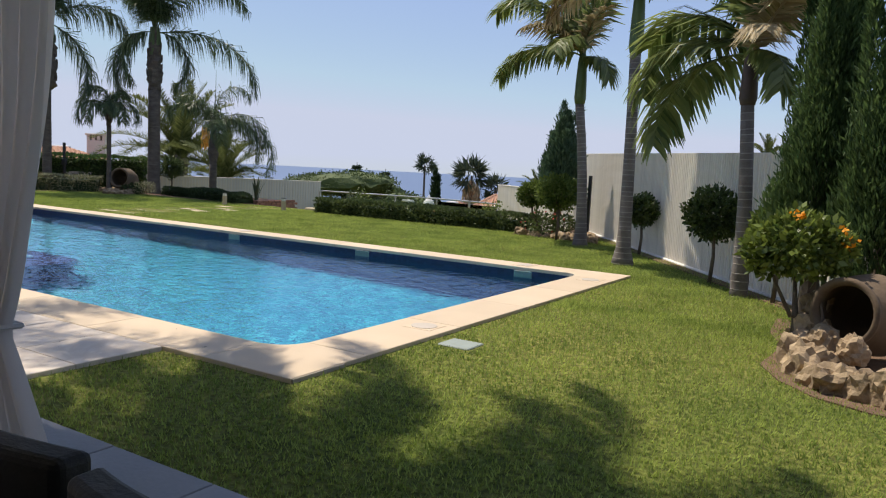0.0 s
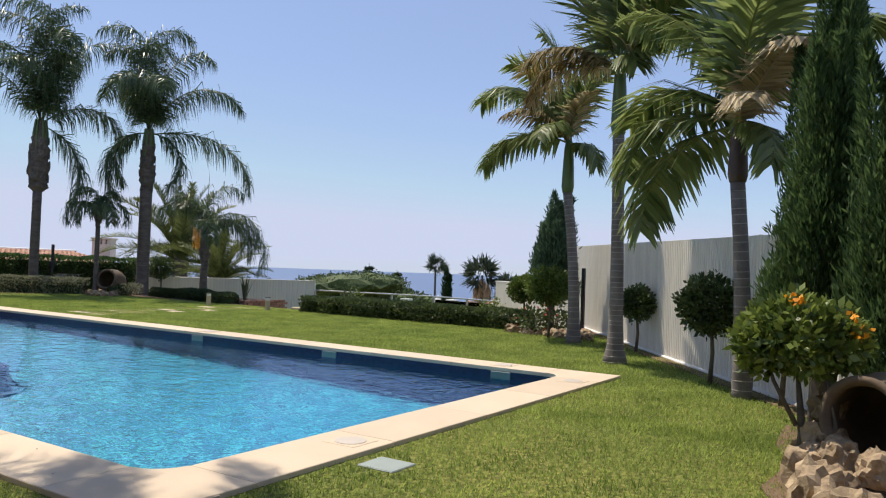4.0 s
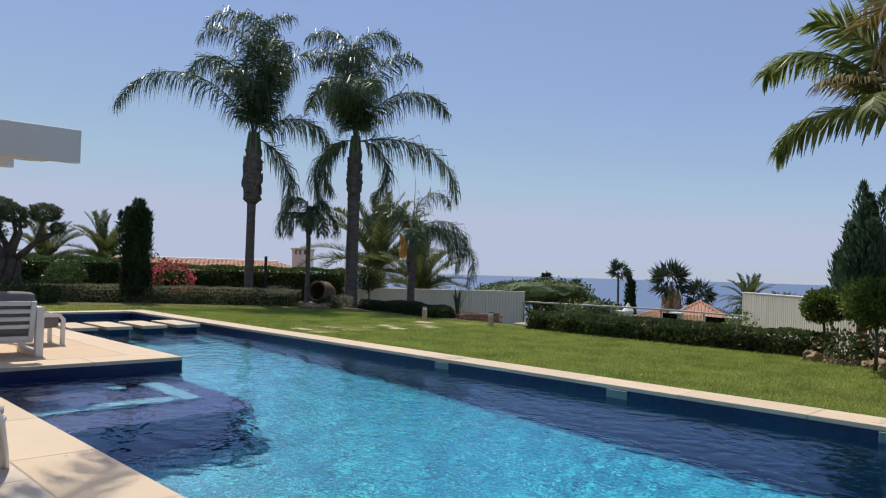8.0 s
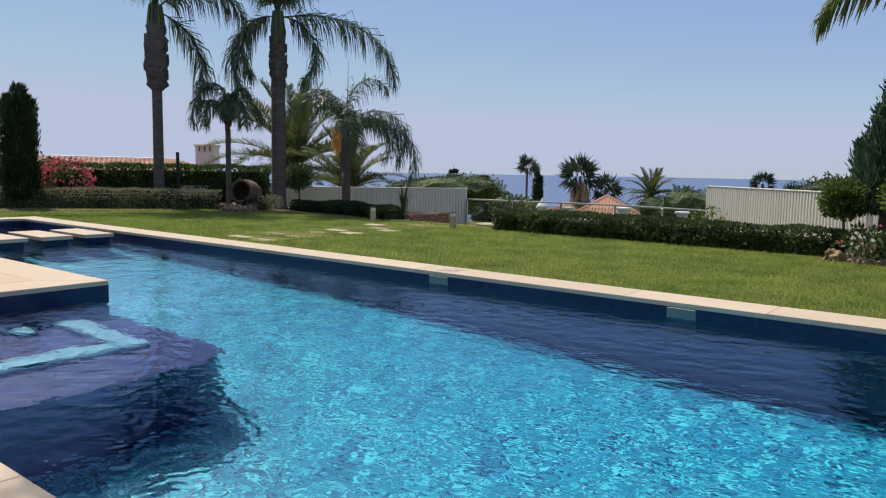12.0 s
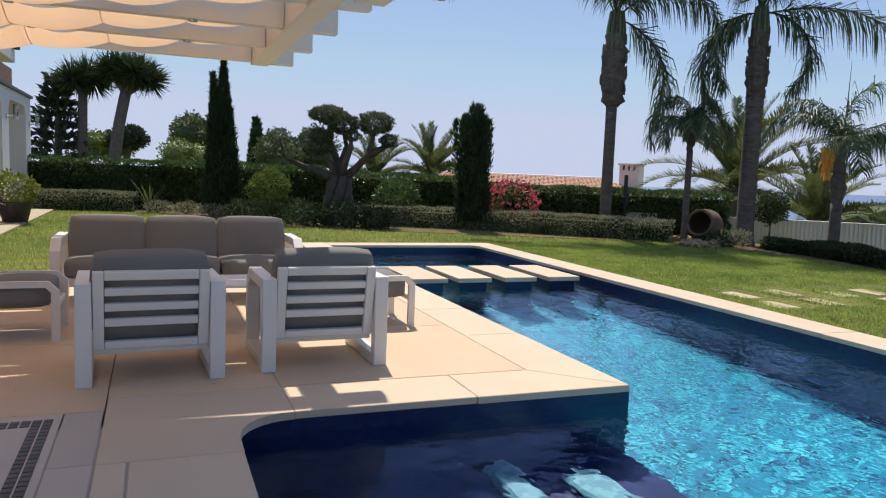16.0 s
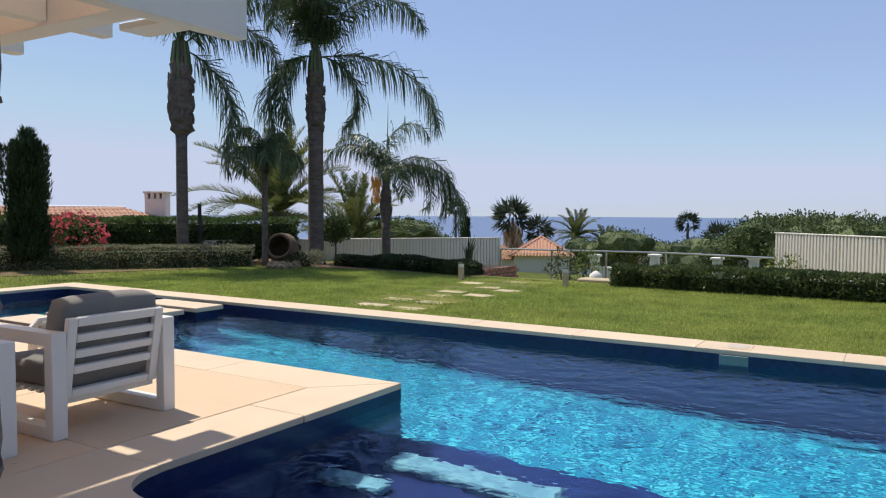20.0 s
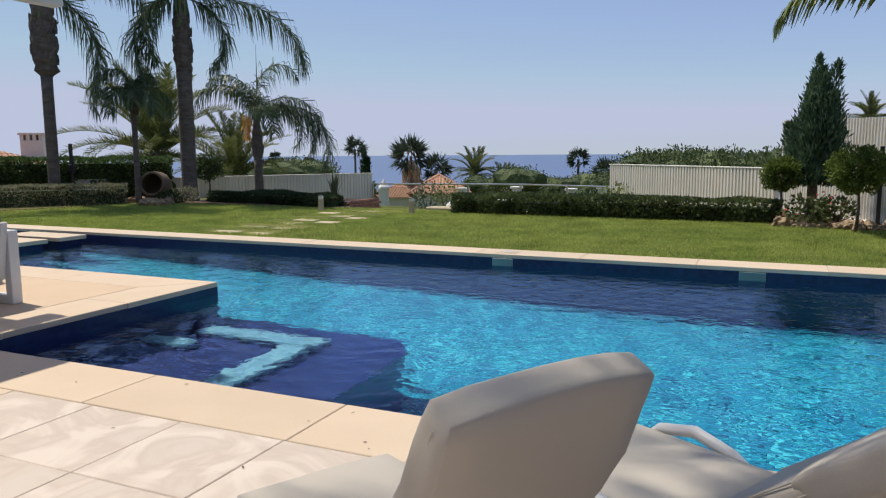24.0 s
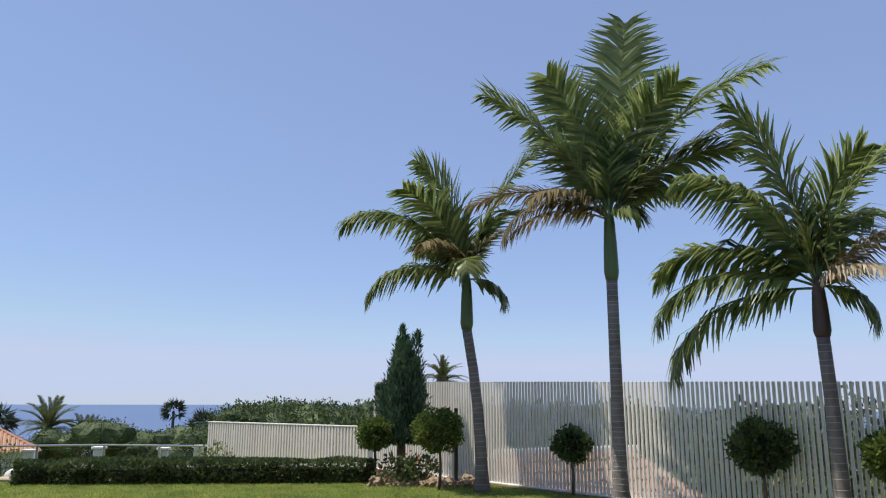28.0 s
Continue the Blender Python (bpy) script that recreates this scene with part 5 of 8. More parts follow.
ol = []
for k in range(6):
    a = k * 1.05
    ol.append(([(0.24 * math.cos(a + z * 1.1) * (1.3 - 0.42 * z), 0.24 * math.sin(a + z * 1.1) * (1.3 - 0.42 * z), z) for z in (0, 0.3, 0.6, 0.9, 1.2)], [0.18, 0.16, 0.13, 0.12, 0.09]))
limbs = (((-0.5, 1.3, 0), (-0.95, 1.42, 0.1), (-1.4, 1.62, 0.1), (-1.5, 2.1, 0)), ((0.42, 1.42, 0), (0.7, 1.75, 0), (0.8, 2.1, -0.1), (0.87, 2.4, 0)), ((0.05, 1.6, 0.1), (0.16, 1.95, 0), (0.06, 2.3, 0)),
         ((-0.1, 1.6, 0.2), (-0.3, 2.0, 0.3), (-0.36, 2.6, 0.3)), ((0.15, 1.5, -0.2), (0.3, 1.9, -0.2), (0.28, 2.2, -0.15)), ((-0.2, 1.45, 0), (-0.45, 1.68, 0.05), (-0.55, 2.05, 0.1)), ((0.7, 1.75, 0), (1.0, 1.9, 0.1), (1.2, 2.05, 0.1)))
for pts in limbs:
    start = [(0, 0, 1.05)] if pts[0][0] != 0.7 else []
    pts = start + [olive_at(*p) for p in pts]
    ol.append((pts, list(np.linspace(0.12, 0.03, len(pts)))))
oc = [(olive_at(-0.36, 2.70, 0.3), (0.38, 0.44, 0.20), 0.2), (olive_at(0.06, 2.47, 0.1), (0.34, 0.36, 0.23), 0.2), (olive_at(0.87, 2.52), (0.38, 0.42, 0.25), 0.22), (olive_at(0.3, 2.2, -0.1), (0.16, 0.18, 0.12), 0.03),
      (olive_at(-0.52, 2.16, 0.1), (0.26, 0.3, 0.17), 0.1), (olive_at(-0.6, 1.85), (0.3, 0.36, 0.12), 0.1), (olive_at(-1.52, 2.12), (0.2, 0.28, 0.18), 0.03), (olive_at(-1.35, 1.68), (0.2, 0.24, 0.1), 0.02), (olive_at(1.2, 2.1), (0.18, 0.2, 0.15), 0.05)]
stem_tree("olive_tree", "old cloud-pruned olive tree with a gnarled trunk", "tree", -26.3, 7.87, -0.03, ol, oc, OLIVE, (0.07, 0.026), 19000, BARKO, seed=140)

# ---- slatted fence, ribbed walls, railing ----
def slat_fence():
    t = thing("fence", "tall white slatted fence along the lawn", "fence", kind="structure")
    d = (FENCE_B - FENCE_A)
    L = d.length
    d = d.normalized()
    rot = math.degrees(math.atan2(d.y, d.x))
    n = int(L / 0.071)
    me = box_mesh(0.036, 0.032, 1.74, 0.003, FENCEW)
    for i in range(n + 1):
        p = FENCE_A + d * (L * i / n)
        o = mesh_obj("slat", me, FENCEW, t)
        o.matrix_basis = pose(p.x, p.y, 1.77 - 0.0165 * L * i / n, 0, 0, rot + rng.normal() * 0.6)
    nrm = Vector((-d.y, d.x))
    if nrm.x < 0:
        nrm = -nrm
    for z in (0.10,):
        a, b = FENCE_A + nrm * 0.055, FENCE_B + nrm * 0.055
        part("rail", tube_bm([(a.x, a.y, z), (b.x, b.y, z)], 0.02, 4), FENCEW, t)
    a, b = FENCE_A, FENCE_B
    bm = box_bm(0, L, -0.06, 0.06, -0.06, 0.03, 0.01)
    bm.transform(pose(a.x, a.y, -0.02, 0, 0, rot))
    part("plinth", bm, STUCCO, t, "low rendered plinth")
    part("post", box_bm(-5.90, -5.84, 14.30, 14.36, -0.03, 1.25, 0.004), BLACKM, t, "dark metal post")
    return t


slat_fence()


def ribbed_wall(name, label, a, b, z0, z1, step=0.095, flip=1):
    """A white wall clad with upright battens."""
    t = thing(name, label, "wall", kind="structure")
    a, b = Vector(a), Vector(b)
    d = b - a
    L = d.length
    rot = math.degrees(math.atan2(d.y, d.x))
    m = pose(a.x, a.y, 0, 0, 0, rot)
    bm = box_bm(0, L, -0.06, 0.06, z0, z1 - 0.012)
    bm.transform(m)
    part("backing", bm, STUCCO, t)
    me = box_mesh(step * 0.62, 0.03, z1 - z0 - 0.02, 0.004, FENCEW)
    n = int(L / step)
    for i in range(n):
        o = mesh_obj("batten", me, FENCEW, t)
        o.matrix_basis = m @ pose((i + 0.5) * L / n, -flip * 0.075, z1 - 0.014)
    bm = box_bm(-0.02, L + 0.02, -0.10, 0.08, z1 - 0.012, z1 + 0.012, 0.004)
    bm.transform(m)
    part("cap", bm, FENCEW, t)
    return t


ribbed_wall("wall_1", "white ribbed garden wall before the sea view", (-24.0, 14.6 + 0.0), (-19.0, 21.45), -0.85, 0.54)
ribbed_wall("wall_2", "white ribbed wall running up to the slatted fence", (-11.43, 21.28), (-7.32, 17.42), -0.85, 0.83)

rail = thing("glass_railing", "glass railing with a steel handrail and posts", "railing", kind="structure")
RP = [(-18.9, 21.35), (-17.4, 21.6), (-15.9, 21.9), (-14.3, 22.1), (-12.8, 21.75), (-11.45, 21.35)]
for i, (x, y) in enumerate(RP):
    part("post", box_bm(x - 0.025, x + 0.025, y - 0.025, y + 0.025, -0.85, 0.2, 0.003), STEEL, rail)
part("handrail", tube_bm([(x, y, 0.215) for x, y in RP], 0.025, 8), STEEL, rail, "steel handrail")
for a, b in zip(RP, RP[1:]):
    va, vb = Vector(a), Vector(b)
    dd = (vb - va).normalized()
    bm = box_bm(0.06, (vb - va).length - 0.06, -0.006, 0.006, -0.78, 0.12)
    bm.transform(pose(va.x, va.y, 0, 0, 0, math.degrees(math.atan2(dd.y, dd.x))))
    o = part("glass_pane", bm, GLASS, rail, "clear glass pane")
    o.visible_shadow = False

# white balusters beyond the railing
bal = thing("balustrade", "low white rendered parapet with square posts", "wall", kind="structure")
for i, (x, y) in enumerate(((-17.2, 24.6), (-15.4, 25.0), (-13.6, 25.3), (-12.6, 25.5), (-11.2, 25.7), (-10.0, 25.8))):
    part("pier", box_bm(x - 0.13, x + 0.13, y - 0.13, y + 0.13, -1.6, -0.12 + 0.05 * (i % 2), 0.02), STUCCO, bal)
    part("pier_cap", box_bm(x - 0.18, x + 0.18, y - 0.18, y + 0.18, -0.12 + 0.05 * (i % 2), -0.04 + 0.05 * (i % 2), 0.015), STUCCO, bal)
part("parapet", box_bm(-17.2, -15.6, 24.5, 24.75, -1.6, -0.42, 0.02), STUCCO, bal)
part("parapet", box_bm(-13.4, -10.0, 25.4, 25.65, -1.6, -0.62, 0.02), STUCCO, bal)

# ---- stepping stones, lights, steps and planter ----
for i, (x, y, rz) in enumerate(((-15.33, 10.33, 4), (-14.68, 10.28, -3), (-15.40, 11.09, 3), (-14.76, 11.06, 0), (-15.2, 11.85, -4), (-14.62, 12.22, 5), (-15.28, 12.5, 2), (-14.55, 13.1, -4), (-15.1, 13.45, 3), (-15.75, 13.95, 0), (-15.1, 14.5, 2))):
    o = mesh_obj("stepping_stone", box_mesh(0.47, 0.29, 0.06, 0.012, STONE), STONE)
    o.matrix_basis = pose(x, y, -0.024, rng.normal() * 0.8, rng.normal() * 0.8, rz)
    tagged(o, "beige square stepping stone set in the lawn", "paving stone", group="stepping stones")


def bollard(x, y):
    t = thing("bollard_light", "short post light with pale lens at the garden path", "garden light", pose(x, y, -0.03), group="bollard lights")
    part("post", box_bm(-0.045, 0.045, -0.045, 0.045, 0, 0.25, 0.006), STONE, t)
    part("lens", box_bm(-0.04, 0.04, -0.04, 0.04, 0.25, 0.315, 0.004), PAINT, t, "frosted lens")
    part("cap", box_bm(-0.048, 0.048, -0.048, 0.048, 0.315, 0.332, 0.004), BLACKM, t)


bollard(-16.23, 14.42)
bollard(-14.05, 14.4)
pl = thing("brick_planter", "low brick planter beside the garden steps", "planter", kind="")
part("soil", box_bm(-18.2, -16.6, 16.0, 17.5, -0.6, 0.02), SOIL, pl)
bme = box_mesh(0.21, 0.10, 0.065, 0.006, BRICK)
for row in range(6):
    for k in range(7):
        o = mesh_obj("brick", bme, BRICK, pl)
        o.location = (-18.1 + 0.225 * k + (0.11 if row % 2 else 0), 15.95, 0.06 - row * 0.075)
        o = mesh_obj("brick", bme, BRICK, pl)
        o.matrix_basis = pose(-16.55, 16.0 + 0.225 * k + (0.11 if row % 2 else 0), 0.06 - row * 0.075, 0, 0, 90)
for i, z in enumerate((-0.20, -0.38, -0.56)):
    box_thing("garden_step", "sand-coloured stone garden step", "step", STONE, -16.4, -13.5, 15.55 + 0.36 * i, 15.98 + 0.36 * i, z - 0.2, z)
box_thing("edge_stone", "flat sand-coloured edging stone at the top step", "kerb", STONE, -14.2, -13.3, 15.35, 15.75, -0.1, 0.03, bevel=0.02)


def blade_plant(name, label, x, y, z0, n, h, w, mat, spread, seed, cat="plant", group="", edge=None):
    """Upright sword leaves."""
    t = thing(name, label, cat, pose(x, y, z0), group=group)
    rr = random.Random(seed)
    for i in range(n):
        a = rr.uniform(0, 6.28)
        hh = h * rr.uniform(0.55, 1.0)
        lean = rr.uniform(0.05, 1) * spread * hh
        b = Vector((math.cos(a), math.sin(a), 0))
        s = Vector((-b.y, b.x, 0))
        bm = bmesh.new()
        pv = None
        base = b * rr.uniform(0, 0.08)
        for u, ww in ((0, 0.6), (0.35, 1), (0.7, 0.75), (1.0, 0.05)):
            c = base + b * lean * u * u + Vector((0, 0, hh * u))
            q = [bm.verts.new(c + s * w * ww / 2), bm.verts.new(c + b * w * 0.15 * ww), bm.verts.new(c - s * w * ww / 2)]
            if pv:
                bm.faces.new((pv[0], pv[1], q[1], q[0]))
                bm.faces.new((pv[1], pv[2], q[2], q[1]))
            pv = q
        leaf = part("leaf", bm, mat, t)
        if edge:
            bm = bmesh.new()
            for sd in (-1, 1):
                tube_bm([base + b * lean * u * u + Vector((0, 0, hh * u)) + s * w * ww / 2 * sd for u, ww in ((0, 0.6), (0.35, 1), (0.7, 0.75), (1.0, 0.05))], 0.0045, 4, True, bm)
            part("leaf_margin", bm, edge, leaf, "pale yellow leaf margin")
    return t


blade_plant("snake_plant", "spiky sword-leaved plant in the brick planter", -17.3, 16.6, 0.0, 12, 0.85, 0.06, SNAKE, 0.45, 4)
blade_plant("yucca", "spiky young yucca at the hedge end", -29.9, 3.5, -0.03, 16, 1.0, 0.05, DFROND, 0.9, 5)

SC = lathe_bm([(0.0, 0.0), (0.25, 0.02), (0.3, 0.15), (0.26, 0.32), (0.14, 0.42), (0.16, 0.5), (0.14, 0.6), (0.05, 0.66), (0.01, 0.68)], 14)
SC.transform(pose(-15.0, 18.6, -0.75, 0, 0, 0))
st = part("garden_statue", SC, STUCCO, None, smooth=True)
tagged(st, "small rounded white garden statue near the steps", "statue")


# ---- rocks and urns ----
def rock(x, y, z, s, seed, name="rock", label="rough brown garden rock edging the bed", group="bed rocks", mat=None):
    bm = bmesh.new()
    bmesh.ops.create_icosphere(bm, subdivisions=3, radius=1)
    o = Vector((seed * 1.7, seed * 0.9, 0))
    for v in bm.verts:
        n = v.co.normalized()
        k = 1 + 0.4 * noise.noise(n * 1.6 + o) + 0.30 * noise.noise(n * 4.2 + o) + 0.16 * noise.noise(n * 9 + o)
        v.co = Vector((n.x * s[0], n.y * s[1], n.z * s[2])) * k
        v.co.z = max(v.co.z, -s[2] * 0.55)
    bm.transform(pose(x, y, z, 0, 0, seed * 47))
    ob = part(name, bm, mat or ROCK, None)
    return tagged(ob, label, "rock", group=group)


rr = random.Random(12)
for i, (x, y, s) in enumerate(((-1.12, 6.55, 0.11), (-1.06, 6.2, 0.13), (-1.0, 5.88, 0.12), (-0.92, 5.65, 0.09), (-1.14, 6.85, 0.10), (-0.80, 5.55, 0.11), (-0.64, 5.48, 0.10), (-0.48, 5.42, 0.11), (-1.02, 6.4, 0.12), (-0.9, 5.95, 0.10), (-0.32, 5.38, 0.10), (-1.1, 7.2, 0.10), (-0.72, 5.72, 0.09))):
    rock(x - 0.09, y + 0.02, s * 0.5 - 0.03, (s * 1.15, s * 1.1, s * rr.uniform(1.0, 1.7)), 10 + i)
for i, (x, y, z, s) in enumerate(((-1.0, 6.45, 0.2, 0.13), (-0.98, 6.75, 0.22, 0.12), (-0.9, 6.2, 0.18, 0.11), (-1.0, 6.6, 0.38, 0.10), (-0.98, 7.0, 0.2, 0.12), (-0.72, 6.02, 0.16, 0.1))):
    rock(x - 0.10, y, z - 0.02, (s * 1.1, s, s * 1.1), 120 + i)
for i in range(13):
    x, y = -7.25 + 0.14 * i + rr.uniform(-0.04, 0.04), 14.28 + rr.uniform(-0.1, 0.12) - 0.03 * i
    s = rr.uniform(0.06, 0.13)
    rock(x, y, s * 0.4 - 0.03, (s * 1.2, s, s), 40 + i, mat=None)
for i in range(14):
    a = -0.7 + i * 0.28
    x, y = -21.55 + 0.75 * math.cos(a), 14.85 + 0.55 * math.sin(a) - 0.3
    s = rr.uniform(0.09, 0.16)
    rock(x, y, s * 0.4 - 0.03, (s * 1.2, s, s), 70 + i)


def soil_patch(pts, z=-0.02):
    o = part("soil_bed", prism_bm(pts, z - 0.08, z), SOIL, None)
    return tagged(o, "reddish bare soil of a planting bed", "soil", kind="structure")


soil_patch([(-1.50, 7.3), (-1.33, 6.78), (-1.38, 6.0), (-1.2, 5.6), (-0.95, 5.33), (-0.65, 5.2), (0.6, 5.2), (0.8, 6.2), (-0.6, 7.9), (-1.55, 8.1)])
fn = Vector((FENCE_B.y - FENCE_A.y, FENCE_A.x - FENCE_B.x)).normalized()
fs = -1 if (fn.x * (-8 - FENCE_A.x) + fn.y * (10 - FENCE_A.y)) < 0 else 1
strip = [FENCE_A + fn * fs * 0.02, FENCE_B + fn * fs * 0.02, FENCE_B + fn * fs * 0.26, FENCE_A + fn * fs * 0.22]
soil_patch([(p.x, p.y) for p in strip][::fs], -0.014)
soil_patch([(-7.5, 14.3), (-6.4, 13.98), (-5.7, 14.0), (-6.4, 15.2), (-7.3, 15.4)])
soil_patch([(-22.4, 14.5), (-21.6, 14.2), (-20.6, 14.9), (-19.3, 15.5), (-16.3, 15.0), (-16.2, 15.6), (-20.3, 16.9), (-22.6, 16.0)])
soil_patch([(-30.6, 0.3), (-30.05, 3.5), (-28.6, 4.6), (-26.2, 5.7), (-25.2, 6.6), (-24.4, 8.6), (-22.3, 13.6), (-22.0, 14.4), (-23.2, 16.2), (-25.4, 13.9), (-29.4, 8.2), (-31.7, 4.2), (-31.9, 0.2)], -0.014)


def urn(x, y, z, s, aim, tilt, label):
    """A big clay jar lying on its side, open at the mouth."""
    bm = bmesh.new()
    prof = [(0.10, -0.62), (0.26, -0.55), (0.40, -0.35), (0.46, -0.1), (0.43, 0.15), (0.36, 0.32), (0.34, 0.38), (0.38, 0.42), (0.385, 0.46), (0.33, 0.47), (0.30, 0.40), (0.33, 0.28), (0.39, 0.12), (0.42, -0.1), (0.36, -0.32), (0.2, -0.5), (0.0, -0.52)]
    seg = 28
    rings = [[bm.verts.new((max(r, 0.001) * math.cos(2 * math.pi * k / seg), max(r, 0.001) * math.sin(2 * math.pi * k / seg), h)) for k in range(seg)] for r, h in prof]
    for a, b in zip(rings, rings[1:]):
        for k in range(seg):
            bm.faces.new((a[k], a[(k + 1) % seg], b[(k + 1) % seg], b[k]))
    bm.faces.new(rings[0][::-1])
    for v in bm.verts:
        v.co += v.co.normalized() * 0.02 * noise.noise(v.co * 6)
    bm.transform(pose(x, y, z, 0, 0, aim) @ pose(0, 0, 0, tilt, 0, 0) @ Matrix.Scale(s, 4))
    bmesh.ops.recalc_face_normals(bm, faces=bm.faces[:])
    ob = part("urn", bm, CLAY, None, smooth=True)
    return tagged(ob, label, "urn", group="clay urns")


urn(-0.77, 6.5, 0.35, 0.65, -28, 84, "large weathered clay urn lying on its side among rocks")
urn(-21.7, 15.22, 0.40, 0.80, 28, 80, "clay urn tilted on its side between the palms")

# drain cover and round skimmer lids
o = part("drain_cover", box_bm(-3.40, -3.14, 4.90, 5.14, -0.06, -0.02, 0.006), rough_mat("drain_plastic", (0.33, 0.37, 0.33), (0.26, 0.3, 0.27), 0.6, 6, 60, 0.1), None)
tagged(o, "grey-green square drain cover in the lawn", "drain cover")
for i, (x, y) in enumerate(((-3.74, 5.25), (-3.74, 8.9), (-10.27, 9.52), (-4.9, 9.52))):
    lid = thing("skimmer_lid", "round pale lid set in the pool edging", "lid", pose(x, y, 0.0), group="skimmer lids")
    part("frame", box_bm(-0.13, 0.13, -0.13, 0.13, -0.01, 0.003, 0.002), COPING, lid)
    part("disc", lathe_bm([(0.105, 0.003), (0.105, 0.006), (0.095, 0.008), (0.0, 0.008)], 24), GREYSLAB, lid, "pale round disc")
# floor joints of the pool's bridge: four floating slabs
for i, y in enumerate((6.86, 7.47, 8.13, 8.79)):
    t = thing("floating_slab", "beige slab bridging the pool on a navy block", "paving slab", pose(-17.52, y, 0.0), group="slabs across the pool")
    part("top", box_bm(-0.62, 0.62, -0.235, 0.235, -0.06, 0.0, 0.006), COPING, t)
    part("block", box_bm(-0.56, 0.56, -0.19, 0.19, FLOOR_Z, -0.062), NAVY, t, "navy mosaic block")

# ---- two palms on the pool terrace ----
def grooved_trunk(path, rad, z_rings, seed):
    """A palm trunk with upright fibre grooves and a step at each old leaf ring."""
    seg = 72
    top = path[-1][2]
    zs = np.arange(0, top, 0.035)
    V, F = [], []
    for z in zs:
        u = z / top * 11
        i = min(int(u), 10)
        c = Vector(path[i]).lerp(Vector(path[i + 1]), u - i)
        q = rad[i] + (rad[i + 1] - rad[i]) * (u - i)
        for k in range(seg):
            a = 2 * math.pi * k / seg
            e = Vector((math.cos(a), math.sin(a), 0))
            wave = 0.014 * noise.noise(e * 1.7 + Vector((seed, 0, 0)))
            below = min((z + wave - r for r in z_rings if z + wave >= r), default=0.2)
            step = 0.008 * math.exp(-below / 0.05) - 0.006 * math.exp(-(below / 0.012) ** 2)
            groove = 0.0045 * noise.noise(e * 11 + Vector((0, 0, z * 0.9))) + 0.003 * noise.noise(e * 23 + Vector((0, 0, z * 2.0)))
            V.append(tuple(c + e * (q + step + groove)))
    n = len(zs)
    for j in range(n - 1):
        for k in range(seg):
            a, b = j * seg + k, j * seg + (k + 1) % seg
            F.append((a, b, b + seg, a + seg))
    return fast_mesh("trunk", V, F, BARKN, True)


def terrace_palm(x, y, r, h, seed, label, plan=((0, 3, 0), (1, 6, 20), (2, 7, 40), (3, 5, 10)), lean=0.0, kinds=QUEEN):
    t = thing("terrace_palm", label, "palm tree", pose(x, y, 0.0), group="palms on the terrace")
    path = [(0.04 * math.sin(z * 0.7 + seed), 0.03 * math.sin(z * 0.5 + seed) + lean * max(0, (z - 2.5) / (h - 2.5)) ** 1.5, z) for z in np.linspace(0, h, 12)]
    rad = [r * (1.05 - 0.01 * i) for i in range(12)]
    rings, z = [], 0.3
    while z < h - 0.2:
        rings.append(z)
        z += 0.19 + 0.06 * rng.random()
    mesh_obj("trunk", grooved_trunk(path, rad, rings, seed), BARKN, t)
    for z in rings:
        i = int(z / h * 11)
        u = z / h * 11 - i
        c = Vector(path[i]).lerp(Vector(path[min(i + 1, 11)]), u)
        q = rad[i] + (rad[min(i + 1, 11)] - rad[i]) * u
        pts = []
        for k in range(37):
            a = 2 * math.pi * k / 36
            e = Vector((math.cos(a), math.sin(a), 0))
            pts.append(c + e * (q + 0.001) - Vector((0, 0, 0.014 * noise.noise(e * 1.7 + Vector((seed, 0, 0))))))
        part("leaf_scar", tube_bm(pts, 0.006, 5, False), DARKSCAR, t)
    crown(t, kinds, plan, (path[-1][0], path[-1][1], h), seed, 0.70)
    return t


AIRY = {k: [frond_mesh("airy_frond", QFROND, ln, a0, bd, 0.8, 92, 0.03, "plume", 700 + 10 * i + k, tw, 0.03, cu) for i, tw in enumerate((-0.25, 0.1, 0.3))]
        for k, (ln, a0, bd, cu) in enumerate(((5.0, 86, 150, 3.4), (4.7, 76, 150, 1.9), (4.6, 52, 132, 1.5)))}
DARKSCAR = rough_mat("dark_leaf_scar", (0.13, 0.10, 0.08), (0.06, 0.047, 0.038), 0.95, 12, 60, 0.6)
terrace_palm(-9.985, 2.24, 0.175, 6.3, 5, "palm trunk with grooved bark and dark rings beside the lounge", ((0, 2, 0), (1, 6, 50), (2, 6, 15)), 1.2, AIRY)
terrace_palm(-6.17, 2.36, 0.135, 6.7, 9, "pale ringed palm trunk beside the sun loungers", ((0, 5, 0), (1, 9, 20), (2, 11, 40), (3, 9, 10)), 0.4)

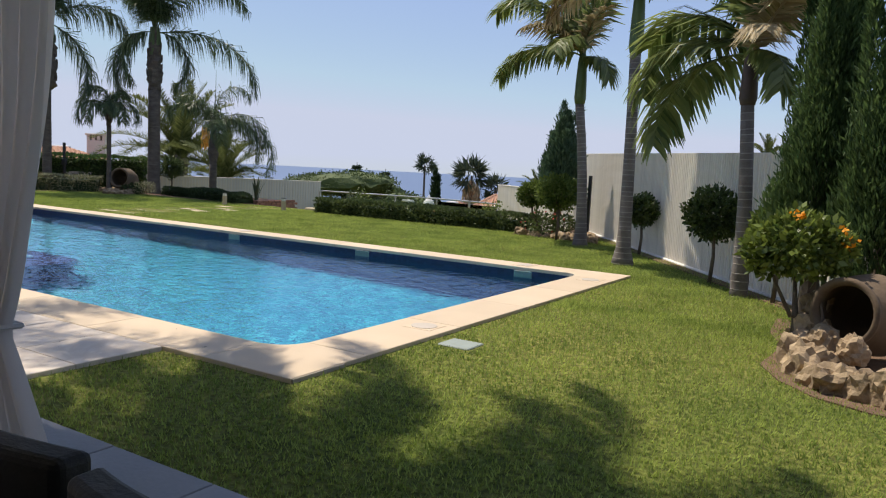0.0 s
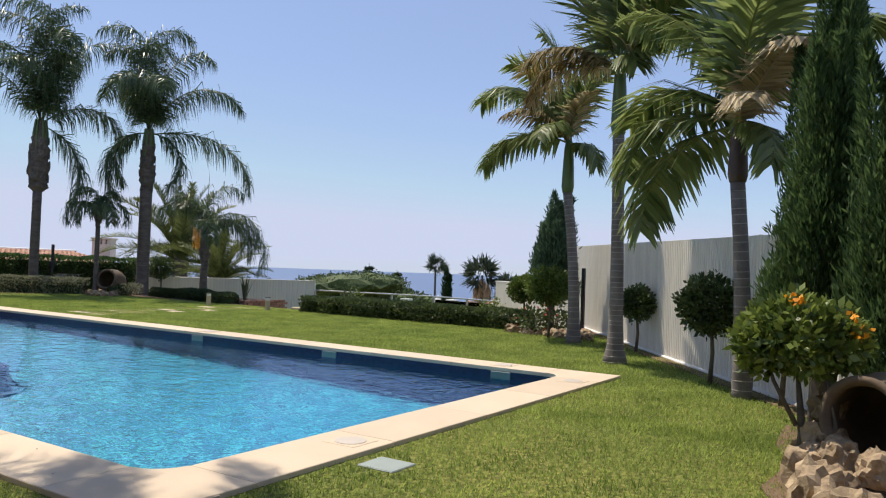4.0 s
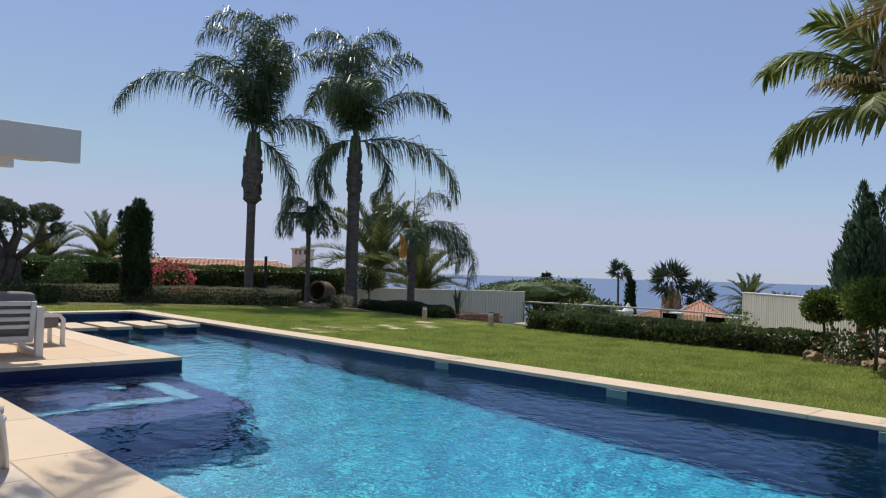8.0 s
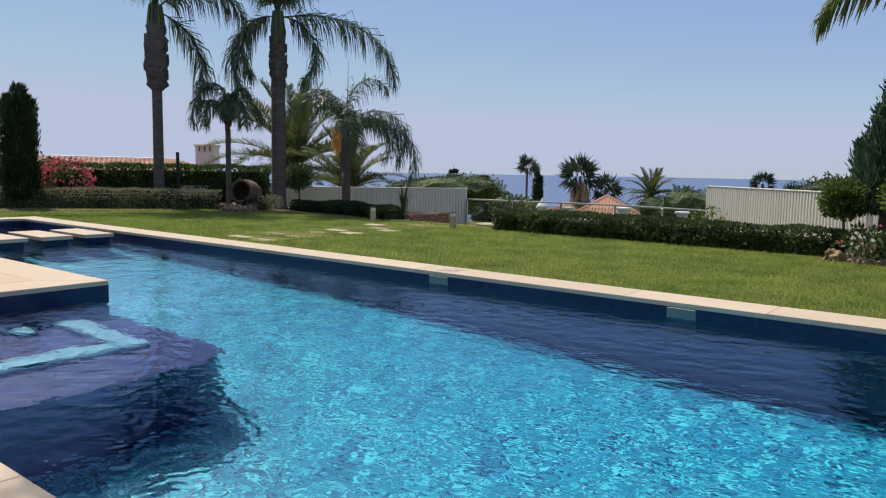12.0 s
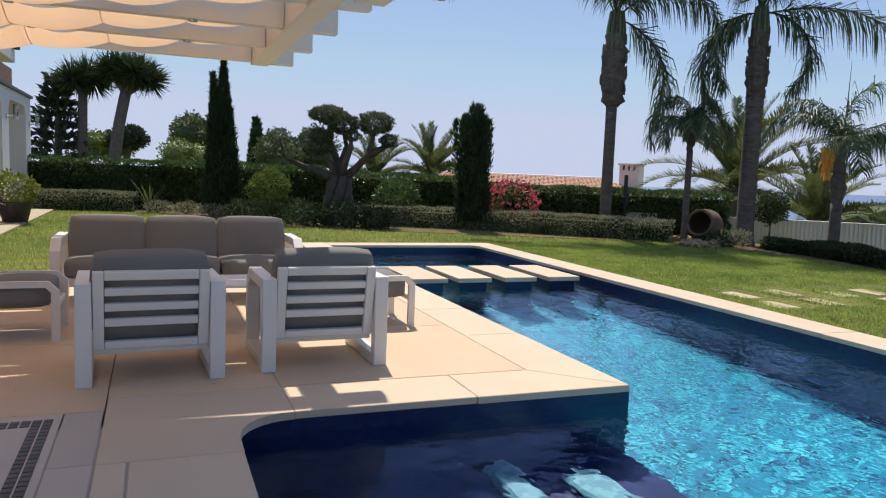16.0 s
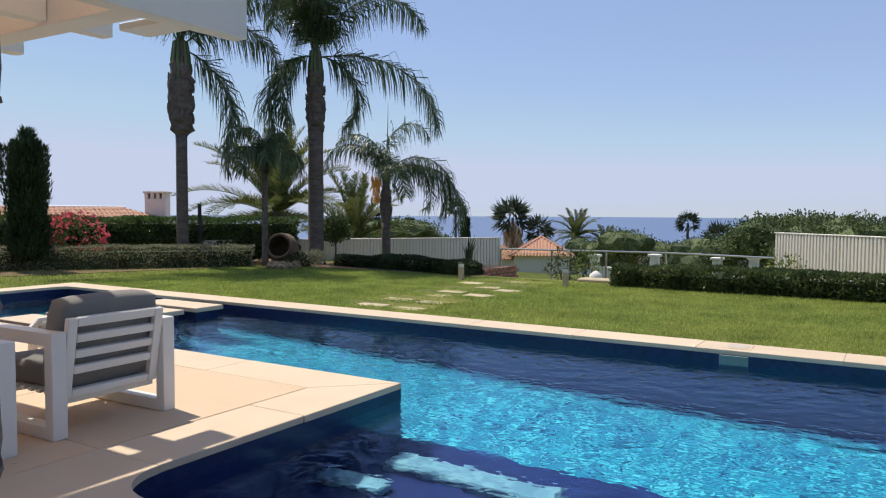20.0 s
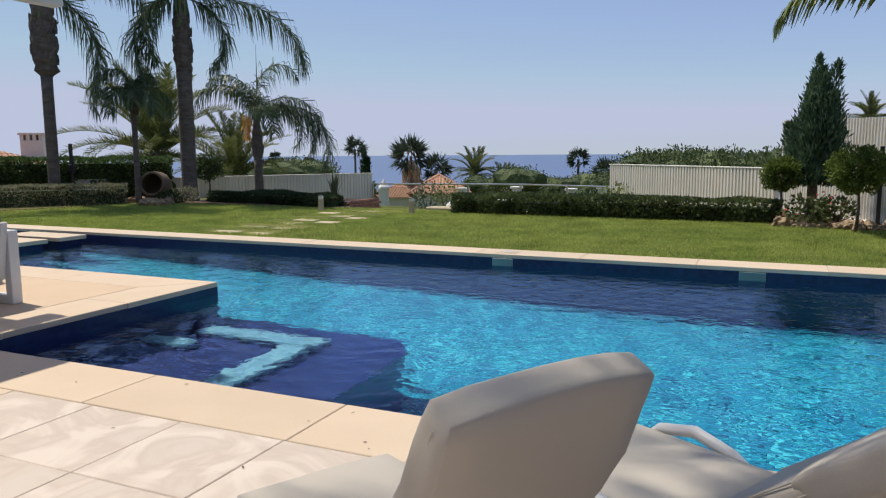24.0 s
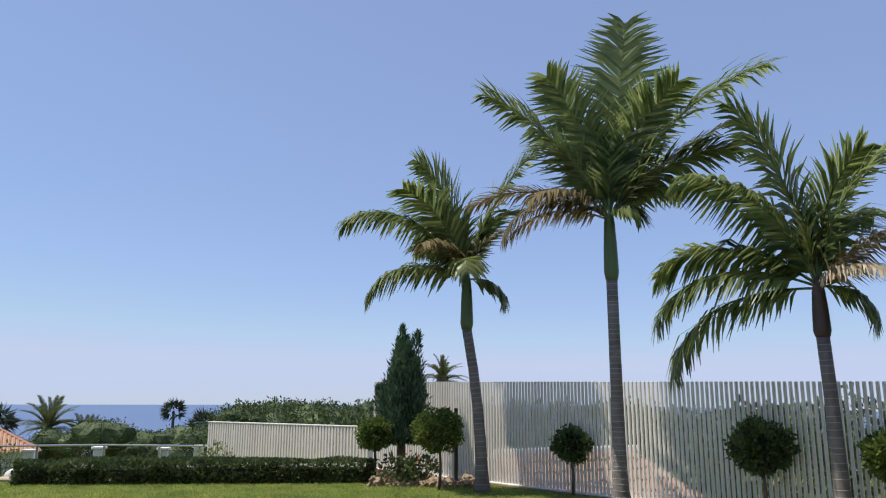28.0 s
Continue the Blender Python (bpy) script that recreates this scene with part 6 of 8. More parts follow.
# ---- beyond the garden ----
def roof_tiles(t, x0, x1, ridge_z, eave_z, run, y, mat, step=0.24, facing=1):
    """Half-round tiles in columns down one roof slope, from the ridge at y to the eave at y - run."""
    bm = bmesh.new()
    n = int((x1 - x0) / step)
    dz = (eave_z - ridge_z)
    for i in range(n):
        cx = x0 + (i + 0.5) * step
        k = max(3, int(run / 0.42))
        for j in range(k):
            u0, u1 = j / k, (j + 1.12) / k
            za, zb = ridge_z + dz * u0, ridge_z + dz * min(u1, 1.0)
            ya, yb = y - facing * run * u0, y - facing * run * min(u1, 1.0)
            lift = 0.02
            for s in range(4):
                a0, a1 = math.pi * s / 4, math.pi * (s + 1) / 4
                r = step * 0.5
                q = [bm.verts.new((cx + r * math.cos(a0), ya, za + r * 0.75 * math.sin(a0) - 0.01)), bm.verts.new((cx + r * math.cos(a1), ya, za + r * 0.75 * math.sin(a1) - 0.01)),
                     bm.verts.new((cx + r * 1.06 * math.cos(a1), yb, zb + r * 0.8 * math.sin(a1) + lift)), bm.verts.new((cx + r * 1.06 * math.cos(a0), yb, zb + r * 0.8 * math.sin(a0) + lift))]
                bm.faces.new(q)
    return bm


def tiled_house(name, label, m, w, d, wall_z, eave_z, ridge_z, wallmat):
    t = thing(name, label, "house", m)
    part("wall", box_bm(-w / 2, w / 2, -d / 2, d / 2, wall_z, eave_z - 0.02), wallmat, t)
    ov = 0.4
    for f in (1, -1):
        b = roof_tiles(t, -w / 2 - ov, w / 2 + ov, ridge_z, eave_z, d / 2 + ov, 0, TERRA, 0.32, f)
        tagged(part("roof_slope", b, TERRA, t, "ochre barrel-tile roof slope"), kind="stuff")
        bm = bmesh.new()
        vs = [bm.verts.new(p) for p in ((-w / 2 - ov, 0, ridge_z - 0.03), (w / 2 + ov, 0, ridge_z - 0.03), (w / 2 + ov, -f * (d / 2 + ov), eave_z - 0.03), (-w / 2 - ov, -f * (d / 2 + ov), eave_z - 0.03))]
        bm.faces.new(vs)
        part("roof_deck", bm, TERRA, t)
    part("ridge", tube_bm([(-w / 2 - ov, 0, ridge_z + 0.04), (w / 2 + ov, 0, ridge_z + 0.04)], 0.13, 8), STUCCO, t, "pale mortared ridge")
    return t


nb = tiled_house("neighbour_house", "neighbour's house with ochre tiled roof beyond the hedge", pose(-48.0, 24.0, 0, 0, 0, 98), 11.6, 7.0, -4.5, 0.66, 1.36, PINKWALL)
ch = thing("chimney", "pale rendered chimney block with vent slots", "chimney", pose(-46.55, 30.75, 0, 0, 0, 36))
part("flue", box_bm(-0.6, 0.6, -0.5, 0.5, -4.0, 1.97, 0.02), PINKWALL, ch)
part("cap", box_bm(-0.68, 0.68, -0.58, 0.58, 2.27, 2.40, 0.02), PINKWALL, ch)
for k in range(4):
    part("vent_pier", box_bm(-0.6 + 0.33 * k, -0.4 + 0.33 * k, -0.5, 0.5, 1.972, 2.268), PINKWALL, ch)
part("parapet", box_bm(0.62, 3.6, -0.6, 0.6, -4.0, 0.75, 0.02), PINKWALL, ch)
pole = thing("lamp_pole", "dark metal pole in front of the tall hedge", "pole", pose(-23.8, 14.5, -0.03))
part("shaft", box_bm(-0.035, 0.035, -0.035, 0.035, 0, 1.5, 0.005), BLACKM, pole)
part("collar", box_bm(-0.09, 0.09, -0.05, 0.05, 0.78, 0.98, 0.01), BLACKM, pole)


def hip_roof_house(name, label, x, y, zb, ze, zr, w, rot=0):
    t = thing(name, label, "house", pose(x, y, 0, 0, 0, rot))
    part("wall", box_bm(-w * 0.42, w * 0.42, -w * 0.42, w * 0.42, zb, ze - 0.02), STUCCO, t)
    bm = bmesh.new()
    apex = bm.verts.new((0, 0, zr))
    cs = [bm.verts.new((sx * w / 2, sy * w / 2, ze)) for sx, sy in ((-1, -1), (1, -1), (1, 1), (-1, 1))]
    for i in range(4):
        bm.faces.new((cs[i], cs[(i + 1) % 4], apex))
    bm.faces.new(cs[::-1])
    part("roof", bm, TERRA, t, "terracotta hipped roof")
    for q in range(4):
        bm = bmesh.new()
        M = pose(0, 0, 0, 0, 0, 90 * q)
        n = 20
        for i in range(n):
            u = (i + 0.5) / n * 2 - 1
            p0 = Vector((u * w / 2, -w / 2, ze + 0.03))
            p1 = Vector((u * w / 2 * 0.0 + u * w / 2, -abs(u) * w / 2, zr - (zr - ze) * abs(u) + 0.03))
            if (p1 - p0).length > 0.3:
                tube_bm([M @ p0, M @ p1], w / n * 0.3, 5, True, bm)
        tagged(part("roof_tiles", bm, TERRA, t), kind="stuff")
        a, b = M @ Vector((-w / 2, -w / 2, ze + 0.06)), Vector((0, 0, zr + 0.06))
        part("hip", tube_bm([a, b], 0.16, 6), TERRA, t)
    return t


hip_roof_house("pavilion", "small pavilion with terracotta hipped roof below the garden", -50.5, 95.4, -9.5, -4.5, -2.1, 8.6, 25)
hip_roof_house("lower_house", "white house with tiled roof among the trees", -57.0, 96.0, -10, -5.2, -3.6, 8.0, 10)
ct = thing("white_chimney", "small white chimney with pointed cap", "chimney", pose(-44.2, 68.0, 0))
part("flue", box_bm(-0.4, 0.4, -0.4, 0.4, -8, -2.6, 0.03), STUCCO, ct)
part("cap", lathe_bm([(0.65, -2.6), (0.62, -2.45), (0.25, -2.0), (0.12, -1.75), (0.0, -1.6)], 8), STUCCO, ct)
# tiled roof seen through the slatted fence
tiled_house("neighbour_annex", "low tiled roof beyond the slatted fence", pose(-2.7, 18.8, 0, 0, 0, 20), 3.2, 4.2, -4.5, -0.75, 0.15, STUCCO)
for i, (x, y, zt, r) in enumerate(((-5.4, 24, 1.35, 2.4), (-2.2, 24.5, 1.45, 2.6), (1.0, 22.5, 1.25, 2.5), (1.6, 17.5, 1.2, 2.0), (4.0, 15.5, 1.3, 2.2), (4.5, 20.5, 1.5, 2.6), (-8.0, 27, 0.9, 2.2), (2.6, 13.0, 1.0, 1.6))):
    stem_tree("garden_tree", "bushy olive-green tree beyond the slatted fence", "tree", x, y, -2.5, [([(0, 0, 0), (0, 0, 2.0)], [0.12, 0.06])], [((0, 0, 2.5 + zt - r * 0.75), (r, r, r * 0.75), 0.7), ((0.3 * r, -0.2 * r, 1.6 + zt - r * 0.75), (r * 0.9, r * 0.9, r * 0.6), 0.3)], PINE, (0.2, 0.11), 3200, BARKT, "trees beyond the fence", 900 + i)


def far_tree(name, label, x, y, z0, h, r, mat, seed, n=1600, shape=(1, 1, 0.8), leaf=0.45, trunk=0.16, lumps=5, group="distant trees"):
    cr = []
    rr2 = random.Random(seed)
    for i in range(lumps):
        a = rr2.uniform(0, 6.28)
        q = rr2.uniform(0.15, 0.6) * r
        cr.append(((q * math.cos(a), q * math.sin(a), h - r * shape[2] * rr2.uniform(0.55, 1.0)), (r * 0.6 * shape[0], r * 0.6 * shape[1], r * 0.5 * shape[2]), 1 / lumps))
    stems = [([(0, 0, 0), (0.1 * r, 0, h * 0.4), (0, 0, h - r * shape[2] * 0.6)], [trunk * 1.3, trunk, trunk * 0.5])]
    for i in range(3):
        c = cr[i % lumps][0]
        stems.append(([(0, 0, h * 0.45), (c[0] * 0.5, c[1] * 0.5, h * 0.6), c], [trunk * 0.6, trunk * 0.4, trunk * 0.2]))
    t = stem_tree(name, label, "tree", x, y, z0, stems, cr, mat, (leaf, leaf * 0.55), n, BARKT, group, seed)
    # shaded inner boughs that close the view through the crown
    bm = bmesh.new()
    for c, rd, _ in cr:
        for v in bmesh.ops.create_icosphere(bm, subdivisions=2, radius=1.0)["verts"]:
            k = 0.84 + 0.3 * noise.noise(v.co * 2.1 + Vector(c))
            v.co = Vector((v.co.x * rd[0], v.co.y * rd[1], v.co.z * rd[2])) * k + Vector(c)
    part("inner_crown", bm, mat, t)
    return t


# umbrella pine, round trees, woods toward the sea
far_tree("umbrella_pine", "wide flat-topped umbrella pine below the garden", -66.5, 80.0, -9, 9.6, 8.2, PINE, 201, 13000, (1, 1, 0.36), 0.3, 0.3, 12)
far_tree("pine_tree", "rounded dark pine tree on the slope", -80, 108, -12, 11.5, 5.5, FARDARK, 202, 1800, lumps=5, leaf=0.6)
far_tree("pine_tree", "rounded green tree behind the wall", -56, 80, -9, 7.5, 3.5, PINE, 203, 1200, leaf=0.5)
far_tree("broadleaf_tree", "dark round tree on the slope toward the sea", -73, 100, -12, 9.2, 4.2, FARDARK, 204, 1300, leaf=0.55)
rw = random.Random(77)
for i in range(40):
    u = i / 39
    d = rw.uniform(95, 150)
    az = math.radians(-24 + 46 * u)
    x, y = -7 + d * math.sin(az), 2 + d * math.cos(az)
    far_tree("pine_tree", "rounded pine in the woods toward the sea", x, y, -10.6 - 0.05 * (d - 95), rw.uniform(8.0, 10.6), rw.uniform(4.0, 6.0), PINE if i % 3 else FARTREE, 300 + i, 4000, leaf=0.28, lumps=7)
for i, (px, d, top) in enumerate(((-10.2, 85, 0.3), (-8.4, 82, 0.9), (-6.4, 86, 1.3), (-4.4, 84, 1.3), (-2.6, 86, 0.9), (-0.8, 88, -0.6), (1.4, 86, -0.8), (4.0, 88, 0.0), (7.5, 92, 0.6), (11, 92, 0.8), (0.94, 92, 1.9), (15, 80, 0.9), (20, 75, 1.0), (25, 70, 1.2), (30, 66, 1.4))):
    az = math.radians(px)
    x, y = -7.3 + d * math.sin(az), 1.2 + d * math.cos(az)
    far_tree("pine_tree", "sunlit round-headed pine beyond the white wall", x, y, -12, 12.45 + top, 5.4, PINE, 360 + i, 15000, leaf=0.32, lumps=9)


def norfolk(x, y, z0, h, seed, label):
    t = thing("norfolk_pine", label, "tree", pose(x, y, z0), group="norfolk pines")
    part("trunk", tube_bm([(0, 0, 0), (0, 0, h)], [0.3, 0.05], 6), BARKT, t)
    P, U = [], []
    k = 9
    for i in range(k):
        z = h * (0.35 + 0.63 * i / k)
        L = h * 0.20 * (1 - i / k) + 0.2
        for b in range(7):
            a = b * 0.9 + i
            for s in np.linspace(0.2, 1, 7):
                for _ in range(6):
                    P.append((L * s * math.cos(a), L * s * math.sin(a), z + 0.18 * L * s + 0.1 * rng.normal()))
                    U.append((math.cos(a), math.sin(a), 0.5))
    mesh_obj("crown", leaves("crown", P, h * 0.05, h * 0.02, FARDARK, np.array(U), 0.4), None, t)


norfolk(-120, 151, -17, 18.9, 1, "slim norfolk pine standing above the far trees")
norfolk(-97.8, 133, -14, 14.6, 2, "norfolk pine with tiered branches near the sea")


def fan_palm(x, y, z0, h, r, seed, label, skirt=False, mat=None):
    t = thing("fan_palm", label, "palm tree", pose(x, y, z0), group="distant fan palms")
    part("trunk", tube_bm([(0, 0, 0), (0, 0, h * 0.6), (0, 0, h)], [0.28, 0.2, 0.18], 8), BARKD, t)
    P, U = [], []
    rr3 = np.random.default_rng(seed)
    for k in range(26):
        a, e = rr3.random() * 6.28, rr3.uniform(-0.7, 1.3)
        c = np.array([math.cos(a) * math.cos(e), math.sin(a) * math.cos(e), math.sin(e)])
        hub = np.array([0, 0, h]) + c * r * 0.45
        for j in range(16):
            P.append(hub)
            U.append(c + rr3.normal(size=3) * 0.55 + np.array([0, 0, -0.15]))
    U = np.array(U)
    U /= np.linalg.norm(U, axis=1)[:, None]
    mesh_obj("crown", leaves("crown", P, r * 0.62, r * 0.085, mat or FARDARK, U, 0.05), None, t)
    if skirt:
        p, d = crown_points(420, (0, 0, h - r * 0.75), (r * 0.4, r * 0.4, r * 0.6), seed + 1)
        mesh_obj("skirt", leaves("skirt", p, r * 0.45, r * 0.07, DRYFROND, np.array([0, 0, -1.0]), 0.25), None, t, "dry brown skirt of old fronds")


fan_palm(-75.2, 114.2, -12, 13.6, 2.3, 1, "slender fan palm standing above the slope")
fan_palm(-56.7, 99.1, -11, 11.4, 3.2, 2, "thick fan palm with dry skirt beside the pavilion", True)
fan_palm(-53.5, 101, -11, 9.6, 2.4, 3, "smaller fan palm beside its taller neighbour")
fan_palm(-33.4, 105.5, -11, 10.9, 1.7, 4, "slim fan palm above the woods")
fan_palm(-29.0, 104.0, -11, 8.9, 2.3, 5, "fan palm among the woods")
date_palm(-57.4, 126, -13, 9.9, 0.7, 1.55, 210, "wide date palm beyond the pavilion", group="distant date palms")
date_palm(-52.5, 127, -13, 8.0, 0.7, 1.3, 211, "dark date palm behind the woods", group="distant date palms")
cypress(-79.05, 123.9, 14.2, 1.25, "slim dark cypress on the slope toward the sea", 212, CYPRESS, -13, 3000, tips=3, base=0.5, group="distant cypresses", leaf=(0.8, 0.22))
date_palm(-4.77, 28.3, -1.0, 3.1, 0.2, 0.27, 213, "date palm crown showing over the slatted fence", group="palms behind the fence")
# trees behind the tall hedge
far_tree("pine_tree", "round bushy pine behind the tall hedge", -62, 6.75, -3, 8.0, 2.0, PINE, 401, 9000, (1, 1, 1.15), 0.2, lumps=9)
far_tree("broadleaf_tree", "sunlit yellow-green tree behind the hedge", -45, 5.2, -2, 4.7, 1.45, BRIGHTTREE, 402, 7000, (1, 1, 1.1), 0.14, lumps=7)
far_tree("broadleaf_tree", "sunlit green tree behind the dragon trees", -60, 1.0, -2, 5.6, 1.7, BRIGHTTREE, 403, 5000, leaf=0.2)
far_tree("broadleaf_tree", "dark green tree under the dragon trees", -58, 2.05, -2, 5.6, 1.3, FARDARK, 404, 5000, leaf=0.18)
far_tree("olive_tree", "airy grey-green tree behind the hedge", -41, 8.75, -2, 5.1, 1.15, PINE, 405, 3600, (1, 1, 1.3), 0.15, group="trees behind the hedge")
far_tree("olive_tree", "loose grey-green tree beyond the hedge", -44, 10.5, -2, 5.5, 1.3, OLIVE, 406, 3600, (1, 1, 1.3), 0.15, group="trees behind the hedge")
far_tree("broadleaf_tree", "dark tree mass behind the hedge", -48, 20.5, -3, 5.3, 3.0, FARDARK, 407, 3400, leaf=0.24)
for i, (x, y, h) in enumerate(((-44, 9.7, 2.6), (-46, 8.3, 3.6), (-43, 8.0, 2.9))):
    cypress(x, y, h + 2, 0.55, "dark slim cypress standing behind the hedge", 420 + i, CYPRESS, -2, 4500, tips=3, group="cypresses behind the hedge", leaf=(0.3, 0.08))
date_palm(-37.5, 14.4, -1.5, 2.75, 0.35, 0.66, 430, "date palm with arching fronds behind the hedge", group="date palms behind the hedge")
date_palm(-39.0, 12.4, -1.5, 2.5, 0.35, 0.62, 431, "date palm with arching fronds behind the olive tree", group="date palms behind the hedge")
norfolk(-50.5, -0.9, -2, 7.8, 5, "dark conifer with layered branches beside the house")


def dragon_tree(x, y, z0, path, r0, heads, label):
    t = thing("dragon_tree", label, "tree", pose(x, y, z0), group="dragon trees")
    part("trunk", tube_bm(path, [r0, r0 * 0.9, r0 * 0.85, r0 * 0.8], 10), BARKD, t, smooth=True)
    P, U = [], []
    rr4 = np.random.default_rng(int(x * -10) % 97)
    top = np.array(path[-1])
    for hx, hy, hz, s in heads:
        c = top + np.array([hx, hy, hz])
        part("limb", tube_bm([tuple(top - np.array([0, 0, 0.2])), tuple(top + np.array([hx * 0.6, hy * 0.6, hz * 0.4])), tuple(c)], [r0 * 0.7, r0 * 0.5, r0 * 0.35], 7), BARKD, t)
        for k in range(480):
            d = rr4.normal(size=3)
            d[2] = d[2] * 0.8 + 0.15
            d /= np.linalg.norm(d)
            P.append(c + d * s * 0.15)
            U.append(d)
    mesh_obj("crown", leaves("crown", P, 0.88, 0.06, DARKBUSH, np.array(U), 0.06), None, t)


dragon_tree(-49, 1.5, -2, [(0, 0, 0), (0, 0.15, 2.6), (0, 0.5, 5.2), (0, 0.85, 7.0)], 0.33, ((0, -0.75, 0.8, 1), (0, 0.1, 0.75, 1), (0, 1.05, 0.45, 1), (0.1, 0.65, 0.75, 1), (0.6, 0.3, 0.7, 1), (-0.6, 0.2, 0.6, 1), (0.1, -0.3, 0.95, 1)), "dragon tree with spreading spiky heads behind the hedge")
dragon_tree(-50, 0.25, -2, [(0, 0, 0), (0, 0, 2.6), (0, 0.02, 5.0), (0, 0.05, 6.7)], 0.27, ((0, 0.15, 0.85, 1), (0.3, -0.4, 0.6, 1), (-0.3, 0.45, 0.6, 1)), "slimmer dragon tree beside its larger neighbour")

# ---- outdoor furniture ----
def soft_bm(x0, x1, y0, y1, z0, z1, puff=0.025, r=0.03, seed=0):
    """A stuffed cushion: rounded edges, faces slightly domed and creased."""
    bm = box_bm(x0, x1, y0, y1, z0, z1)
    bmesh.ops.subdivide_edges(bm, edges=bm.edges[:], cuts=5, use_grid_fill=True)
    c = Vector(((x0 + x1) / 2, (y0 + y1) / 2, (z0 + z1) / 2))
    h = Vector(((x1 - x0) / 2, (y1 - y0) / 2, (z1 - z0) / 2))
    for v in bm.verts:
        p = v.co - c
        q = Vector([max(-1, min(1, p[i] / h[i])) for i in range(3)])
        inn = Vector([max(-h[i] + r, min(h[i] - r, p[i])) for i in range(3)])
        d = p - inn
        if d.length > r:
            p = inn + d.normalized() * r
        for i in range(3):
            if abs(q[i]) > 0.99:
                e = (1 - q[(i + 1) % 3] ** 2) * (1 - q[(i + 2) % 3] ** 2)
                p[i] += math.copysign(puff * e, q[i])
        p += Vector((noise.noise(p * 5 + Vector((seed, 0, 0))), noise.noise(p * 5 + Vector((0, seed, 0))), noise.noise(p * 5 + Vector((0, 0, seed))))) * 0.006
        v.co = c + p
    return bm


def loop_frame(pts, half, thick, y):
    """A flat bar bent into a closed loop in the x-z plane, at y."""
    bm = bmesh.new()
    n = len(pts)
    P = [Vector((x, z)) for x, z in pts]
    inner = []
    for i in range(n):
        a, b, c = P[i - 1], P[i], P[(i + 1) % n]
        d1, d2 = (b - a).normalized(), (c - b).normalized()
        n1, n2 = Vector((-d1.y, d1.x)), Vector((-d2.y, d2.x))
        m = (n1 + n2).normalized()
        inner.append(b + m * thick / max(0.3, m.dot(n1)))
    rows = []
    for yy in (y - half, y + half):
        rows.append([[bm.verts.new((p.x, yy, p.y)) for p in P], [bm.verts.new((p.x, yy, p.y)) for p in inner]])
    for i in range(n):
        j = (i + 1) % n
        (o0, i0), (o1, i1) = rows
        bm.faces.new((o0[i], o0[j], i0[j], i0[i]))
        bm.faces.new((o1[j], o1[i], i1[i], i1[j]))
        bm.faces.new((o0[j], o0[i], o1[i], o1[j]))
        bm.faces.new((i0[i], i0[j], i1[j], i1[i]))
    bmesh.ops.recalc_face_normals(bm, faces=bm.faces[:])
    bmesh.ops.bevel(bm, geom=bm.edges[:], offset=0.004, segments=1, affect="EDGES")
    return bm


SIDE = [(0.0, 0.0), (0.74, 0.0), (0.74, 0.50), (0.62, 0.61), (0.0, 0.61)]


def seat_unit(name, label, cat, m, width, cushions, group):
    """Armchair or sofa; local x runs forward from the rear, y across, its width centred."""
    t = thing(name, label, cat, m, group=group)
    w = width / 2
    for s in (-1, 1):
        part("side_frame", loop_frame(SIDE, 0.045, 0.075, s * (w - 0.045)), PAINT, t, "white bent-bar side frame with armrest")
    part("seat_rail", box_bm(0.10, 0.16, -w + 0.092, w - 0.092, 0.17, 0.25, 0.005), PAINT, t)
    part("seat_rail", box_bm(0.66, 0.72, -w + 0.092, w - 0.092, 0.17, 0.25, 0.005), PAINT, t)
    for k in range(6):
        part("seat_slat", box_bm(0.19 + 0.08 * k, 0.235 + 0.08 * k, -w + 0.092, w - 0.092, 0.225, 0.245, 0.003), PAINT, t)
    # leaning back frame with slats
    B = pose(0.085, 0, 0.21) @ pose(0, 0, 0, 0, -10, 0)
    for s in (-1, 1):
        bm = box_bm(-0.02, 0.02, s * (w - 0.125) - 0.03, s * (w - 0.125) + 0.03, 0.0, 0.48, 0.004)
        bm.transform(B)
        part("back_post", bm, PAINT, t)
    for z0, z1 in ((0.0, 0.046), (0.142, 0.19), (0.238, 0.285), (0.333, 0.38), (0.428, 0.482)):
        bm = box_bm(-0.018, 0.018, -w + 0.158, w - 0.158, z0, z1, 0.004)
        bm.transform(B)
        part("back_slat", bm, PAINT, t)
    cw = (width - 0.22) / cushions
    for k in range(cushions):
        y0 = -w + 0.11 + cw * k + 0.006
        part("seat_cushion", soft_bm(0.16, 0.76, y0, y0 + cw - 0.012, 0.252, 0.405, 0.018, 0.03, k), PADMAT, t, "taupe padded seat cushion", True)
        bm = soft_bm(-0.01, 0.16, y0 - 0.02 * (cushions == 1), y0 + cw - 0.012 + 0.02 * (cushions == 1), -0.02, 0.525, 0.02, 0.04, k + 5)
        bm.transform(pose(0.135, 0, 0.25) @ pose(0, 0, 0, 0, -12, 0))
        part("back_cushion", bm, PADMAT, t, "taupe padded back cushion", True)
    return t


ac = seat_unit("armchair", "white metal armchair with slatted back and taupe cushions", "armchair", pose(-12.885, 3.60, 0.0, 0, 0, 183), 0.84, 1, "armchairs on the deck")
copy_thing(ac, pose(-12.98, 4.67, 0.0, 0, 0, 181.5))
seat_unit("sofa", "white metal three-seat sofa with taupe cushions", "sofa", pose(-16.35, 3.87, 0.0, 0, 0, 0), 2.27, 3, "")


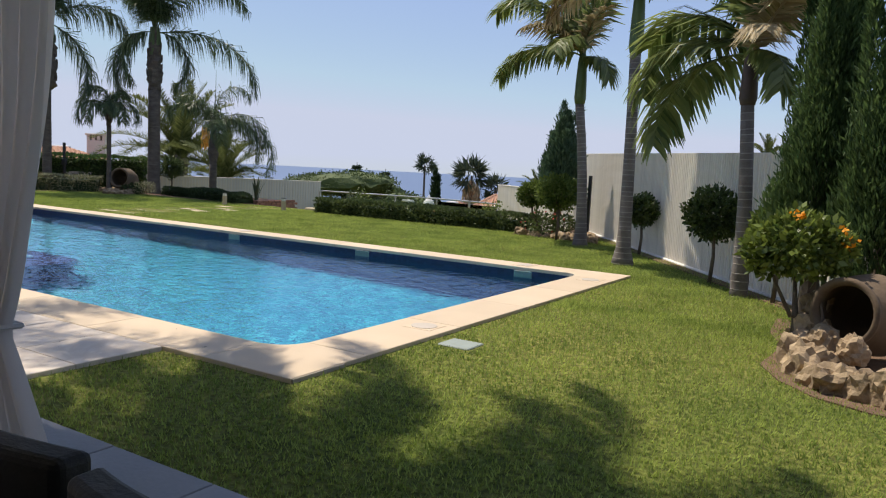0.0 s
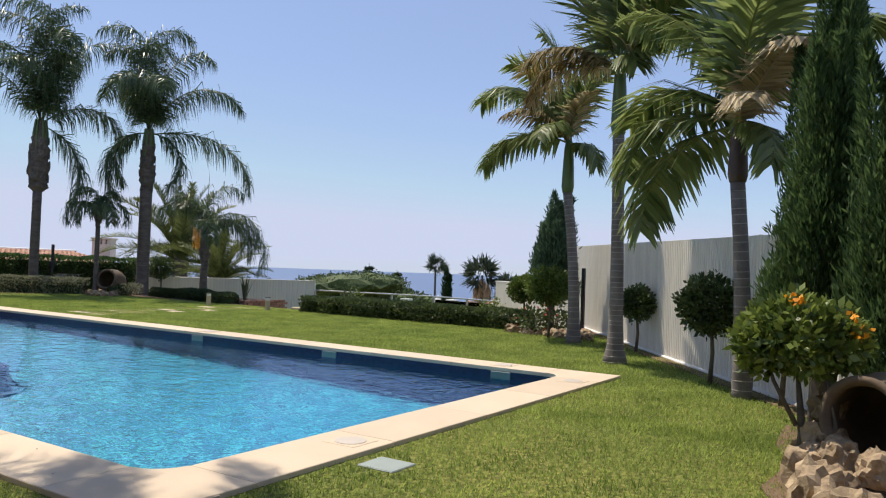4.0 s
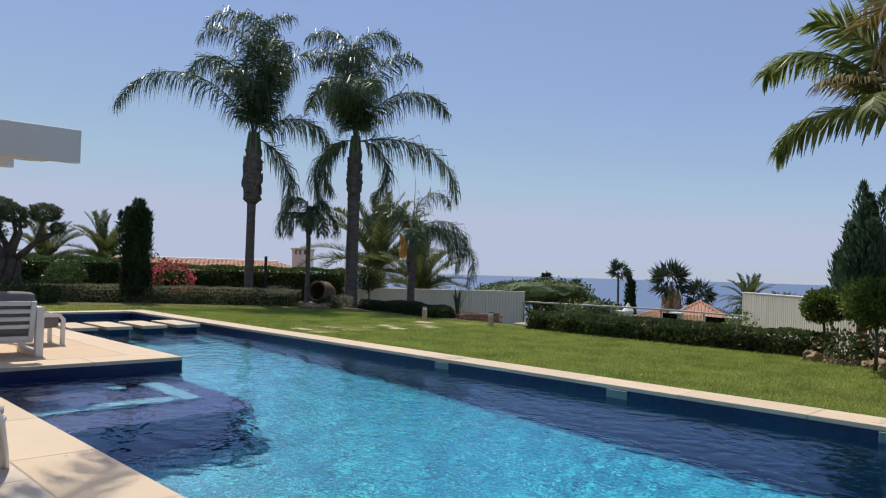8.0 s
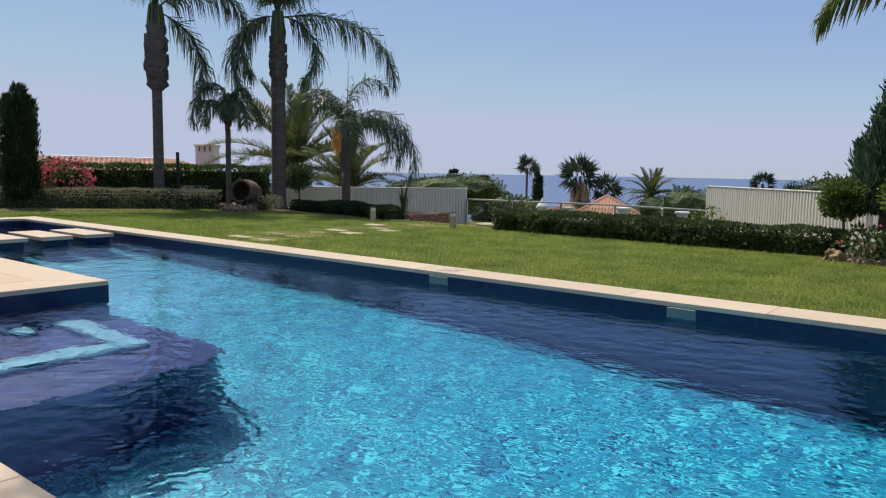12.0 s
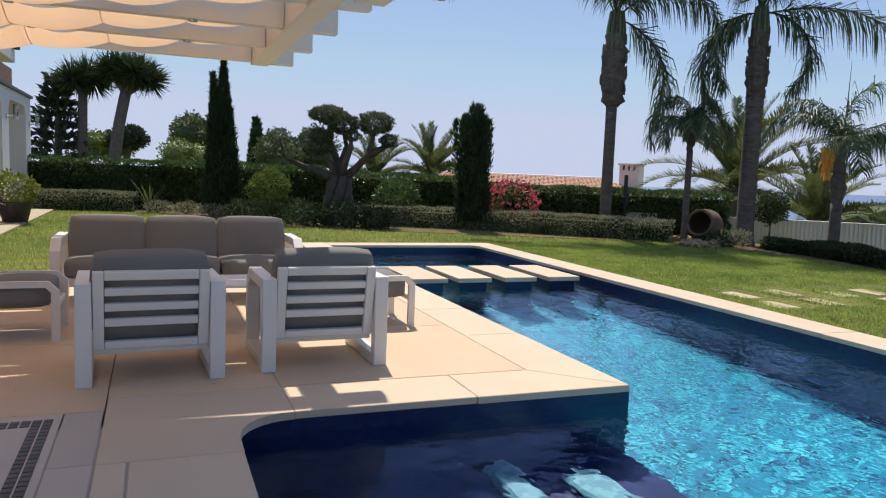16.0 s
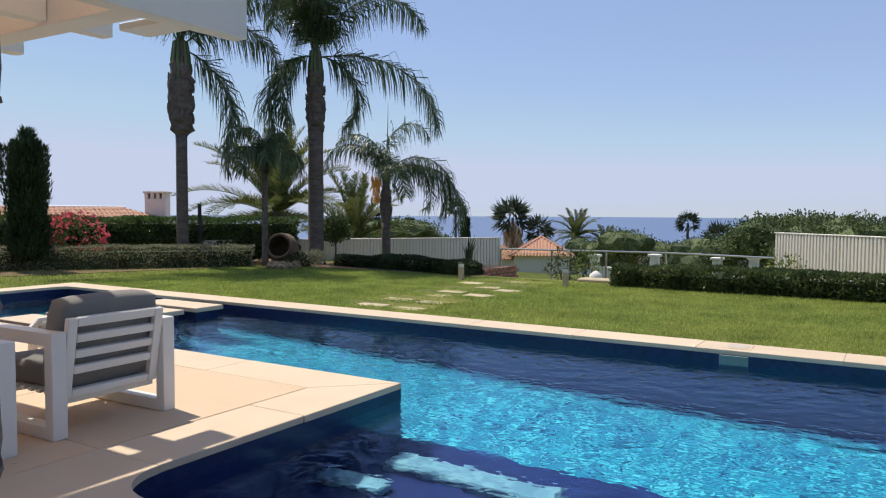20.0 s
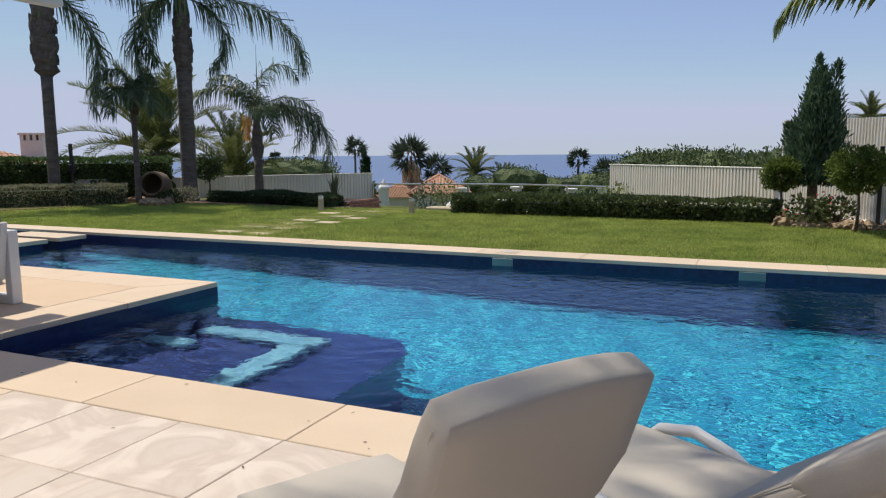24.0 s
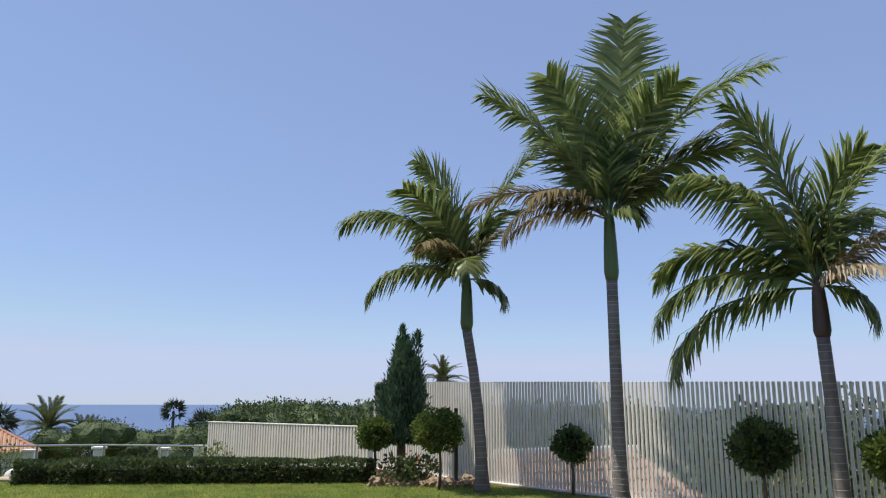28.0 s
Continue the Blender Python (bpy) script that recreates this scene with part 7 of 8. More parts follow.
def ottoman(m):
    t = thing("ottoman", "white metal footstool with taupe pad", "footstool", m, group="footstools")
    for x in (0.0, 0.58):
        L = [(-0.28, 0.0), (-0.28, 0.37), (-0.21, 0.44), (0.21, 0.44), (0.28, 0.37), (0.28, 0.0), (0.225, 0.0), (0.225, 0.36), (0.19, 0.395), (-0.19, 0.395), (-0.225, 0.36), (-0.225, 0.0)]
        bm = bmesh.new()
        a = [bm.verts.new((x - 0.02, y, z)) for y, z in L]
        b = [bm.verts.new((x + 0.02, y, z)) for y, z in L]
        n = len(L)
        for i in range(n):
            j = (i + 1) % n
            bm.faces.new((a[i], a[j], b[j], b[i]))
        for i in range(5):
            bm.faces.new((a[i], a[11 - i], a[10 - i], a[i + 1]))
            bm.faces.new((b[i], b[i + 1], b[10 - i], b[11 - i]))
        bmesh.ops.recalc_face_normals(bm, faces=bm.faces[:])
        part("leg_frame", bm, PAINT, t, "white inverted-U leg frame")
    for s in (-1, 1):
        part("side_rail", box_bm(0.022, 0.558, s * 0.245 - 0.015, s * 0.245 + 0.015, 0.22, 0.27, 0.004), PAINT, t)
    part("pad", soft_bm(0.024, 0.556, -0.215, 0.215, 0.24, 0.43, 0.025, 0.04, 3), PADMAT, t, "taupe padded cushion", True)
    return t


om = ottoman(pose(-14.17, 2.69, 0, 0, 0, 180))
copy_thing(om, pose(-14.2, 5.42, 0, 0, 0, 180))
ctb = thing("coffee_table", "low white slatted coffee table between the seats", "table", pose(-14.55, 4.0, 0))
for sx in (-0.28, 0.28):
    for sy in (-0.42, 0.42):
        part("leg", box_bm(sx - 0.03, sx + 0.03, sy - 0.03, sy + 0.03, 0, 0.33, 0.004), PAINT, ctb)
for k in range(7):
    part("slat", box_bm(-0.31 + 0.09 * k, -0.235 + 0.09 * k, -0.46, 0.46, 0.352, 0.375, 0.003), PAINT, ctb)
for sy in (-0.42, 0.42):
    part("rail", box_bm(-0.31, 0.31, sy - 0.025, sy + 0.025, 0.332, 0.35, 0.003), PAINT, ctb)



def lounger(m, ang, seed, label, B=0.58):
    """A sun lounger: local x toward the head, y across; the hinge at x = 0, the pad's top at 0.36."""
    t = thing("sun_lounger", label, "sun lounger", m, group="sun loungers")
    W = 0.47
    tr = 0.017
    a = radians(ang)
    ca, sa = math.cos(a), math.sin(a)
    for y in (0.0, W):
        part("side_rail", tube_bm([(-0.68, y, 0.29), (0.05, y, 0.29), (0.30, y, 0.26)], tr, 10), PAINT, t, smooth=True)
        pts = [(-0.66 + 0.02, y, 0.0), (-0.60, y, 0.12), (-0.52, y, 0.27), (-0.42, y, 0.36), (-0.30, y, 0.385), (-0.17, y, 0.35), (-0.05, y, 0.27), (0.10, y, 0.17), (0.26, y, 0.10), (0.40, y, 0.085)]
        dy = -0.035 if y == 0 else 0.035
        part("arm_tube", tube_bm([(px, y + dy, pz) for px, _, pz in pts], 0.019, 10), PAINT, t, "white curved arm tube", True)
        part("foot_leg", tube_bm([(-0.66, y, 0.29), (-0.67, y, 0.14), (-0.66, y, 0.0)], tr, 10), PAINT, t, smooth=True)
        bm = tube_bm([(0.0, abs(y - 0.045), -0.013), (B * 0.62, abs(y - 0.045), -0.013)], 0.013, 10)
        bm.transform(pose(0.01, 0, 0.325) @ pose(0, 0, 0, 0, -ang, 0))
        part("back_rail", bm, PAINT, t, smooth=True)
        # prop with notches
        b0 = Vector((0.02 + 0.30 * ca, y * 0.7 + 0.07, 0.28 + 0.30 * sa))
        b1 = Vector((0.30, y * 0.7 + 0.07, 0.10))
        part("prop", tube_bm([b0, b1], 0.010, 8), PAINT, t)
        for k in range(3):
            c = b1.lerp(b0, 0.1 + 0.12 * k)
            part("notch", box_bm(c.x - 0.03, c.x - 0.008, c.y - 0.006, c.y + 0.006, c.z - 0.008, c.z + 0.008), PAINT, t)
    for x, z in ((-0.66, 0.14), (0.28, 0.10), (-0.66, 0.29), (0.30, 0.26)):
        part("cross_bar", tube_bm([(x, -0.02, z), (x, W + 0.02, z)], 0.012, 8), PAINT, t, smooth=True)
    for y in (W + 0.075, -0.075):
        wh = part("wheel", lathe_bm([(0.045, -0.016), (0.088, -0.018), (0.10, -0.01), (0.10, 0.01), (0.088, 0.018), (0.045, 0.016)], 28), RUBBER, t, "black plastic wheel")
        wh.matrix_basis = pose(0.40, y, 0.101, 90, 0, 0)
        hub = part("hub", lathe_bm([(0.02, -0.028), (0.02, 0.028)], 12), PAINT, wh)
        for k in range(7):
            q = 2 * math.pi * k / 7
            d = part("hole_disc", lathe_bm([(0.013, -0.0195), (0.013, 0.0195)], 10), PAINT, wh)
            d.location = (0.064 * math.cos(q), 0.064 * math.sin(q), 0)
    part("axle", tube_bm([(0.40, -0.07, 0.101), (0.40, W + 0.07, 0.101)], 0.009, 8), STEEL, t)
    part("seat_pad", soft_bm(-0.69, 0.0, -0.005, W + 0.005, 0.308, 0.368, 0.008, 0.02, seed), SLING, t, "pale grey-beige seat pad", True)
    bm = soft_bm(0.0, B, -0.005, W + 0.005, 0.0, 0.055, 0.006, 0.022, seed + 2)
    bm.transform(pose(0.01, 0, 0.325) @ pose(0, 0, 0, 0, -ang, 0))
    part("back_pad", bm, SLING, t, "pale grey-beige back pad", True)
    # fabric sleeve pulled over the head of the back pad, hemmed below
    E1 = pose(0.01, 0, 0.325) @ pose(0, 0, 0, 0, -ang, 0)
    bm = soft_bm(B - 0.275, B + 0.014, -0.010, W + 0.010, -0.022, 0.064, 0.003, 0.018, seed + 4)
    for v in bm.verts:
        d = min(1.0, max(0.0, (B - 0.015 - v.co.x) / 0.25)) ** 0.8
        e = max(0.0, 1 - ((v.co.y - W / 2) / (W / 2)) ** 2)
        if v.co.z < 0:
            v.co.z -= 0.048 * d * (0.35 + 0.65 * e) * (1.0 + 0.6 * noise.noise(v.co * 6 + Vector((seed, 0, 0))))
        v.co.z += 0.009 * d * noise.noise(v.co * 13 + Vector((seed, 0, 0)))
        if v.co.x > B - 0.03:
            v.co.x += 0.014 * e
    bm.transform(E1)
    sl = part("head_sleeve", bm, SLING, t, "creased fabric sleeve over the head end", True)
    x1, zb, zt = B + 0.0075, -0.0155, 0.0555
    for line in (((x1 - 0.004, 0.01, zb + 0.004), (x1 - 0.004, W - 0.01, zb + 0.004)),
                 ((x1 - 0.03, -0.0085, 0.02), (B - 0.27, -0.0085, 0.02)), ((x1 - 0.03, W + 0.0085, 0.02), (B - 0.27, W + 0.0085, 0.02))):
        row = [Vector(line[0]).lerp(Vector(line[1]), k / 8) for k in range(9)]
        for p in row:
            if p.x > B - 0.03:
                p.x += 0.014 * max(0.0, 1 - ((p.y - W / 2) / (W / 2)) ** 2)
        part("piping", tube_bm([E1 @ p for p in row], 0.003, 6), SLING, sl, "sewn seam piping")
    for y in (0.0, W):
        for z in (0.004, 0.051):
            part("pad_piping", tube_bm([E1 @ Vector((0.012, y + (-0.003 if y == 0 else 0.003), z)), E1 @ Vector((B - 0.26, y + (-0.003 if y == 0 else 0.003), z))], 0.003, 6), SLING, t)
    return t


lounger(pose(-7.98, 2.12, -0.03, 0, 0, -30), 63, 1, "white sun lounger with grey-beige pad and steeply raised back")
lounger(pose(-7.47, 2.70, -0.01, 0, 0, -28), 37, 2, "white wheeled sun lounger with half-raised back by the pool", 0.61)


# ---- pergola ----
per = thing("pergola", "white pergola with draped canvas shade over the deck", "pergola", kind="structure")
ZB, ZT = 2.46, 2.77
XR, XL = -12.55, -16.95
part("side_fascia", box_bm(XR - 0.06, XR + 0.06, 0.4, 5.27, ZB - 0.09, ZT, 0.006), PERGW, per, "deep white end fascia")
RX = [-13.62, -14.70, -15.80, -16.90]
for x in RX:
    part("rafter", box_bm(x - 0.055, x + 0.055, 0.4, 4.62, ZB + 0.02, ZT - 0.02, 0.006), PERGW, per)
    part("rafter_tail", box_bm(x - 0.055, x + 0.055, 4.825, 5.08, ZB + 0.01, ZT - 0.02, 0.006), PERGW, per)
part("front_beam", box_bm(XL - 0.06, XR - 0.063, 4.625, 4.82, ZB, ZT - 0.03, 0.006), PERGW, per)
part("back_beam", box_bm(XL - 0.06, XR - 0.063, 0.25, 0.397, ZB, ZT, 0.006), PERGW, per)
part("eave_board", box_bm(XR - 0.6, XR - 0.065, 4.83, 5.05, ZB - 0.045, ZB + 0.0, 0.006), PERGW, per)
# canvas swags, one strip between each two rafters, draped over cross wires
edges = [XR - 0.07] + RX
for i, (a, b) in enumerate(zip(edges, edges[1:])):
    x1, x0 = a - 0.06, b + 0.06
    ny, nx = 84, 10
    V, F = [], []
    for j in range(ny + 1):
        y = 0.5 + 4.05 * j / ny
        sec = (j / ny) * 6
        billow = abs(math.sin(math.pi * sec)) ** 0.7
        far = 0.06 * math.sin(math.pi * j / ny)
        for k in range(nx + 1):
            u = k / nx
            z = ZT - 0.36 + 0.32 * (j / ny) ** 1.3 - (0.13 + far) * (1 - 0.55 * j / ny) * math.sin(math.pi * u) ** 0.8 - (1 - 0.5 * j / ny) * billow * (0.15 - 0.085 * math.sin(math.pi * u)) - 0.012 * noise.noise(Vector((u * 4 + i, y * 3, 0)))
            gap = (0.19 if y < 2.6 else 0.19 - 0.14 * min(1, (y - 2.6) / 0.8)) * (0.75 + 0.5 * billow) + 0.03 * noise.noise(Vector((i * 3.1, y * 1.3, 0)))
            V.append((x0 + gap * (1 - u) ** 2 + (x1 - x0) * u, y, z))
    for j in range(ny):
        for k in range(nx):
            q = j * (nx + 1) + k
            F.append((q, q + 1, q + nx + 2, q + nx + 1))
    me = fast_mesh("canvas_strip", V, F, CANVAS, True)
    o = mesh_obj("canvas_strip", me, CANVAS, per, "peach canvas shade strip, sagging in swags")
    for j in range(1, 6):
        row = [V[round(j * 14) * (nx + 1) + k] for k in range(nx + 1)]
        part("seam", tube_bm([(p[0], p[1], p[2] - 0.002) for p in row], 0.004, 5), CANVAS, per, "stitched seam")
for x in RX[:3]:
    for y in (3.9, 2.6):
        part("downlight", lathe_bm([(0.035, ZB + 0.004), (0.04, ZB + 0.021)], 12), STEEL, per).location = (x, y, 0)

# house side of the deck: column, curtain, planter, arcade
box_thing("house_column", "white stucco column beside the deck", "column", STUCCO, -17.75, -17.05, 0.4, 1.315, -0.05, 2.85)
box_thing("house_beam", "white stucco beam over the deck edge", "wall", STUCCO, -17.75, -12.4, -0.1, 0.245, 2.45, 3.0)
box_thing("wall_house", "white stucco house wall behind the deck", "wall", STUCCO, -17.4, -10.9, -2.6, -2.25, -0.05, 3.6)


def curtain(name, label, m, w, h, tie_z, tie_w, folds, mat, seed, bottom_w=0.75):
    """A gathered curtain hanging in the x-z plane, tied in at tie_z."""
    t = thing(name, label, "curtain", m)
    nu, nv = folds * 8, 40
    V, F = [], []
    for j in range(nv + 1):
        z = h * (1 - j / nv)
        if z > tie_z:
            k = ((z - tie_z) / (h - tie_z)) ** 0.7
            ww = tie_w + (w - tie_w) * k
        else:
            k = 1 - z / max(tie_z, 0.01)
            ww = tie_w + (w * bottom_w - tie_w) * k ** 0.95
        for i in range(nu + 1):
            u = i / nu
            dep = 0.045 * (0.6 + 0.4 * ww / w)
            x = (u - 0.5) * ww + 0.012 * noise.noise(Vector((u * 9 + seed, z * 1.3, 0)))
            y = dep * math.sin(u * folds * 2 * math.pi + 0.6 * math.sin(z * 2 + seed)) + 0.03 * noise.noise(Vector((u * 3, z * 1.2, seed)))
            V.append((x, y, z))
    for j in range(nv):
        for i in range(nu):
            q = j * (nu + 1) + i
            F.append((q, q + 1, q + nu + 2, q + nu + 1))
    mesh_obj("cloth", fast_mesh("cloth", V, F, mat, True), mat, t)
    if tie_w < w:
        part("tie", tube_bm([(-tie_w / 2 - 0.01, -0.05, tie_z + 0.03), (0, -0.075, tie_z - 0.01), (tie_w / 2 + 0.01, -0.05, tie_z + 0.01), (tie_w / 2 + 0.01, 0.05, tie_z + 0.01), (0, 0.075, tie_z), (-tie_w / 2 - 0.01, 0.05, tie_z + 0.03), (-tie_w / 2 - 0.01, -0.05, tie_z + 0.03)], 0.012, 6), mat, t, "twisted cloth tie-back")
    return t


MAUVE = rough_mat("mauve_curtain_cloth", (0.40, 0.33, 0.33), (0.32, 0.26, 0.26), 0.9, 2, 260, 0.2, trans=0.15)
curtain("curtain", "mauve curtain tied back at the column", pose(-16.92, 1.0, 0.02, 0, 0, 90), 0.56, 2.42, 0.95, 0.2, 5, MAUVE, 4, 1.1)
pb = thing("planter_box", "white rendered planter box with sword-leaved plants", "planter", pose(-17.3, 1.545, 0))
bm = box_bm(-0.50, 0.50, -0.22, 0.22, 0.08, 0.58, 0.006)
part("box", bm, STUCCO, pb)
for q in ((-0.5, 0.5, 0.17, 0.22), (-0.5, 0.5, -0.22, -0.17), (0.45, 0.5, -0.169, 0.169), (-0.5, -0.45, -0.169, 0.169)):
    part("rim", box_bm(*q, 0.581, 0.62, 0.004), STUCCO, pb)
part("soil", box_bm(-0.449, 0.449, -0.169, 0.169, 0.581, 0.60), SOIL, pb)
part("plinth", box_bm(-0.54, 0.53, -0.22, 0.25, 0.0, 0.078, 0.004), SLATE, pb, "dark slate plinth")
for i, (x, y, n, h) in enumerate(((-17.0, 1.66, 6, 0.78), (-17.2, 1.64, 5, 0.85), (-17.1, 1.70, 4, 0.62), (-17.05, 1.47, 6, 0.42), (-17.35, 1.46, 6, 0.5), (-17.55, 1.62, 6, 0.6))):
    blade_plant("snake_plant", "tall variegated snake plant in the white planter", x, y, 0.60, n, h, 0.062, SNAKE, 0.16, 30 + i, group="snake plants", edge=SNAKEEDGE)


def arch_wall():
    """The arcade: piers and segmental openings along the lawn, with the storey above."""
    t = thing("house_arcade", "white house wall with arched openings along the lawn", "house", kind="structure")
    x, y0, y1 = -32.25, -0.1, 0.36
    W, PW = 2.57, 0.85
    n = 4
    for i in range(n + 1):
        px = x + i * (W + PW)
        part("pier", box_bm(px, px + PW, y0, y1, -0.1, 2.80), STUCCO, t)
        if i == n:
            break
        bm = bmesh.new()
        rise = ((0.0, 2.50), (0.10, 2.72), (0.90, 2.72), (1.0, 2.50))
        seg = len(rise) - 1
        lo, hi = [], []
        for u, az in rise:
            ax = px + PW + W * u
            lo.append([bm.verts.new((ax, yy, az)) for yy in (y0, y1)])
            hi.append([bm.verts.new((ax, yy, 2.802)) for yy in (y0, y1)])
        for k in range(seg):
            for e in (0, 1):
                q = (lo[k][e], lo[k + 1][e], hi[k + 1][e], hi[k][e])
                bm.faces.new(q if e == 0 else q[::-1])
            bm.faces.new((lo[k][1], lo[k + 1][1], lo[k + 1][0], lo[k][0]))
        part("arch", bm, STUCCO, t)
        part("niche_wall", box_bm(px + PW, px + PW + W, y0 - 0.2, y0 - 0.003, -0.1, 2.85), NICHE, t)
    part("upper_wall", box_bm(x, -18.25, y0, y1, 2.804, 2.98), STUCCO, t)
    part("roof_edge", box_bm(x - 0.1, -18.25, y0, y1 + 0.06, 2.982, 3.06, 0.005), BLACKM, t, "dark metal roof edge")
    part("brick_band", box_bm(x + 0.2, -24.31, -0.7, -0.05, 3.063, 3.75), BRICK, t, "terracotta band above the arcade")
    part("balcony", box_bm(-24.3, -21.0, -0.72, 1.2, 3.07, 3.70, 0.02), STUCCO, t, "white balcony block")
    part("balcony", box_bm(-20.6, -18.3, -0.72, 1.05, 3.07, 3.55, 0.02), STUCCO, t, "white balcony block")
    part("upper_storey", box_bm(x + 0.5, -14.0, -4.0, -0.75, 3.0, 6.2), STUCCO, t)
    part("lamp_block", box_bm(-24.2, -24.0, 1.205, 1.3, 3.3, 3.42, 0.01), BLACKM, t)
    return t


SHADEW = rough_mat("white_lamp_tube", (0.75, 0.73, 0.68), (0.68, 0.66, 0.6), 0.4, 6, 60, 0.02)
NICHE = rough_mat("beige_niche_render", (0.62, 0.57, 0.47), (0.55, 0.50, 0.41), 0.85, 1.4, 140, 0.2, spread=0.6)
arch_wall()
for px in (-22.5, -25.2, -28.5, -32.0):
    wl = thing("wall_lantern", "steel and glass wall lantern on the arcade", "wall lamp", pose(px, 0.36, 2.28), group="wall lanterns")
    part("back_plate", box_bm(-0.05, 0.05, 0.0, 0.02, -0.07, 0.07, 0.004), STEEL, wl)
    part("bracket", tube_bm([(0, 0.02, 0), (0, 0.17, 0)], 0.018, 10), STEEL, wl)
    part("shade", lathe_bm([(0.05, 0.0), (0.055, 0.02), (0.055, 0.28), (0.05, 0.28), (0.05, 0.02)], 16), GLASS, wl, "clear glass shade").location = (0, 0.2, 0.02)
    part("cap", lathe_bm([(0.0, -0.06), (0.058, -0.06), (0.058, 0.02), (0.0, 0.02)], 16), STEEL, wl).location = (0, 0.2, 0.0)
    part("bulb", lathe_bm([(0.0, 0.0), (0.03, 0.01), (0.036, 0.1), (0.0, 0.17)], 12), SHADEW, wl, "white lamp tube").location = (0, 0.2, 0.03)
box_thing("path_edge", "pale stone path along the house wall", "path", STONE, -31.0, -18.1, 0.40, 1.15, -0.1, 0.01, bevel=0.01)


def pot(x, y, r, h, mat, label, plant, seed, flowers=None):
    t = thing("plant_pot", label, "plant pot", pose(x, y, 0.01), group="plant pots by the house")
    part("pot", lathe_bm([(r * 0.68, 0), (r * 0.95, h * 0.92), (r, h * 0.93), (r, h), (r * 0.9, h), (r * 0.85, h * 0.9), (0, h * 0.88)], 20), mat, t, smooth=False)
    p, d = crown_points(1100, (0, 0, h + r * 0.75), (r * 1.25, r * 1.25, r * 0.9), seed)
    tagged(mesh_obj("plant", leaves("plant", p, 0.09, 0.05, plant, d, 0.8), None, t), kind="stuff")
    if flowers:
        p, d = crown_points(50, (0, 0, h + r * 0.8), (r * 1.3, r * 1.3, r * 0.95), seed + 3, shell=0.9)
        tagged(mesh_obj("bloom", leaves("bloom", p, 0.05, 0.05, flowers, d, 0.8), None, t), kind="stuff")


PURPLE = leaf_mat("purple_leaf", (0.03, 0.015, 0.025), (0.10, 0.045, 0.07), 0.5, 0.2)
YELLOWLEAF = leaf_mat("yellow_green_leaf", (0.12, 0.14, 0.02), (0.34, 0.36, 0.08), 0.5, 0.3)
DARKPOT = rough_mat("dark_glazed_pot", (0.05, 0.035, 0.03), (0.03, 0.022, 0.02), 0.4, 6, 40, 0.1)
pot(-20.9, 1.10, 0.26, 0.42, DARKPOT, "dark glazed pot with purple foliage by the house", PURPLE, 1, REDFL)
pot(-25.6, 0.95, 0.34, 0.42, DARKPOT, "dark pot with yellow-green foliage by the house", YELLOWLEAF, 2)

# ---- covered terrace where the walk begins ----
curtain("curtain", "white sheer curtain tied back at the terrace edge", pose(-3.45, 1.84, 0.015, 0, 0, 0), 0.98, 2.115, 0.56, 0.17, 7, SHEER, 1, 0.85)
rod = thing("curtain_rod", "black iron curtain rod with rings under the terrace ceiling", "curtain rod", pose(0, 1.84, 2.155))
part("rod", tube_bm([(-4.55, 0, 0), (3.4, 0, 0)], 0.013, 8), BLACKM, rod)
for k in range(13):
    r_ = part("ring", tube_bm([(0, 0.022 * math.cos(a), 0.022 * math.sin(a)) for a in np.linspace(0, 2 * math.pi, 13)], 0.004, 5, False), BLACKM, rod)
    r_.location = (-3.92 + 0.078 * k, 0, -0.004)
for x in (-3.85, -1.0, 2.0):
    part("bracket", tube_bm([(x, 0, 0), (x, 0, 0.16)], 0.009, 6), BLACKM, rod)


def wicker_chair(m):
    t = thing("wicker_chair", "black woven wicker dining chair on the terrace", "chair", m, group="wicker chairs")
    bm = box_bm(-0.27, 0.27, -0.03, 0.03, 0.40, 0.815, 0.014, 3)
    bmesh.ops.subdivide_edges(bm, edges=[e for e in bm.edges if e.calc_length() > 0.2], cuts=14, use_grid_fill=True)
    for v in bm.verts:
        v.co.z += 0.008 * (1 - (v.co.x / 0.27) ** 2) * max(0, (v.co.z - 0.4) / 0.38)
        v.co.y += 0.05 * (v.co.x / 0.27) ** 2
    part("backrest", bm, WICKER, t)
    part("seat", box_bm(-0.27, 0.27, -0.50, 0.0, 0.36, 0.44, 0.02, 2), WICKER, t)
    for s in (-1, 1):
        part("armrest", box_bm(s * 0.29 - 0.03, s * 0.29 + 0.03, -0.48, 0.03, 0.60, 0.66, 0.02, 2), WICKER, t)
        for y in (-0.45, 0.0):
            part("leg", box_bm(s * 0.27 - 0.025, s * 0.27 + 0.025, y - 0.025, y + 0.025, 0, 0.60 if y < -0.1 else 0.42, 0.008), WICKER, t)
    # raised weave on the back
    bm = bmesh.new()
    for i in range(28):
        z = 0.42 + 0.0135 * i
        tube_bm([(x, 0.034 + 0.05 * (x / 0.27) ** 2 + 0.003 * (1 if (i + k) % 2 else -1), z + 0.008 * (1 - (x / 0.27) ** 2) * (z - 0.4) / 0.38) for k, x in enumerate(np.linspace(-0.25, 0.25, 21))], 0.005, 4, False, bm)
    tagged(part("weave", bm, WICKER, t), kind="stuff")
    return t


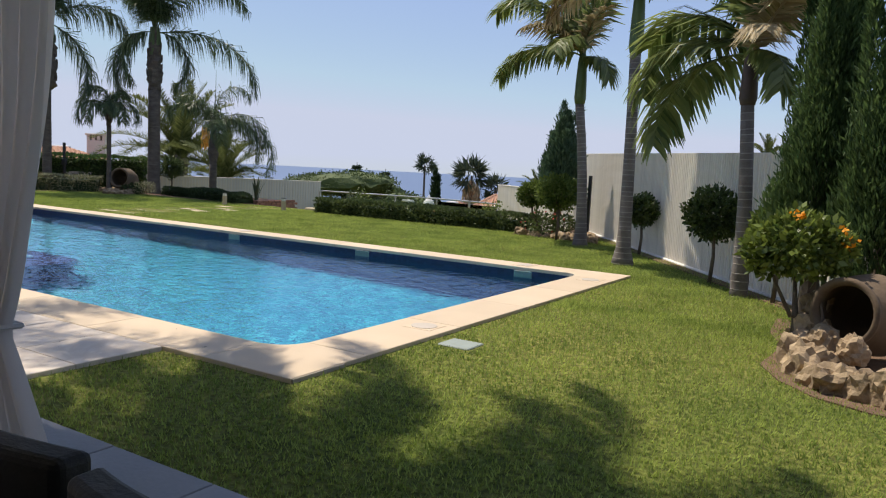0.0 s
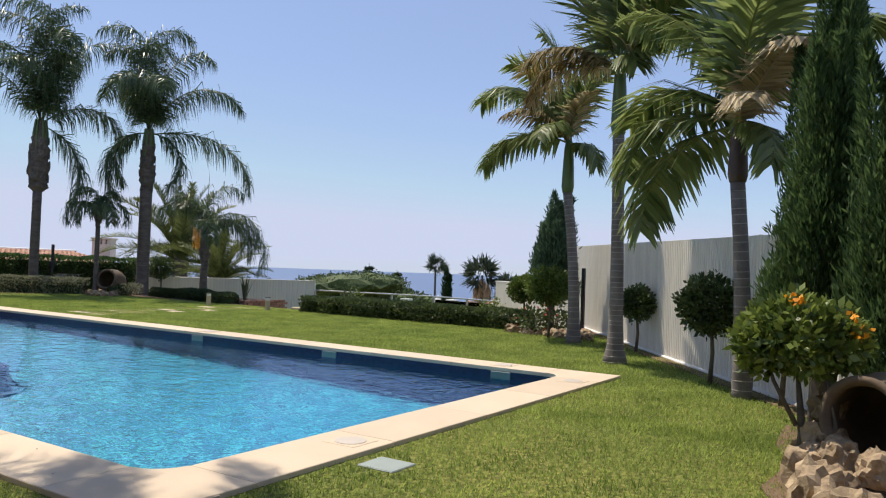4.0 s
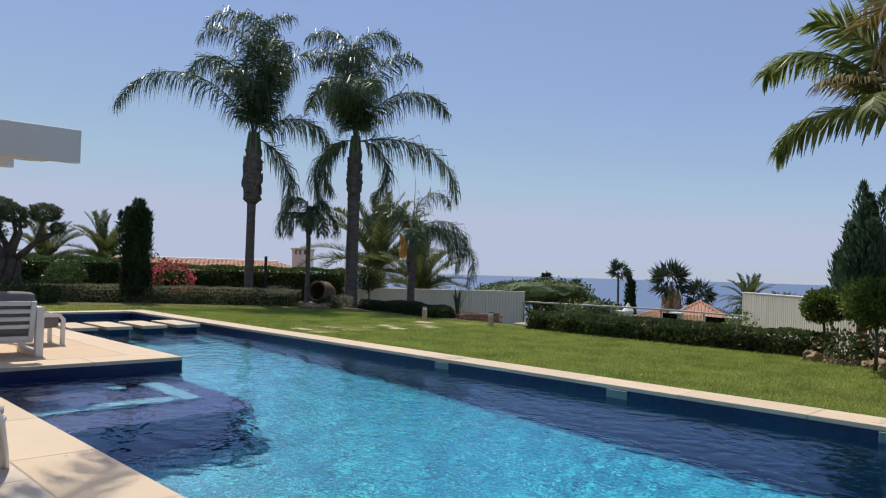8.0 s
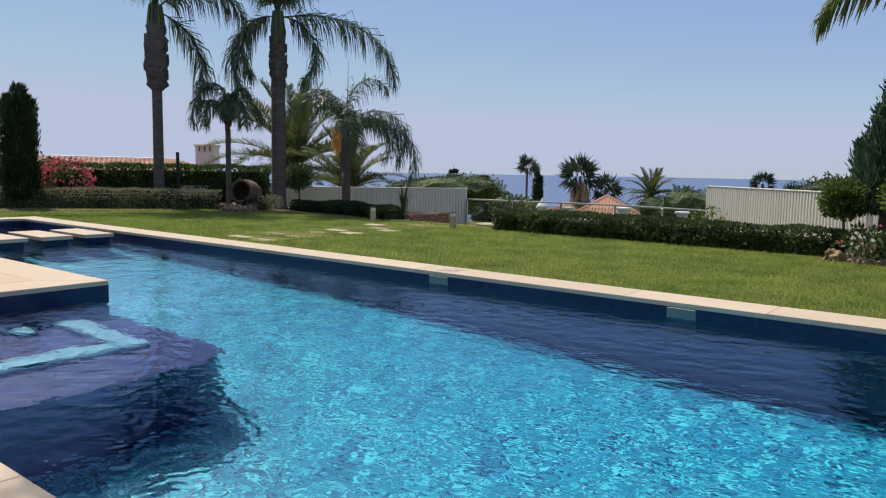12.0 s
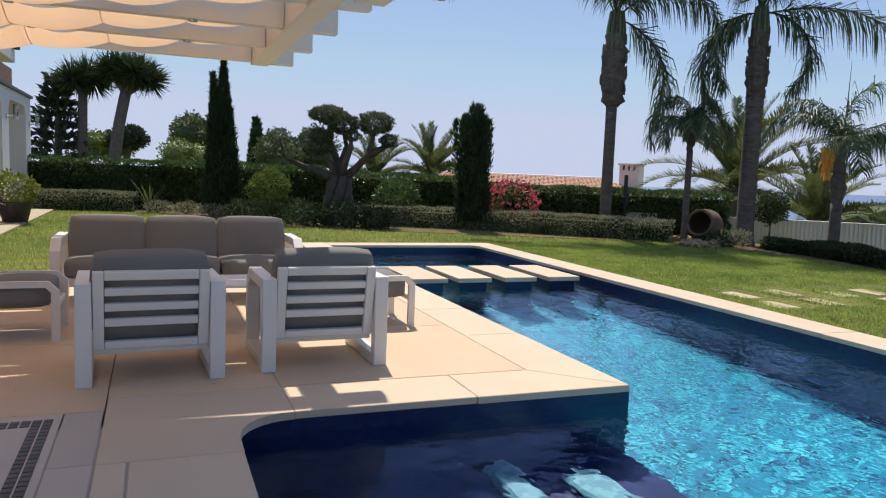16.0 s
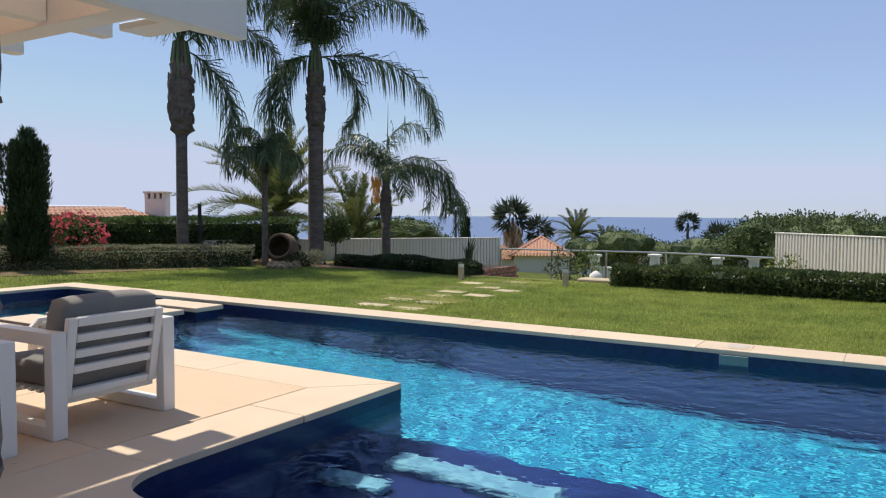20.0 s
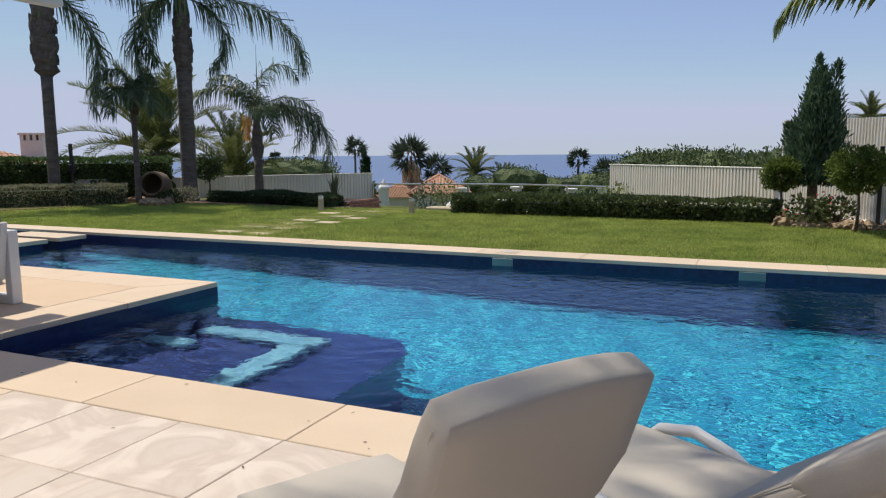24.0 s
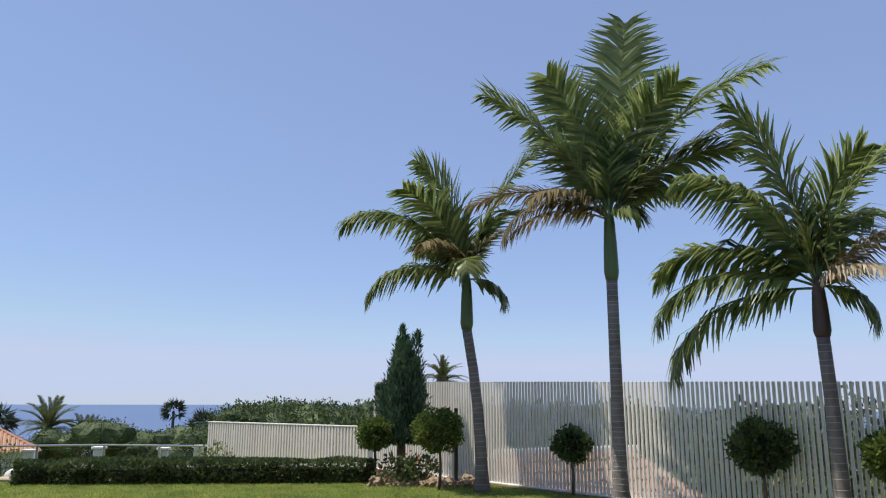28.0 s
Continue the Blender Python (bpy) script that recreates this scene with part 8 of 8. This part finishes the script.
wc = wicker_chair(pose(-1.84, 0.94, 0, 0, 0, 0))
copy_thing(wc, pose(-1.25, 0.935, 0, 0, 0, 3))
tb = thing("dining_table", "dark slatted dining table on the covered terrace", "table", pose(-1.9, 0.1, 0))
part("tabletop", box_bm(-1.3, 0.35, -0.42, 0.42, 0.68, 0.72, 0.008), WICKER, tb)
for sx in (-1.2, 0.25):
    for sy in (-0.34, 0.34):
        part("leg", box_bm(sx - 0.035, sx + 0.035, sy - 0.035, sy + 0.035, 0, 0.678, 0.006), WICKER, tb)

# ---- grass blades ----
def grass(x0, x1, y0, y1, n, h, seed, keep, label):
    r = np.random.default_rng(seed)
    x, y = x0 + (x1 - x0) * r.random(n), y0 + (y1 - y0) * r.random(n)
    m = keep(x, y)
    x, y = x[m], y[m]
    n = len(x)
    c = np.stack([x, y, np.full(n, -0.033)], 1)
    a = r.random(n) * 6.283
    L = h * (0.55 + 0.8 * r.random(n))
    lean = np.stack([np.cos(a), np.sin(a), np.zeros(n)], 1) * (L * (0.2 + 0.7 * r.random(n)))[:, None]
    s = np.stack([-np.sin(a + 0.6 * r.normal(size=n)), np.cos(a), np.zeros(n)], 1) * 0.0045 * (1 + 9 * max(0, h - 0.03))
    tip = c + lean + np.stack([np.zeros(n), np.zeros(n), L], 1)
    v = np.stack([c - s, c + s, tip], 1).reshape(-1, 3)
    ob = mesh_obj("grass", fast_mesh("grass", v, np.arange(3 * n).reshape(-1, 3), GRASS), GRASS)
    return tagged(ob, label, "grass", kind="stuff")


def off_paving(x, y):
    ok = ~(((x > -21.55) & (x < -3.48) & (y > 5.98) & (y < 9.77)) | ((x > -17.28) & (x < -3.48) & (y > 3.47) & (y < 9.77)) | ((x > -17.28) & (x < -4.6) & (y < 3.52)) | ((x > -4.65) & (y < 2.31)))
    fx, fy = FENCE_B.x - FENCE_A.x, FENCE_B.y - FENCE_A.y
    ok &= (fx * (y - FENCE_A.y) - fy * (x - FENCE_A.x)) < 0
    ok &= ~((x > -1.18 + 0.25 * np.abs(y - 6.4)) & (y > 5.4) & (y < 8.2))
    ok &= ~((np.abs(x + 3.27) < 0.16) & (np.abs(y - 5.02) < 0.15))
    return ok


def on_stones(x, y):
    return ~((x > -15.9) & (x < -14.4) & (y > 10.2) & (y < 14.9) & (np.sin(x * 40) * 0 + 1 > 0) & (((y - 10.25) % 0.86) < 0.5))


grass(-4.7, 1.2, 2.2, 7.5, 100000, 0.028, 1, off_paving, "short sunlit grass blades near the terrace")
grass(-8.0, 1.0, 7.0, 15.0, 190000, 0.034, 2, off_paving, "short grass blades on the lawn by the fence")
grass(-22.0, -7.5, 9.7, 15.2, 210000, 0.034, 3, lambda x, y: off_paving(x, y) & on_stones(x, y), "short grass blades on the lawn beyond the pool")
grass(-30.5, -17.2, 1.1, 15.0, 130000, 0.045, 4, lambda x, y: off_paving(x, y) & (x > -30.2 + 0.62 * np.maximum(0, y - 2.5)), "short grass blades on the lawn behind the sofa")


def litter(x0, x1, y0, y1, n, seed, mat, label, size=0.028):
    """Fallen leaf bits lying flat."""
    r = np.random.default_rng(seed)
    c = np.stack([x0 + (x1 - x0) * r.random(n), y0 + (y1 - y0) * r.random(n), np.full(n, 0.004)], 1)
    a = r.random(n) * 6.283
    d = np.stack([np.cos(a), np.sin(a), 0.08 * r.random(n)], 1) * (size * (0.4 + 0.9 * r.random(n)))[:, None]
    s = np.stack([-np.sin(a), np.cos(a), np.zeros(n)], 1) * (size * 0.28 * (0.5 + r.random(n)))[:, None]
    v = np.stack([c - d, c + s, c + d, c - s], 1).reshape(-1, 3)
    return tagged(mesh_obj("leaf_litter", fast_mesh("leaf_litter", v, np.arange(4 * n).reshape(-1, 4), mat), mat), label, "fallen leaves", kind="stuff")


litter(-17.0, -12.3, 1.9, 6.3, 34, 5, BARKT, "tiny dark leaf bits scattered on the deck", 0.016)
litter(-11.5, -4.2, 2.2, 3.95, 46, 6, BARKT, "tiny dry leaf bits on the pool edging and terrace", 0.014)
